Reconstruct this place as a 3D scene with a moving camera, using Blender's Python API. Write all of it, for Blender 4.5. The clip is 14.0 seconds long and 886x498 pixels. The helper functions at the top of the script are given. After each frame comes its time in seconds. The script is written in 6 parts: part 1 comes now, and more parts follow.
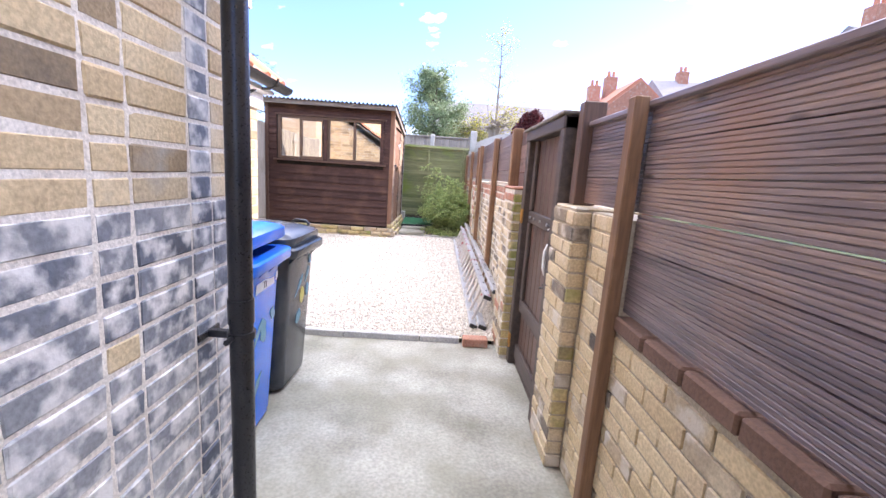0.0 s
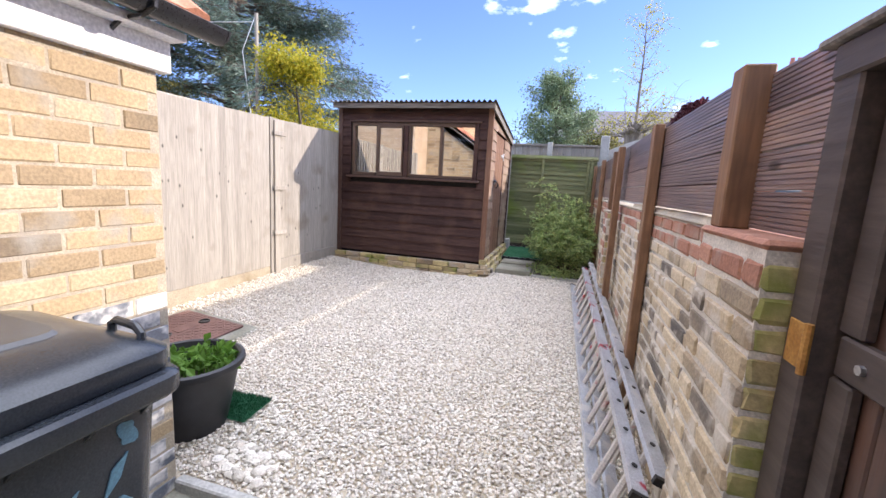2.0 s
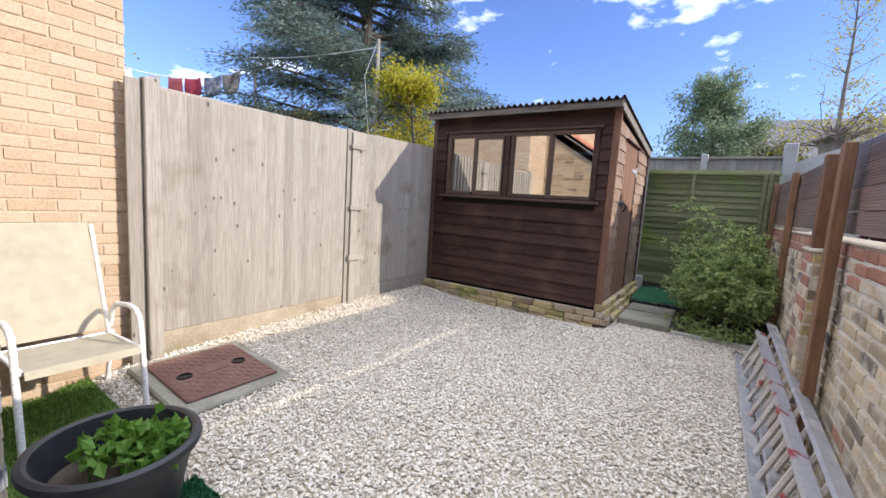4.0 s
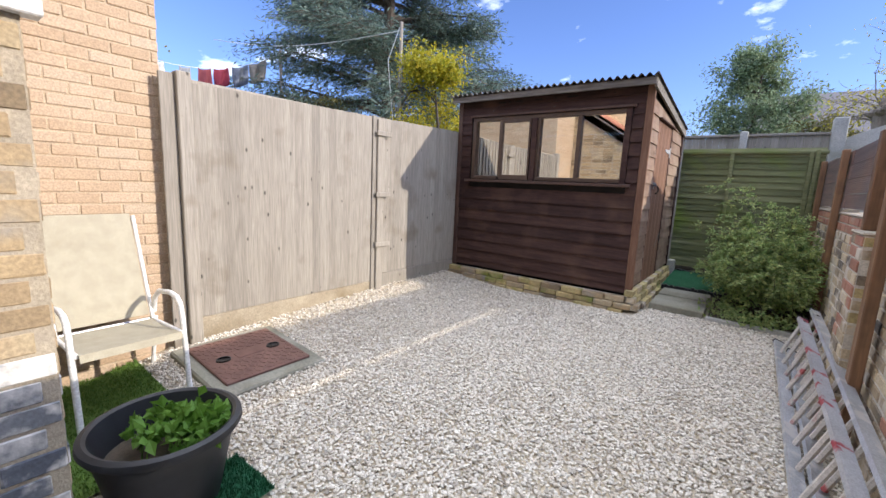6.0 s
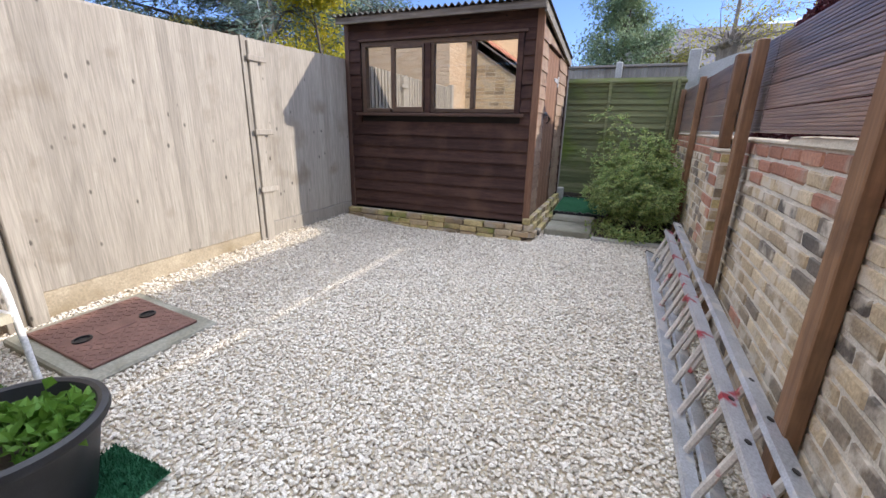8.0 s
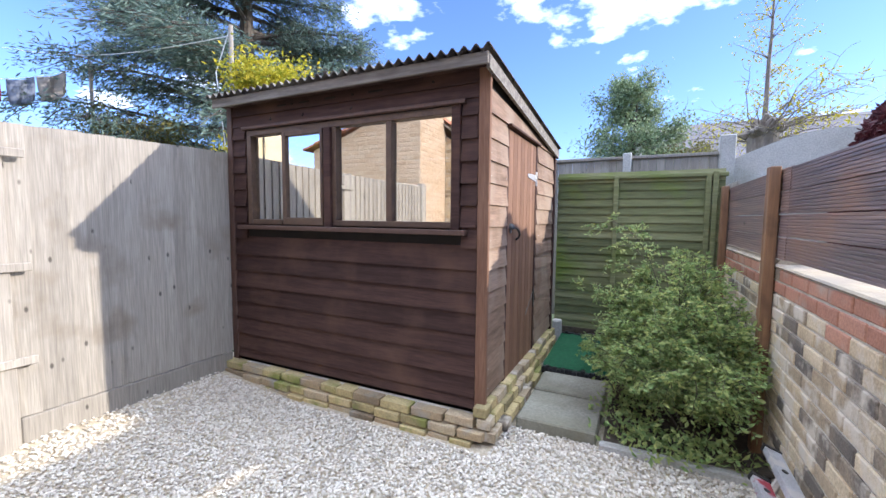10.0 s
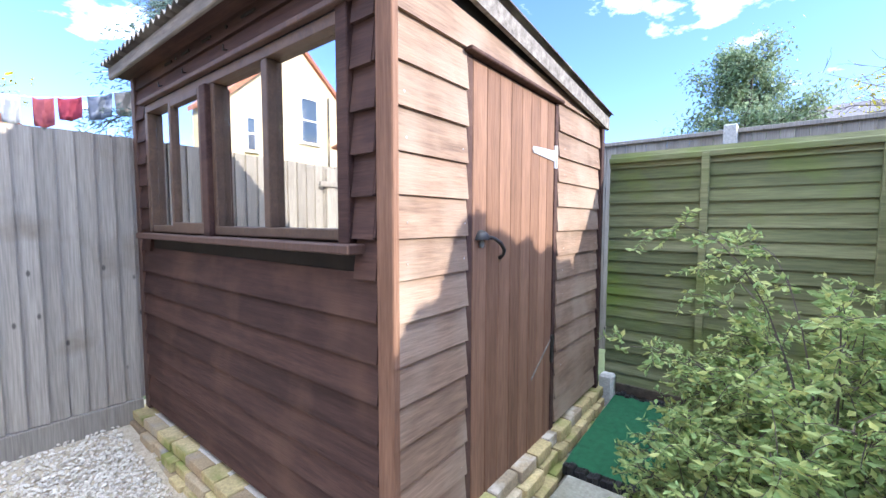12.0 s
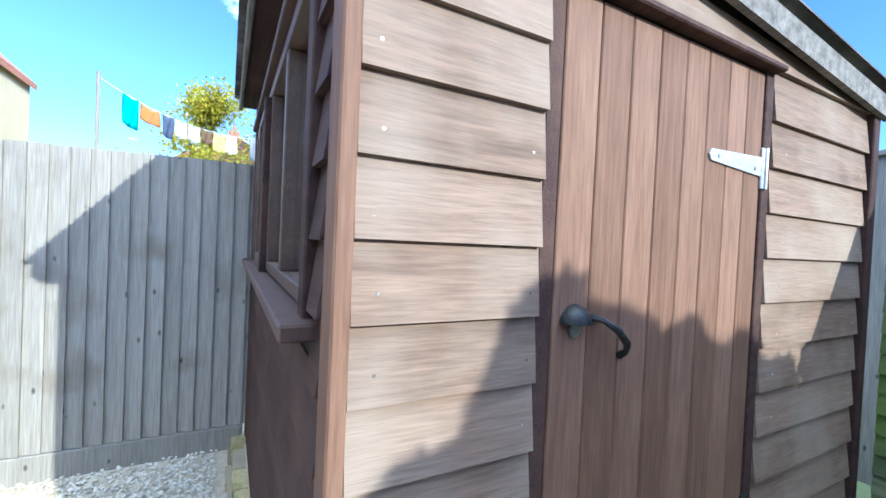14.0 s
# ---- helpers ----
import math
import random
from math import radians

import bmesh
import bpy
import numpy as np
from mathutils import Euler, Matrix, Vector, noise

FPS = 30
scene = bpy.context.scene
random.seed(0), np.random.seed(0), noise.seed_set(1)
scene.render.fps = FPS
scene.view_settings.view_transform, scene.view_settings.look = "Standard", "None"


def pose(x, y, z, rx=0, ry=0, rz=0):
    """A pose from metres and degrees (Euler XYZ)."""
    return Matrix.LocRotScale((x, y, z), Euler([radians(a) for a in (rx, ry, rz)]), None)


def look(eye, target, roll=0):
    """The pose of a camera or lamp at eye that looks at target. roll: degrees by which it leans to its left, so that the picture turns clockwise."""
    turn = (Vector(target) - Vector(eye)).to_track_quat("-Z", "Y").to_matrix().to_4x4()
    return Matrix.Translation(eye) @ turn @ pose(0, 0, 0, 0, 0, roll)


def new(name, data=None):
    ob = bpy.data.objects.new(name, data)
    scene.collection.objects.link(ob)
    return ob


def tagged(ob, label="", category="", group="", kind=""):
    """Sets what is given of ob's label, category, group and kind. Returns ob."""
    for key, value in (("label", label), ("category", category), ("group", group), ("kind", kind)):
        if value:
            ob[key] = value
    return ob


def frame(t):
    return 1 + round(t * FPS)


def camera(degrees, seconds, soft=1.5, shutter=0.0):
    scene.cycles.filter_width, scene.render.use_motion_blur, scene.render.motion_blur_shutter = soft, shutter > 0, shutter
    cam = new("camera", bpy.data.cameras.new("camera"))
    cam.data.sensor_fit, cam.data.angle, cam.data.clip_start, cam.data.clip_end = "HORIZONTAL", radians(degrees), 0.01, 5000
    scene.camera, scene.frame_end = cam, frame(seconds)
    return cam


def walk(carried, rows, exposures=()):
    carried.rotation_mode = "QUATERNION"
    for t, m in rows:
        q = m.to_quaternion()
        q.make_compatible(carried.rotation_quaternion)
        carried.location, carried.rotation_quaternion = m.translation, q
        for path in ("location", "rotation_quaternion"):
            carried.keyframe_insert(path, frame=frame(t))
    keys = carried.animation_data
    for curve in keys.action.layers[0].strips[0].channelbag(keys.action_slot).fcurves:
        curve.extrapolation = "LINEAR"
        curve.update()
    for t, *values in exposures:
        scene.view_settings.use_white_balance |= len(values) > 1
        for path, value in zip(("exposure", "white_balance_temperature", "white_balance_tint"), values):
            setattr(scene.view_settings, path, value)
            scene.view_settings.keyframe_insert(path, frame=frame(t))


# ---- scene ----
cam = camera(94.7, 14.0)
PATH = [
    (0, (0.09, 0.076, 1.476), (0.131, 2.043, 1.121), 3.9),
    (0.5, (0.105, 0.678, 1.498), (-0.019, 2.646, 1.164), 4.4),
    (1, (0.151, 1.173, 1.49), (-0.132, 3.127, 1.168), 4.1),
    (1.5, (0.201, 1.673, 1.492), (-0.216, 3.604, 1.178), 3.5),
    (2, (0.225, 2.195, 1.509), (-0.315, 4.095, 1.199), 3.2),
    (2.5, (0.254, 2.604, 1.512), (-0.41, 4.465, 1.204), 2.9),
    (3, (0.221, 2.923, 1.493), (-0.572, 4.735, 1.195), 3.2),
    (3.5, (0.202, 3.199, 1.52), (-0.753, 4.934, 1.238), 3.2),
    (4, (0.174, 3.328, 1.504), (-0.928, 4.979, 1.267), 3.6),
    (4.2, (0.172, 3.353, 1.51), (-0.981, 4.972, 1.291), 3.7),
    (6.3, (0.155, 3.317, 1.518), (-1.033, 4.885, 1.159), 2.2),
    (6.5, (0.148, 3.311, 1.5), (-0.992, 4.905, 1.101), 1.9),
    (7, (0.128, 3.289, 1.496), (-0.869, 4.949, 0.996), 1.5),
    (7.5, (0.096, 3.294, 1.486), (-0.765, 5.01, 0.924), 1.3),
    (8, (0.077, 3.437, 1.465), (-0.666, 5.2, 0.882), 1.2),
    (8.5, (0.107, 3.897, 1.453), (-0.583, 5.697, 0.921), 0.9),
    (9, (0.097, 4.473, 1.506), (-0.6, 6.301, 1.089), 0.8),
    (9.2, (0.073, 4.732, 1.56), (-0.648, 6.564, 1.208), 0.7),
    (11.3, (0.088, 6.671, 1.712), (-1.047, 8.317, 1.665), 0.9),
    (11.5, (0.126, 6.827, 1.711), (-1.035, 8.454, 1.639), 0.7),
    (12, (0.11, 7.125, 1.67), (-1.119, 8.697, 1.534), 0.1),
    (12.5, (0.008, 7.482, 1.672), (-1.321, 8.967, 1.504), -0.1),
    (13, (-0.064, 7.826, 1.664), (-1.539, 9.169, 1.511), 0.3),
    (13.5, (-0.091, 7.988, 1.715), (-1.713, 9.154, 1.617), 1.4),
    (14, (-0.159, 7.89, 1.758), (-1.928, 8.822, 1.723), 2.7),
]
EXPOSURES = [(0.0, 2.5, 6550, 20), (0.6, 2.2, 6500, 20), (1.0, 2.0, 6500, 20), (1.5, 1.8, 6450, 18), (2.5, 1.6, 6450, 15), (4.0, 1.3, 6450, 12), (6.3, 1.2, 6450, 12), (7.5, 1.28, 6400, 12), (9.2, 1.45, 6150, 11), (11.3, 2.2, 5950, 12), (12.5, 2.3, 5800, 8), (13.2, 2.1, 5500, 4), (14.0, 1.85, 5100, -2)]
walk(cam, [(t, look(eye, target, roll)) for t, eye, target, roll in PATH], EXPOSURES)

# ---- light ----
SUN = Vector((2.49, 1.02, 1.153)).normalized()
world = bpy.data.worlds.new("sky")
scene.world = world
world.use_nodes = True
wt = world.node_tree
wt.nodes.clear()
w_out = wt.nodes.new("ShaderNodeOutputWorld")
w_bg = wt.nodes.new("ShaderNodeBackground")
w_sky = wt.nodes.new("ShaderNodeTexSky")
w_sky.sky_type = "NISHITA"
w_sky.sun_disc = False
w_sky.sun_elevation = math.asin(SUN.z)
w_sky.sun_rotation = math.atan2(SUN.x, SUN.y)
w_sky.air_density, w_sky.dust_density, w_sky.ozone_density = 1.0, 0.2, 8.0
w_bg.inputs["Strength"].default_value = 0.112
w_tc = wt.nodes.new("ShaderNodeTexCoord")
w_sep = wt.nodes.new("ShaderNodeSeparateXYZ")
wt.links.new(w_tc.outputs["Generated"], w_sep.inputs[0])
w_up = wt.nodes.new("ShaderNodeMath")
w_up.operation = "ADD"
w_up.inputs[1].default_value = 0.22
wt.links.new(w_sep.outputs["Z"], w_up.inputs[0])
w_flat = wt.nodes.new("ShaderNodeVectorMath")
w_flat.operation = "DIVIDE"
wt.links.new(w_tc.outputs["Generated"], w_flat.inputs[0])
wt.links.new(w_up.outputs[0], w_flat.inputs[1])
w_map = wt.nodes.new("ShaderNodeMapping")
w_map.inputs["Location"].default_value = (2.3, 1.1, 0.4)
w_noise = wt.nodes.new("ShaderNodeTexNoise")
w_noise.inputs["Scale"].default_value = 2.1
w_noise.inputs["Detail"].default_value = 8.0
w_noise.inputs["Roughness"].default_value = 0.55
w_cover = wt.nodes.new("ShaderNodeMapRange")
w_cover.inputs["From Min"].default_value, w_cover.inputs["From Max"].default_value = 0.30, 0.80
w_cover.inputs["To Min"].default_value, w_cover.inputs["To Max"].default_value = 0.0, 0.22
w_sum = wt.nodes.new("ShaderNodeMath")
w_sum.operation = "ADD"
w_ramp = wt.nodes.new("ShaderNodeMapRange")
w_ramp.inputs["From Min"].default_value, w_ramp.inputs["From Max"].default_value = 0.60, 0.74
w_mix = wt.nodes.new("ShaderNodeMixRGB")
w_mix.inputs[2].default_value = (12.6, 13.6, 15.4, 1)
wt.links.new(w_flat.outputs[0], w_map.inputs["Vector"])
wt.links.new(w_map.outputs[0], w_noise.inputs["Vector"])
wt.links.new(w_sep.outputs["Z"], w_cover.inputs["Value"])
wt.links.new(w_noise.outputs["Fac"], w_sum.inputs[0])
wt.links.new(w_cover.outputs[0], w_sum.inputs[1])
wt.links.new(w_sum.outputs[0], w_ramp.inputs["Value"])
wt.links.new(w_ramp.outputs[0], w_mix.inputs[0])
w_tint = wt.nodes.new("ShaderNodeMixRGB")
w_tint.blend_type = "MULTIPLY"
w_tint.inputs[0].default_value = 1.0
w_tint.inputs[2].default_value = (1.27, 0.96, 1.02, 1)
wt.links.new(w_sky.outputs[0], w_tint.inputs[1])
wt.links.new(w_tint.outputs[0], w_mix.inputs[1])
wt.links.new(w_mix.outputs[0], w_bg.inputs["Color"])
wt.links.new(w_bg.outputs[0], w_out.inputs["Surface"])
sun_lamp = bpy.data.lights.new("sun", "SUN")
sun_lamp.energy, sun_lamp.angle, sun_lamp.color = 2.2, radians(0.5), (1.0, 0.91, 0.78)
new("sun", sun_lamp).matrix_world = look(SUN * 60, (0, 0, 0))


# ---- materials ----
def material(name, colours, rough=0.8, scale=(6, 6, 6), fine=60, bump=0.3, metal=0.0, vary=0.0, dirt=None, dirt_scale=1.3,
             dirt_at=(0.5, 0.7), spec=0.5, depth=0.004, contrast=(0.3, 0.7), detail=5, knots=None):
    """Node material: a ramp of colours over two noises, object and island variation, an optional stain and a bump."""
    m = bpy.data.materials.new(name)
    m.use_nodes = True
    nt = m.node_tree
    n, ln = nt.nodes, nt.links.new
    bsdf = n["Principled BSDF"]
    geo, info = n.new("ShaderNodeNewGeometry"), n.new("ShaderNodeObjectInfo")
    rnd = n.new("ShaderNodeMath")
    rnd.operation = "ADD"
    ln(info.outputs["Random"], rnd.inputs[0])
    ln(geo.outputs["Random Per Island"], rnd.inputs[1])
    fract = n.new("ShaderNodeMath")
    fract.operation = "FRACT"
    ln(rnd.outputs[0], fract.inputs[0])
    shift = n.new("ShaderNodeVectorMath")
    shift.operation = "MULTIPLY_ADD"
    shift.inputs[1].default_value = (3.7, 5.1, 2.3)
    ln(rnd.outputs[0], shift.inputs[0])
    ln(geo.outputs["Position"], shift.inputs[2])
    mp = n.new("ShaderNodeMapping")
    mp.inputs["Scale"].default_value = scale
    ln(shift.outputs[0], mp.inputs["Vector"])
    big = n.new("ShaderNodeTexNoise")
    big.inputs["Scale"].default_value, big.inputs["Detail"].default_value = 1.0, detail
    ln(mp.outputs[0], big.inputs["Vector"])
    small = n.new("ShaderNodeTexNoise")
    small.inputs["Scale"].default_value, small.inputs["Detail"].default_value = fine / max(scale), 4
    ln(mp.outputs[0], small.inputs["Vector"])
    stretch = n.new("ShaderNodeMapRange")
    stretch.inputs["From Min"].default_value, stretch.inputs["From Max"].default_value = contrast
    ln(big.outputs["Fac"], stretch.inputs["Value"])
    mixv = n.new("ShaderNodeMixRGB")
    mixv.inputs[0].default_value = vary
    ln(stretch.outputs[0], mixv.inputs[1])
    ln(fract.outputs[0], mixv.inputs[2])
    ramp = n.new("ShaderNodeValToRGB")
    els = ramp.color_ramp.elements
    while len(els) < len(colours):
        els.new(0.5)
    for i, c in enumerate(colours):
        els[i].position = i / max(1, len(colours) - 1)
        els[i].color = (*c, 1)
    ln(mixv.outputs[0], ramp.inputs[0])
    grain = n.new("ShaderNodeMapRange")
    grain.inputs["From Min"].default_value, grain.inputs["From Max"].default_value = 0.3, 0.7
    grain.inputs["To Min"].default_value, grain.inputs["To Max"].default_value = 0.78, 1.18
    ln(small.outputs["Fac"], grain.inputs["Value"])
    mul = n.new("ShaderNodeMixRGB")
    mul.blend_type = "MULTIPLY"
    mul.inputs[0].default_value = 1.0
    ln(ramp.outputs[0], mul.inputs[1])
    ln(grain.outputs[0], mul.inputs[2])
    colour = mul.outputs[0]
    if dirt:
        stain = n.new("ShaderNodeTexNoise")
        stain.inputs["Scale"].default_value, stain.inputs["Detail"].default_value = dirt_scale, 6
        ln(geo.outputs["Position"], stain.inputs["Vector"])
        at = n.new("ShaderNodeMapRange")
        at.inputs["From Min"].default_value, at.inputs["From Max"].default_value = dirt_at
        ln(stain.outputs["Fac"], at.inputs["Value"])
        dm = n.new("ShaderNodeMixRGB")
        dm.inputs[2].default_value = (*dirt, 1)
        ln(at.outputs[0], dm.inputs[0])
        ln(colour, dm.inputs[1])
        colour = dm.outputs[0]
    if knots:
        vor = n.new("ShaderNodeTexVoronoi")
        vor.inputs["Scale"].default_value = 1.0
        km = n.new("ShaderNodeMapping")
        km.inputs["Scale"].default_value = knots
        ln(shift.outputs[0], km.inputs["Vector"])
        ln(km.outputs[0], vor.inputs["Vector"])
        kr = n.new("ShaderNodeMapRange")
        kr.inputs["From Min"].default_value, kr.inputs["From Max"].default_value = 0.055, 0.12
        kr.inputs["To Min"].default_value, kr.inputs["To Max"].default_value = 0.30, 1.0
        ln(vor.outputs["Distance"], kr.inputs["Value"])
        kx = n.new("ShaderNodeMixRGB")
        kx.blend_type = "MULTIPLY"
        kx.inputs[0].default_value = 1.0
        ln(colour, kx.inputs[1])
        ln(kr.outputs[0], kx.inputs[2])
        colour = kx.outputs[0]
    ln(colour, bsdf.inputs["Base Color"])
    rr = n.new("ShaderNodeMapRange")
    rr.inputs["To Min"].default_value, rr.inputs["To Max"].default_value = max(0.03, rough - 0.1), min(1.0, rough + 0.1)
    ln(small.outputs["Fac"], rr.inputs["Value"])
    ln(rr.outputs[0], bsdf.inputs["Roughness"])
    bsdf.inputs["Metallic"].default_value = metal
    bsdf.inputs["Specular IOR Level"].default_value = spec
    if bump:
        b = n.new("ShaderNodeBump")
        b.inputs["Strength"].default_value, b.inputs["Distance"].default_value = bump, depth
        ln(small.outputs["Fac"], b.inputs["Height"])
        ln(b.outputs[0], bsdf.inputs["Normal"])
    return m


def leaf_material(name, colours, through_light=0.35):
    m = material(name, colours, rough=0.55, scale=(0.7, 0.7, 0.7), fine=25, bump=0, vary=0.6, spec=0.3)
    nt = m.node_tree
    bsdf = nt.nodes["Principled BSDF"]
    tr = nt.nodes.new("ShaderNodeBsdfTranslucent")
    mix = nt.nodes.new("ShaderNodeMixShader")
    mix.inputs[0].default_value = through_light
    nt.links.new(bsdf.inputs["Base Color"].links[0].from_socket, tr.inputs["Color"])
    nt.links.new(bsdf.outputs[0], mix.inputs[1])
    nt.links.new(tr.outputs[0], mix.inputs[2])
    nt.links.new(mix.outputs[0], nt.nodes["Material Output"].inputs["Surface"])
    return m


YELLOW_BRICK = [(0.13, 0.105, 0.08), (0.27, 0.20, 0.12), (0.37, 0.275, 0.165), (0.42, 0.315, 0.185), (0.46, 0.375, 0.245), (0.39, 0.27, 0.165)]
M_STOCK = material("yellow_stock_brick", YELLOW_BRICK, 0.9, (4, 4, 4), 90, 0.5, vary=0.75, dirt=(0.32, 0.30, 0.26), dirt_scale=5, dirt_at=(0.55, 0.75))
M_SAND = material("sandy_stock_brick", [(0.44, 0.33, 0.19), (0.53, 0.41, 0.245), (0.58, 0.465, 0.29), (0.50, 0.37, 0.235)], 0.9, (4, 4, 4), 90, 0.5, vary=0.6, dirt=(0.66, 0.58, 0.45), dirt_scale=3.5, dirt_at=(0.55, 0.8))
M_OLD = material("weathered_garden_brick", [(0.06, 0.055, 0.05), (0.15, 0.125, 0.10), (0.32, 0.25, 0.165), (0.46, 0.36, 0.23), (0.57, 0.47, 0.32), (0.26, 0.20, 0.14)],
                 0.92, (5, 5, 5), 80, 0.8, vary=0.75, dirt=(0.54, 0.48, 0.39), dirt_scale=7, dirt_at=(0.50, 0.62))
M_MOSSY = material("mossy_brick", [(0.16, 0.135, 0.075), (0.40, 0.32, 0.155), (0.55, 0.44, 0.22), (0.60, 0.50, 0.29)], 0.95, (6, 6, 6), 70, 0.7, vary=0.6,
                   dirt=(0.24, 0.25, 0.07), dirt_scale=5, dirt_at=(0.5, 0.66))
# Dark bricks, made bluer for the shade on the lower courses.
M_SHADEBRICK = material("dark_shade_brick", [(0.05, 0.057, 0.075), (0.12, 0.135, 0.165), (0.28, 0.285, 0.295), (0.46, 0.46, 0.46)], 0.7, (4, 4, 4), 70, 0.4, vary=0.6,
                      dirt=(0.68, 0.66, 0.63), dirt_scale=13, dirt_at=(0.46, 0.62))
M_RED = material("red_brick", [(0.24, 0.11, 0.07), (0.36, 0.17, 0.11), (0.45, 0.24, 0.16)], 0.9, (5, 5, 5), 90, 0.5, vary=0.6,
                 dirt=(0.36, 0.30, 0.24), dirt_scale=6, dirt_at=(0.55, 0.75))
M_ORANGE = material("orange_house_brick", [(0.43, 0.31, 0.205), (0.49, 0.36, 0.245), (0.53, 0.40, 0.285), (0.49, 0.395, 0.29)], 0.9, (4, 4, 4), 90, 0.4, vary=0.7)
M_MORTAR = material("lime_mortar", [(0.36, 0.31, 0.23), (0.48, 0.41, 0.31)], 0.95, (9, 9, 9), 120, 0.6, dirt=(0.33, 0.29, 0.24), dirt_scale=3, dirt_at=(0.5, 0.7))
M_MORTAR_WARM = material("warm_pointing_mortar", [(0.47, 0.37, 0.26), (0.58, 0.47, 0.34)], 0.95, (9, 9, 9), 120, 0.5)
M_MORTAR_DARK = material("old_mortar", [(0.48, 0.44, 0.37), (0.68, 0.63, 0.54)], 0.95, (9, 9, 9), 120, 0.6)
M_MORTAR_PALE = material("pale_pointing_mortar", [(0.58, 0.52, 0.45), (0.74, 0.69, 0.62)], 0.95, (9, 9, 9), 120, 0.5)
M_RENDER = material("cream_render", [(0.66, 0.53, 0.33), (0.72, 0.59, 0.38)], 0.9, (2, 2, 2), 60, 0.3)
M_CONCRETE = material("path_concrete", [(0.20, 0.19, 0.145), (0.33, 0.315, 0.26), (0.42, 0.405, 0.34)], 0.9, (2.2, 2.2, 2.2), 60, 0.5, dirt=(0.19, 0.18, 0.12), dirt_scale=1.5, dirt_at=(0.42, 0.78))
M_PALE_CONCRETE = material("pale_concrete", [(0.40, 0.39, 0.36), (0.52, 0.51, 0.47)], 0.9, (3, 3, 3), 70, 0.4, dirt=(0.25, 0.25, 0.2), dirt_scale=2, dirt_at=(0.55, 0.75))
M_SANDY = material("sand_stained_concrete", [(0.30, 0.25, 0.18), (0.42, 0.36, 0.265)], 0.92, (4, 4, 4), 80, 0.5, dirt=(0.24, 0.19, 0.12), dirt_scale=3, dirt_at=(0.5, 0.7))
M_SOIL = material("gravel_bed", [(0.42, 0.35, 0.25), (0.60, 0.52, 0.39)], 0.95, (30, 30, 30), 150, 0.9)
M_EARTH = material("dark_earth", [(0.05, 0.04, 0.03), (0.11, 0.085, 0.06)], 0.95, (20, 20, 20), 120, 0.9)
M_STONE = material("pale_gravel_stone", [(0.36, 0.325, 0.27), (0.60, 0.54, 0.45), (0.73, 0.675, 0.58), (0.80, 0.75, 0.665), (0.64, 0.54, 0.42)], 0.85, (25, 25, 25), 160, 0.4, vary=0.85)
# Front boards darkened for the shaded side; side and door boards lightened for sun.
M_SHED = material("shaded_stained_boards", [(0.030, 0.016, 0.014), (0.058, 0.031, 0.026), (0.094, 0.052, 0.041)], 0.75, (2.5, 30, 30), 130, 0.5, vary=0.5, dirt=(0.115, 0.064, 0.045), dirt_scale=2.5, dirt_at=(0.5, 0.8), spec=0.2)
M_SHED_SIDE = material("sunlit_side_boards", [(0.150, 0.096, 0.066), (0.235, 0.155, 0.108), (0.31, 0.215, 0.155)], 0.72, (30, 2.5, 30), 130, 0.5, vary=0.5, dirt=(0.33, 0.26, 0.20), dirt_scale=2.5, dirt_at=(0.45, 0.75), spec=0.25)
M_SHED_DOOR = material("sunlit_door_boards", [(0.125, 0.064, 0.038), (0.195, 0.105, 0.066), (0.265, 0.15, 0.098)], 0.7, (35, 35, 2.5), 120, 0.45, vary=0.6, spec=0.25)
M_SHED_TRIM = material("stained_trim", [(0.07, 0.036, 0.026), (0.12, 0.065, 0.045)], 0.65, (20, 20, 3), 100, 0.35, vary=0.4)
M_FRAME = material("window_timber", [(0.06, 0.034, 0.022), (0.13, 0.08, 0.05)], 0.55, (14, 14, 14), 90, 0.3, vary=0.4)
M_FASCIA = material("weathered_fascia", [(0.10, 0.085, 0.072), (0.18, 0.16, 0.138), (0.26, 0.235, 0.205)], 0.8, (3, 25, 25), 90, 0.5)
M_SHEET = material("corrugated_sheet", [(0.05, 0.042, 0.038), (0.11, 0.095, 0.085)], 0.8, (6, 3, 6), 70, 0.4, dirt=(0.2, 0.18, 0.15), dirt_scale=4)
M_DECK = material("dark_decking_board", [(0.090, 0.070, 0.078), (0.195, 0.148, 0.148), (0.36, 0.255, 0.21)], 0.36, (30, 1.3, 30), 120, 0.35, vary=0.45, dirt=(0.28, 0.165, 0.12), dirt_scale=2.2, dirt_at=(0.52, 0.75), knots=(6, 2.6, 6))
M_POST = material("brown_stained_post", [(0.13, 0.062, 0.030), (0.20, 0.105, 0.052), (0.27, 0.15, 0.078)], 0.65, (25, 25, 2), 90, 0.35, vary=0.3, dirt=(0.07, 0.035, 0.02), dirt_scale=5, dirt_at=(0.55, 0.8))
M_GATE = material("gate_boards", [(0.048, 0.030, 0.025), (0.088, 0.052, 0.040), (0.14, 0.080, 0.057)], 0.5, (30, 30, 2), 100, 0.35, vary=0.5, dirt=(0.13, 0.055, 0.032), dirt_scale=2.2, dirt_at=(0.56, 0.8))
M_GATE_RAIL = material("gate_rail", [(0.05, 0.036, 0.030), (0.09, 0.067, 0.056)], 0.6, (25, 3, 25), 90, 0.35)
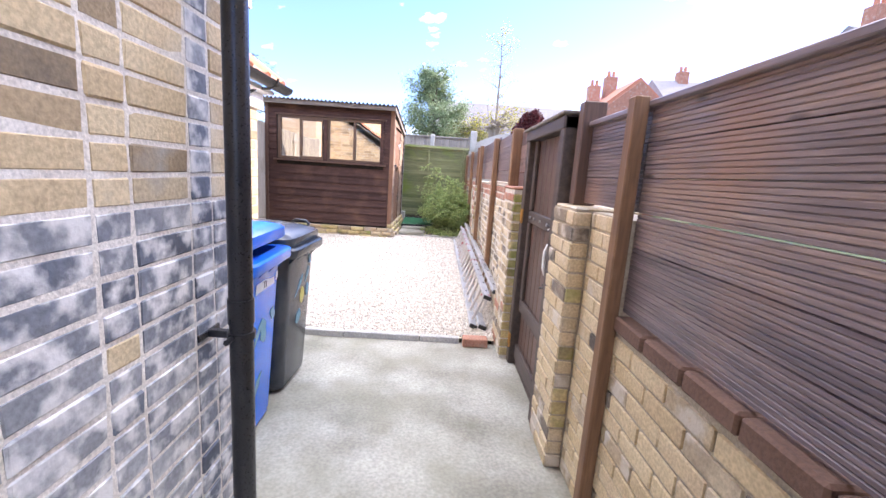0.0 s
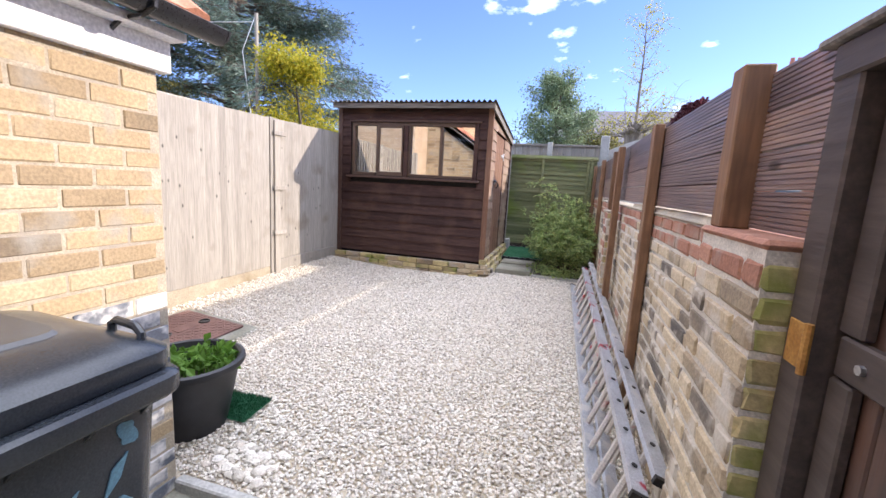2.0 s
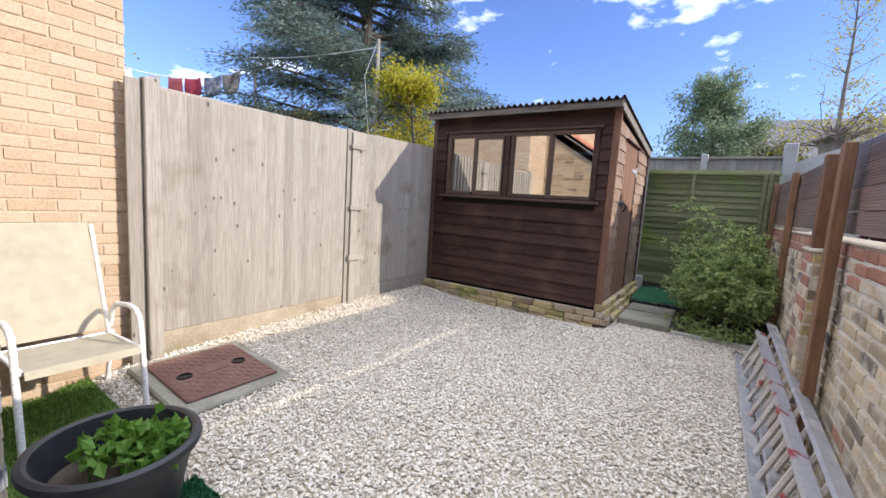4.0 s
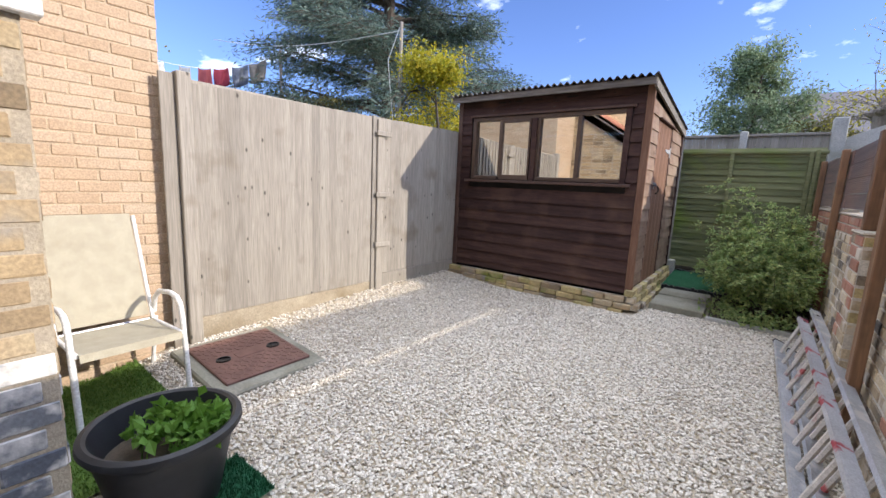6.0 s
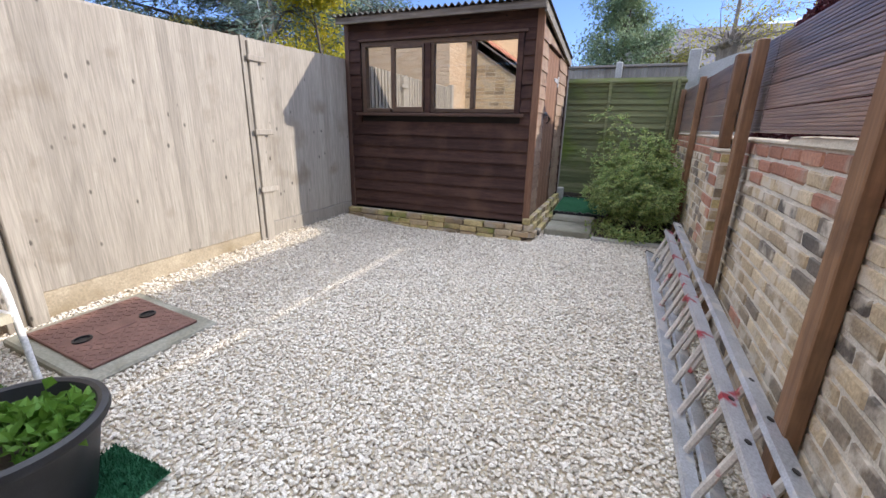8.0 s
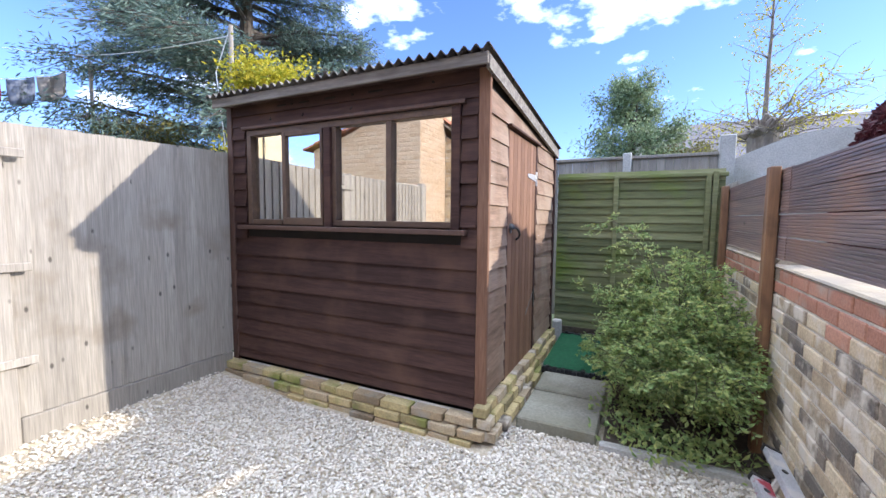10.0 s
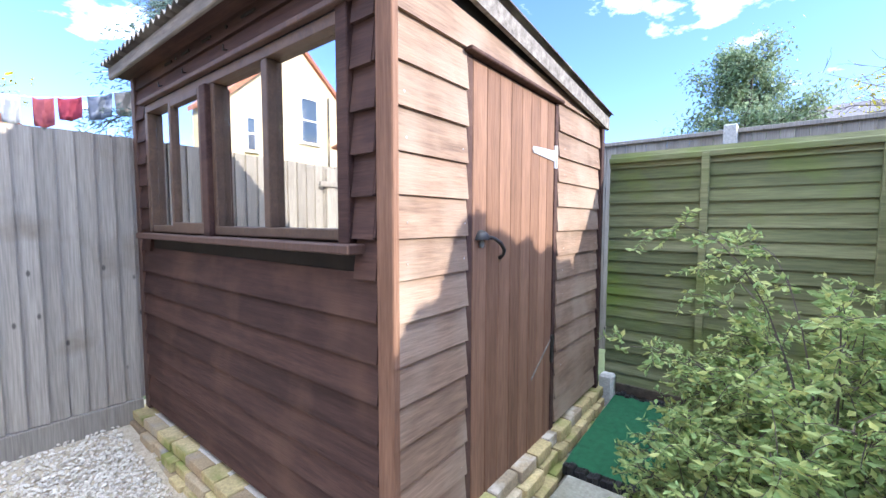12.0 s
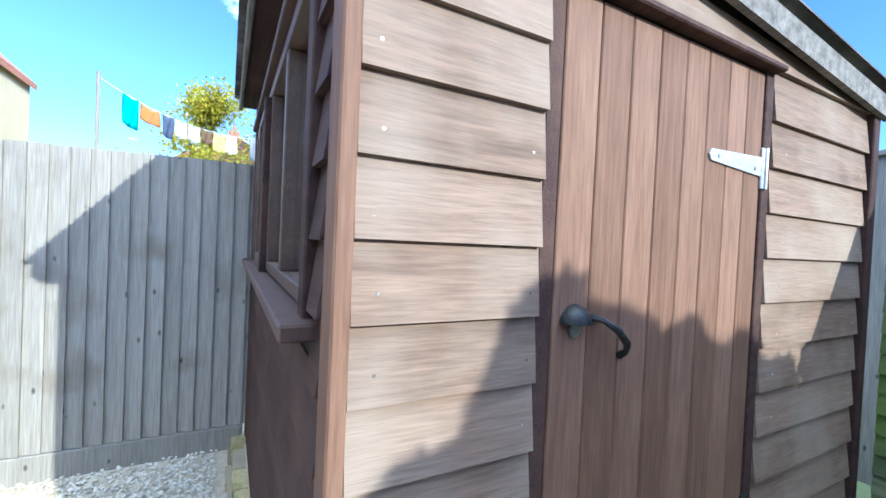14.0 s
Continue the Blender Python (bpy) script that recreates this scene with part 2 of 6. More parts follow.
M_FENCE = material("silvered_fence_board", [(0.245, 0.222, 0.190), (0.325, 0.293, 0.25), (0.385, 0.352, 0.302)], 0.85, (30, 30, 1.3), 130, 0.5, vary=0.55, dirt=(0.20, 0.165, 0.125), dirt_scale=3, dirt_at=(0.58, 0.8), knots=(10, 10, 5))
M_GREEN = material("algae_green_panel", [(0.095, 0.112, 0.048), (0.18, 0.195, 0.088), (0.30, 0.30, 0.165)], 0.85, (2.2, 30, 30), 110, 0.5, vary=0.6, dirt=(0.155, 0.225, 0.022), dirt_scale=1.6, dirt_at=(0.46, 0.68))
M_BLUE = material("blue_bin_plastic", [(0.006, 0.14, 0.70), (0.010, 0.17, 0.78)], 0.20, (5, 5, 5), 200, 0.08)
M_GREY = material("dark_grey_bin_plastic", [(0.030, 0.036, 0.044), (0.045, 0.052, 0.060)], 0.22, (5, 5, 5), 200, 0.1, dirt=(0.09, 0.09, 0.09), dirt_scale=3, dirt_at=(0.5, 0.75))
M_BLACK = material("black_plastic", [(0.012, 0.012, 0.014), (0.022, 0.022, 0.025)], 0.3, (8, 8, 8), 160, 0.08)
M_POT = material("black_planter_plastic", [(0.014, 0.015, 0.018), (0.026, 0.027, 0.032)], 0.5, (9, 9, 9), 200, 0.15)
M_WHITE = material("white_paint", [(0.74, 0.74, 0.73), (0.82, 0.82, 0.81)], 0.45, (3, 3, 3), 80, 0.1)
M_TILE = material("red_roof_tile", [(0.30, 0.11, 0.065), (0.42, 0.17, 0.10), (0.50, 0.24, 0.15)], 0.85, (6, 6, 6), 80, 0.4, vary=0.7)
M_SLATE = material("grey_roof_tile", [(0.13, 0.12, 0.12), (0.22, 0.20, 0.20)], 0.8, (4, 4, 4), 60, 0.4, vary=0.5)
M_RUNG = material("paint_spattered_rung", [(0.50, 0.46, 0.41), (0.62, 0.58, 0.53)], 0.6, (10, 10, 10), 120, 0.2, metal=0.2, dirt=(0.42, 0.10, 0.10), dirt_scale=7, dirt_at=(0.6, 0.66))
M_BROWNBRICK = material("brown_brick", [(0.10, 0.055, 0.038), (0.17, 0.095, 0.065)], 0.85, (5, 5, 5), 90, 0.5, vary=0.6)
M_ALU = material("dull_aluminium", [(0.42, 0.43, 0.45), (0.56, 0.57, 0.60)], 0.42, (6, 6, 6), 120, 0.15, metal=0.5, dirt=(0.62, 0.60, 0.58), dirt_scale=9, dirt_at=(0.55, 0.62))
M_SPLASH = material("paint_splashed_aluminium", [(0.44, 0.44, 0.46), (0.56, 0.56, 0.58)], 0.5, (6, 6, 6), 120, 0.2, metal=0.6, dirt=(0.42, 0.05, 0.07), dirt_scale=8, dirt_at=(0.60, 0.66))
M_STEEL = material("worn_steel", [(0.35, 0.35, 0.36), (0.55, 0.55, 0.56)], 0.4, (15, 15, 15), 150, 0.2, metal=0.9)
M_IRON = material("dark_iron", [(0.03, 0.03, 0.03), (0.07, 0.065, 0.06)], 0.5, (15, 15, 15), 120, 0.3, metal=0.7)
M_RUST = material("rusty_hinge", [(0.35, 0.16, 0.04), (0.55, 0.30, 0.08)], 0.7, (15, 15, 15), 120, 0.3, metal=0.4)
M_COVER = material("brown_cast_cover", [(0.15, 0.075, 0.058), (0.22, 0.115, 0.09)], 0.6, (8, 8, 8), 100, 0.25)
M_TURF = material("artificial_turf", [(0.06, 0.14, 0.018), (0.12, 0.22, 0.035), (0.17, 0.28, 0.055)], 0.9, (40, 40, 40), 220, 0.9)
M_TURF_DARK = material("green_matting", [(0.008, 0.085, 0.035), (0.018, 0.13, 0.055)], 0.9, (30, 30, 30), 220, 0.8)
M_FABRIC = material("cream_mesh_fabric", [(0.37, 0.335, 0.25), (0.44, 0.405, 0.31)], 0.8, (12, 12, 12), 400, 0.3)
M_BARK = material("grey_bark", [(0.07, 0.055, 0.045), (0.15, 0.125, 0.10)], 0.9, (12, 12, 3), 60, 0.8)
M_PALEBARK = material("pale_twig_bark", [(0.16, 0.13, 0.105), (0.30, 0.26, 0.22)], 0.9, (12, 12, 3), 60, 0.6)
M_CEDAR = leaf_material("blue_cedar_needles", [(0.07, 0.115, 0.095), (0.15, 0.215, 0.175), (0.28, 0.34, 0.27)], 0.35)
M_YELLOWLEAF = leaf_material("autumn_yellow_leaf", [(0.20, 0.24, 0.03), (0.46, 0.42, 0.035), (0.66, 0.50, 0.05)], 0.42)
M_HOLLY = leaf_material("grey_green_leaf", [(0.13, 0.20, 0.11), (0.25, 0.33, 0.19), (0.40, 0.43, 0.23)])
M_OLIVE = leaf_material("olive_leaf", [(0.10, 0.11, 0.03), (0.20, 0.19, 0.06), (0.32, 0.26, 0.09)])
M_MAROON = leaf_material("maroon_leaf", [(0.06, 0.018, 0.022), (0.12, 0.03, 0.035)])
M_SHRUB = leaf_material("shrub_leaf", [(0.15, 0.25, 0.08), (0.32, 0.43, 0.17), (0.56, 0.58, 0.20)], 0.42)
M_POTLEAF = leaf_material("bright_pot_leaf", [(0.07, 0.17, 0.02), (0.13, 0.27, 0.04), (0.20, 0.36, 0.07)])
M_GROUND = material("far_grass", [(0.04, 0.06, 0.02), (0.09, 0.11, 0.04)], 0.95, (1, 1, 1), 12, 0.5)
# Near-black stands in for the unlit interior and the depth of the slots.
M_INSIDE = material("unlit_interior_black", [(0.008, 0.006, 0.005), (0.016, 0.012, 0.009)], 0.9, (8, 8, 8), 60, 0.2)


def glass_material(name, tint, rough=0.012):
    """Dusty glass with a mirror film."""
    m = bpy.data.materials.new(name)
    m.use_nodes = True
    nt = m.node_tree
    n, ln = nt.nodes, nt.links.new
    bsdf = n["Principled BSDF"]
    dirt = n.new("ShaderNodeTexNoise")
    dirt.inputs["Scale"].default_value, dirt.inputs["Detail"].default_value = 9.0, 6
    pos = n.new("ShaderNodeNewGeometry")
    ln(pos.outputs["Position"], dirt.inputs["Vector"])
    mr = n.new("ShaderNodeMapRange")
    mr.inputs["From Min"].default_value, mr.inputs["From Max"].default_value = 0.45, 0.8
    mr.inputs["To Min"].default_value, mr.inputs["To Max"].default_value = rough, rough + 0.05
    ln(dirt.outputs["Fac"], mr.inputs["Value"])
    ln(mr.outputs[0], bsdf.inputs["Roughness"])
    bsdf.inputs["Base Color"].default_value = (*tint, 1)
    bsdf.inputs["Transmission Weight"].default_value = 1.0
    bsdf.inputs["IOR"].default_value = 1.5
    film = n.new("ShaderNodeBsdfGlossy")
    film.inputs["Color"].default_value = (0.93, 0.92, 0.88, 1)
    ln(mr.outputs[0], film.inputs["Roughness"])
    mix = n.new("ShaderNodeMixShader")
    mix.inputs[0].default_value = 0.74
    ln(bsdf.outputs[0], mix.inputs[1])
    ln(film.outputs[0], mix.inputs[2])
    ln(mix.outputs[0], n["Material Output"].inputs["Surface"])
    return m


M_GLASS = glass_material("window_glass", (0.85, 0.88, 0.86))
M_FAR_GLASS = material("far_window_glass", [(0.05, 0.07, 0.10), (0.08, 0.11, 0.15)], 0.08, (2, 2, 2), 20, 0, spec=1.0)


def flat(name, colour, rough=0.6):
    return material(name, [tuple(c * 0.9 for c in colour), colour], rough, (20, 20, 20), 150, 0.1)


# ---- mesh helpers ----
class Shape:
    """Verts and faces collected for one mesh."""

    def __init__(self):
        self.v, self.f = [], []

    def add(self, verts, faces, m=None):
        k = len(self.v)
        self.v += [tuple(m @ Vector(p)) for p in verts] if m else [tuple(p) for p in verts]
        self.f += [tuple(k + i for i in f) for f in faces]
        return self

    def box(self, a, b, bevel=0.0, m=None):
        (x0, y0, z0), (x1, y1, z1) = [min(p, q) for p, q in zip(a, b)], [max(p, q) for p, q in zip(a, b)]
        c = min(bevel, (x1 - x0) * 0.45, (y1 - y0) * 0.45, (z1 - z0) * 0.45)
        if c <= 0:
            v = [(x, y, z) for x in (x0, x1) for y in (y0, y1) for z in (z0, z1)]
            return self.add(v, [(0, 1, 3, 2), (4, 6, 7, 5), (0, 4, 5, 1), (2, 3, 7, 6), (0, 2, 6, 4), (1, 5, 7, 3)], m)
        v, ids = [], {}
        for i in (0, 1):
            for j in (0, 1):
                for k in (0, 1):
                    p = ((x0, x1)[i], (y0, y1)[j], (z0, z1)[k])
                    q = (p[0] + (c, -c)[i], p[1] + (c, -c)[j], p[2] + (c, -c)[k])
                    ids[i, j, k] = len(v)
                    v += [(p[0], q[1], q[2]), (q[0], p[1], q[2]), (q[0], q[1], p[2])]
        f = []
        for ax in range(3):
            o1, o2 = (ax + 1) % 3, (ax + 2) % 3
            for s in (0, 1):
                loop = []
                for d1, d2 in ((0, 0), (1, 0), (1, 1), (0, 1)):
                    key = [0, 0, 0]
                    key[ax], key[o1], key[o2] = s, d1, d2
                    loop.append(ids[tuple(key)] + ax)
                f.append(tuple(loop if s else loop[::-1]))
            for d1 in (0, 1):
                for d2 in (0, 1):
                    ka, kb = [0, 0, 0], [0, 0, 0]
                    ka[ax], ka[o1], ka[o2] = 0, d1, d2
                    kb[ax], kb[o1], kb[o2] = 1, d1, d2
                    a_, b_ = ids[tuple(ka)], ids[tuple(kb)]
                    quad = (a_ + o1, a_ + o2, b_ + o2, b_ + o1)
                    f.append(quad if d1 != d2 else quad[::-1])
        for (i, j, k), s in ids.items():
            tri = (s, s + 1, s + 2)
            f.append(tri if (i + j + k) % 2 else tri[::-1])
        return self.add(v, f, m)

    def prism(self, outline, axis, a, b, m=None):
        """A closed outline (two coordinates in cyclic order of axes) drawn out along an axis from a to b."""
        n = len(outline)
        v = []
        for s in (a, b):
            for p, q in outline:
                c = [0, 0, 0]
                c[axis], c[(axis + 1) % 3], c[(axis + 2) % 3] = s, p, q
                v.append(c)
        f = [(i, (i + 1) % n, n + (i + 1) % n, n + i) for i in range(n)]
        f += [tuple(range(n))[::-1], tuple(range(n, 2 * n))]
        return self.add(v, f, m)

    def tube(self, points, radius, sides=8, m=None, cap=True):
        pts = [Vector(p) for p in points]
        radii = radius if isinstance(radius, (list, tuple)) else [radius] * len(pts)
        v, f = [], []
        up = None
        for i, p in enumerate(pts):
            d = (pts[min(i + 1, len(pts) - 1)] - pts[max(i - 1, 0)]).normalized()
            if up is None:
                up = d.orthogonal().normalized()
            up = (up - d * up.dot(d)).normalized()
            w = d.cross(up)
            for s in range(sides):
                t = 2 * math.pi * s / sides
                v.append(p + (up * math.cos(t) + w * math.sin(t)) * radii[i])
        for i in range(len(pts) - 1):
            for s in range(sides):
                q = (s + 1) % sides
                f.append((i * sides + s, i * sides + q, (i + 1) * sides + q, (i + 1) * sides + s))
        if cap:
            f += [tuple(range(sides))[::-1], tuple((len(pts) - 1) * sides + s for s in range(sides))]
        return self.add(v, f, m)

    def lathe(self, profile, sides=32, m=None):
        v, f = [], []
        for r, z in profile:
            v += [(r * math.cos(2 * math.pi * s / sides), r * math.sin(2 * math.pi * s / sides), z) for s in range(sides)]
        for i in range(len(profile) - 1):
            for s in range(sides):
                q = (s + 1) % sides
                f.append((i * sides + s, i * sides + q, (i + 1) * sides + q, (i + 1) * sides + s))
        return self.add(v, f, m)

    def mesh(self, name, smooth=False):
        me = bpy.data.meshes.new(name)
        me.from_pydata(self.v, [], self.f)
        bm = bmesh.new()
        bm.from_mesh(me)
        if len(bm.faces) < 60000:
            bmesh.ops.recalc_face_normals(bm, faces=bm.faces)
        bm.to_mesh(me)
        bm.free()
        if smooth:
            me.shade_smooth()
            me.set_sharp_from_angle(angle=radians(40))
        return me


BASE = {}


def thing(name, at=(0, 0, 0), label="", category="", group="", kind=""):
    """An Empty at a thing's base. Its parts are given in world coordinates."""
    ob = new(name)
    ob.location = at
    BASE[ob] = Vector(at)
    return tagged(ob, label, category, group, kind)


def part(name, shape, mat, parent, label="", smooth=False):
    """One mesh object under a thing or a part; the shape is in the thing's world coordinates."""
    base = BASE.get(parent, Vector((0, 0, 0)))
    if base.length:
        shape.v = [(p[0] - base.x, p[1] - base.y, p[2] - base.z) for p in shape.v]
    me = shape.mesh(name, smooth)
    me.materials.append(mat)
    ob = new(name, me)
    ob.parent = parent
    BASE[ob] = base
    if label:
        ob["label"] = label
    return ob


def solid(name, shape, mat, label="", category="", kind="", group="", smooth=False):
    """A thing that is one mesh."""
    me = shape.mesh(name, smooth)
    me.materials.append(mat)
    return tagged(new(name, me), label, category, group, kind)


def place(ob, m):
    ob.matrix_basis = m
    return ob


rng = random.Random(7)


# ---- ground ----
def gravel_height(x, y):
    """The gravel rises gently towards the shed and banks up against the silvered fence."""
    base = 0.045 + 0.03 * min(max((y - 3.6) / 0.8, 0), 1) + 0.022 * max(0.0, y - 3.6)
    near_shed = min(max((y - 6.9) / 1.0, 0), 1)
    base += 0.05 * near_shed * near_shed * (3 - 2 * near_shed)
    bank = min(max((-2.25 - x) / 0.97, 0), 1) ** 1.2 * min(max((y - 4.0) / 0.6, 0), 1)
    foot = min(0.19 + 0.05 * max(y - 4.6, 0), 0.30)
    return base + bank * max(foot - base, 0.0)


def sheet(x0, x1, y0, y1, height, nx, ny):
    s = Shape()
    s.v = [(x0 + (x1 - x0) * i / nx, y0 + (y1 - y0) * j / ny, height(x0 + (x1 - x0) * i / nx, y0 + (y1 - y0) * j / ny)) for j in range(ny + 1) for i in range(nx + 1)]
    s.f = [(j * (nx + 1) + i, j * (nx + 1) + i + 1, (j + 1) * (nx + 1) + i + 1, (j + 1) * (nx + 1) + i) for j in range(ny) for i in range(nx)]
    return s


solid("ground", sheet(-400, 400, -400, 400, lambda x, y: -0.06, 8, 8), M_GROUND, "grass and earth around the gardens", "ground", "structure")
solid("path", sheet(-1.45, 1.0, -6.0, 3.56, lambda x, y: 0.0 + 0.004 * noise.noise((x * 2, y * 2, 0)), 30, 90), M_CONCRETE, "stained grey concrete side path", "path", "structure")
solid("gravel_bed", sheet(-3.6, 1.0, 3.56, 10.6, lambda x, y: gravel_height(x, y) - 0.009 + 0.006 * noise.noise((x * 3, y * 3, 1)), 60, 80), M_SOIL, "pale sandy bed under the gravel", "ground", "structure")

# ---- brickwork ----
BRICKS = {}


def brick_mesh(length, height, depth, variant, worn=0.0):
    key = (round(length, 3), round(height, 3), round(depth, 3), variant, worn)
    if key not in BRICKS:
        r = random.Random(int(length * 1000) * 31 + int(height * 1000) * 7 + variant)
        s = Shape().box((-length / 2, -depth, -height / 2), (length / 2, 0, height / 2), 0.0045 + worn)
        k = 1 + worn * 280
        s.v = [(x + r.uniform(-1, 1) * 0.0022 * k, y + r.uniform(-1, 1) * 0.0015, z + r.uniform(-1, 1) * 0.002 * k) for x, y, z in s.v]
        BRICKS[key] = s.mesh("brick")
    return BRICKS[key]


class Wall:
    """Bricks on one or more faces of a wall. The nearest are objects of their own, the rest one mesh for each material."""

    def __init__(self, parent, near):
        self.worn = 0.0
        self.parent, self.near, self.singles, self.rest, self.seen = parent, near, [], {}, {}

    def brick(self, origin, along, out, length, height, depth, mat, proud):
        m = Matrix((( along[0], out[0], 0, origin[0] + out[0] * proud), (along[1], out[1], 0, origin[1] + out[1] * proud), (0, 0, 1, origin[2]), (0, 0, 0, 1)))
        if self.near(origin) and len(self.singles) < 300:
            me = brick_mesh(length, height, depth, rng.randrange(3 if not self.worn else 6), self.worn)
            key = (id(me), mat.name)
            if key not in self.seen:
                me = me.copy()
                me.materials.clear()
                me.materials.append(mat)
                self.seen[key] = me
            ob = new("brick", self.seen[key])
            ob.parent = self.parent
            ob.matrix_basis = Matrix.Translation(-BASE[self.parent]) @ m @ pose(0, 0, 0, rng.uniform(-0.8, 0.8), 0, rng.uniform(-0.6, 0.6))
            self.singles.append(ob)
        else:
            self.rest.setdefault(mat.name, (mat, Shape()))[1].box((-length / 2, -depth, -height / 2), (length / 2, 0, height / 2), 0.005, m)

    def face(self, axis, level, sign, a0, a1, z0, z1, choose, flemish=False, step=0.0752, unit=0.225, depth=0.035, proud=0.0015):
        """Courses on a face across an axis (0: faces along x, 1: along y) at that level, running from a0 to a1."""
        out = (sign, 0) if axis == 0 else (0, sign)
        along = (0, 1) if axis == 0 else (1, 0)
        course, z = 0, z0
        while z + step * 0.6 < z1:
            h = min(step, z1 - z) - 0.010
            pos = a0 - (0.1125 if course % 2 else 0.0)
            k = course
            while pos < a1 - 0.02:
                run = unit if not flemish or k % 2 == 0 else 0.1125
                lo, hi = max(pos, a0), min(pos + run, a1)
                if hi - lo > 0.045:
                    c = (lo + hi) / 2
                    o = (level, c, z + step / 2 - 0.0) if axis == 0 else (c, level, z + step / 2)
                    self.brick(o, along, out, round(hi - lo - 0.010, 3), round(h, 3), depth, choose(course, z, c), proud + rng.uniform(-0.002, 0.0025))
                pos += run
                k += 1
            z += step
            course += 1

    def finish(self):
        for mat, shape in self.rest.values():
            tagged(part("bricks", shape, mat, self.parent), kind="stuff")


def pick(*weighted):
    total = sum(w for _, w in weighted)

    def choose(course, z, c):
        r = rng.uniform(0, total)
        for m, w in weighted:
            r -= w
            if r <= 0:
                return m
        return weighted[0][0]
    return choose


WALLS = []


def wall_thing(name, boxes, mortar, label, near):
    """A wall: mortar cores as parts, with brick faces added afterwards."""
    ob = thing(name, (0, 0, 0), label, "wall", kind="structure")
    for a, b in boxes:
        part("core", Shape().box(a, b), mortar, ob)
    w = Wall(ob, near)
    WALLS.append(w)
    return w


def house_bricks(course, z, c):
    r = rng.random()
    # base courses: darker brick with the fence's shade put into its colour
    if z < 0.95:
        return M_SHADEBRICK if r < 0.8 else M_STOCK
    return M_STOCK


# near house wall beside the path
NEAR_X = -0.62
near_wall = wall_thing("wall_house", [((-4.4, -6.0, -0.05), (NEAR_X - 0.0015, 1.60, 5.6))], M_MORTAR_PALE, "yellow stock brick house wall with dark lower courses", lambda p: p[1] > -0.4 and 0.35 < p[2] < 2.2)


def near_bricks(course, z, c):
    r = rng.random()
    # dark below the shade line; the narrow strip paints the drainpipe's shadow
    if z < 1.33 or 1.25 < c < 1.34:
        return M_SHADEBRICK if r < 0.97 else M_SAND
    return M_SAND if r < 0.93 else M_STOCK


# extension with the low eaves
EXT_X, EXT_Y = -1.42, 3.55
ext_wall = wall_thing("wall_extension", [((-3.32, 1.60, -0.05), (EXT_X - 0.002, EXT_Y - 0.002, 1.98))], M_MORTAR, "sunlit yellow brick extension wall with dark base courses", lambda p: p[1] > 2.0 and p[2] > 0.3)

part("core", Shape().prism([(1.981, -3.32), (1.981, EXT_X - 0.02), (3.19, -3.32)], 1, 3.35, EXT_Y - 0.002), M_MORTAR, ext_wall.parent)

# neighbouring house wall behind the chair
side_wall = wall_thing("wall_neighbour", [((-5.6, 1.636, -0.05), (-3.326, 4.497, 2.86))], M_MORTAR_WARM, "warm orange brick wall of the neighbouring house", lambda p: p[1] > 3.6 and 0.2 < p[2] < 2.6)

part("core", Shape().prism([(2.861, -5.6), (2.861, -3.326), (3.68, -3.326), (2.90, -5.6)], 1, 1.636, 4.497), M_MORTAR_WARM, side_wall.parent)
side_roof = thing("neighbour_roof", (-4.5, 3.1, 3.3), "red tiled roof falling away from the neighbouring wall", "roof", kind="structure")
for k in range(9):
    x0, x1 = -3.27 - 0.27 * k, -3.27 - 0.27 * (k + 1) - 0.06
    z0, z1 = 3.74 - 0.345 * 0.27 * k, 3.74 - 0.345 * (0.27 * (k + 1) + 0.06)
    part("tile_course", Shape().prism([(z0, x0), (z0 + 0.028, x0), (z1 + 0.05, x1), (z1 + 0.012, x1)], 1, 1.640, 4.62), M_TILE, side_roof)

# garden wall on the gate side
WALL_X, WALL_TOP = 0.775, 1.42
garden_wall = wall_thing("wall_garden", [((WALL_X + 0.006, 3.75, -0.05), (0.99, 10.3, WALL_TOP - 0.01)), ((0.686, 3.296, -0.05), (1.06, 3.744, WALL_TOP - 0.01)),
                                         ((0.676, 6.66, -0.05), (WALL_X + 0.004, 7.02, 1.33))],
                         M_MORTAR_DARK, "weathered brick garden wall with a red brick top course", lambda p: p[1] < 6.4 and p[2] > 0.45)
low_wall = wall_thing("wall_path", [((0.826, -6.0, -0.05), (1.06, 1.60, 0.97)), ((0.826, 1.60, -0.05), (1.06, 2.33, 1.355)), ((0.741, 1.991, -0.05), (0.824, 2.33, 1.355))],
                      M_MORTAR, "pale yellow brick path wall ending in a pier", lambda p: p[1] > 0.2)
low_wall.parent["label"] = "pale yellow brick path wall with brown capping bricks and pier"


garden_wall.worn = 0.005


def top_red(course, z, c):
    if z > WALL_TOP - 0.18:
        return M_RED if rng.random() < 0.8 else M_OLD
    return M_OLD if rng.random() < 0.975 else M_RED


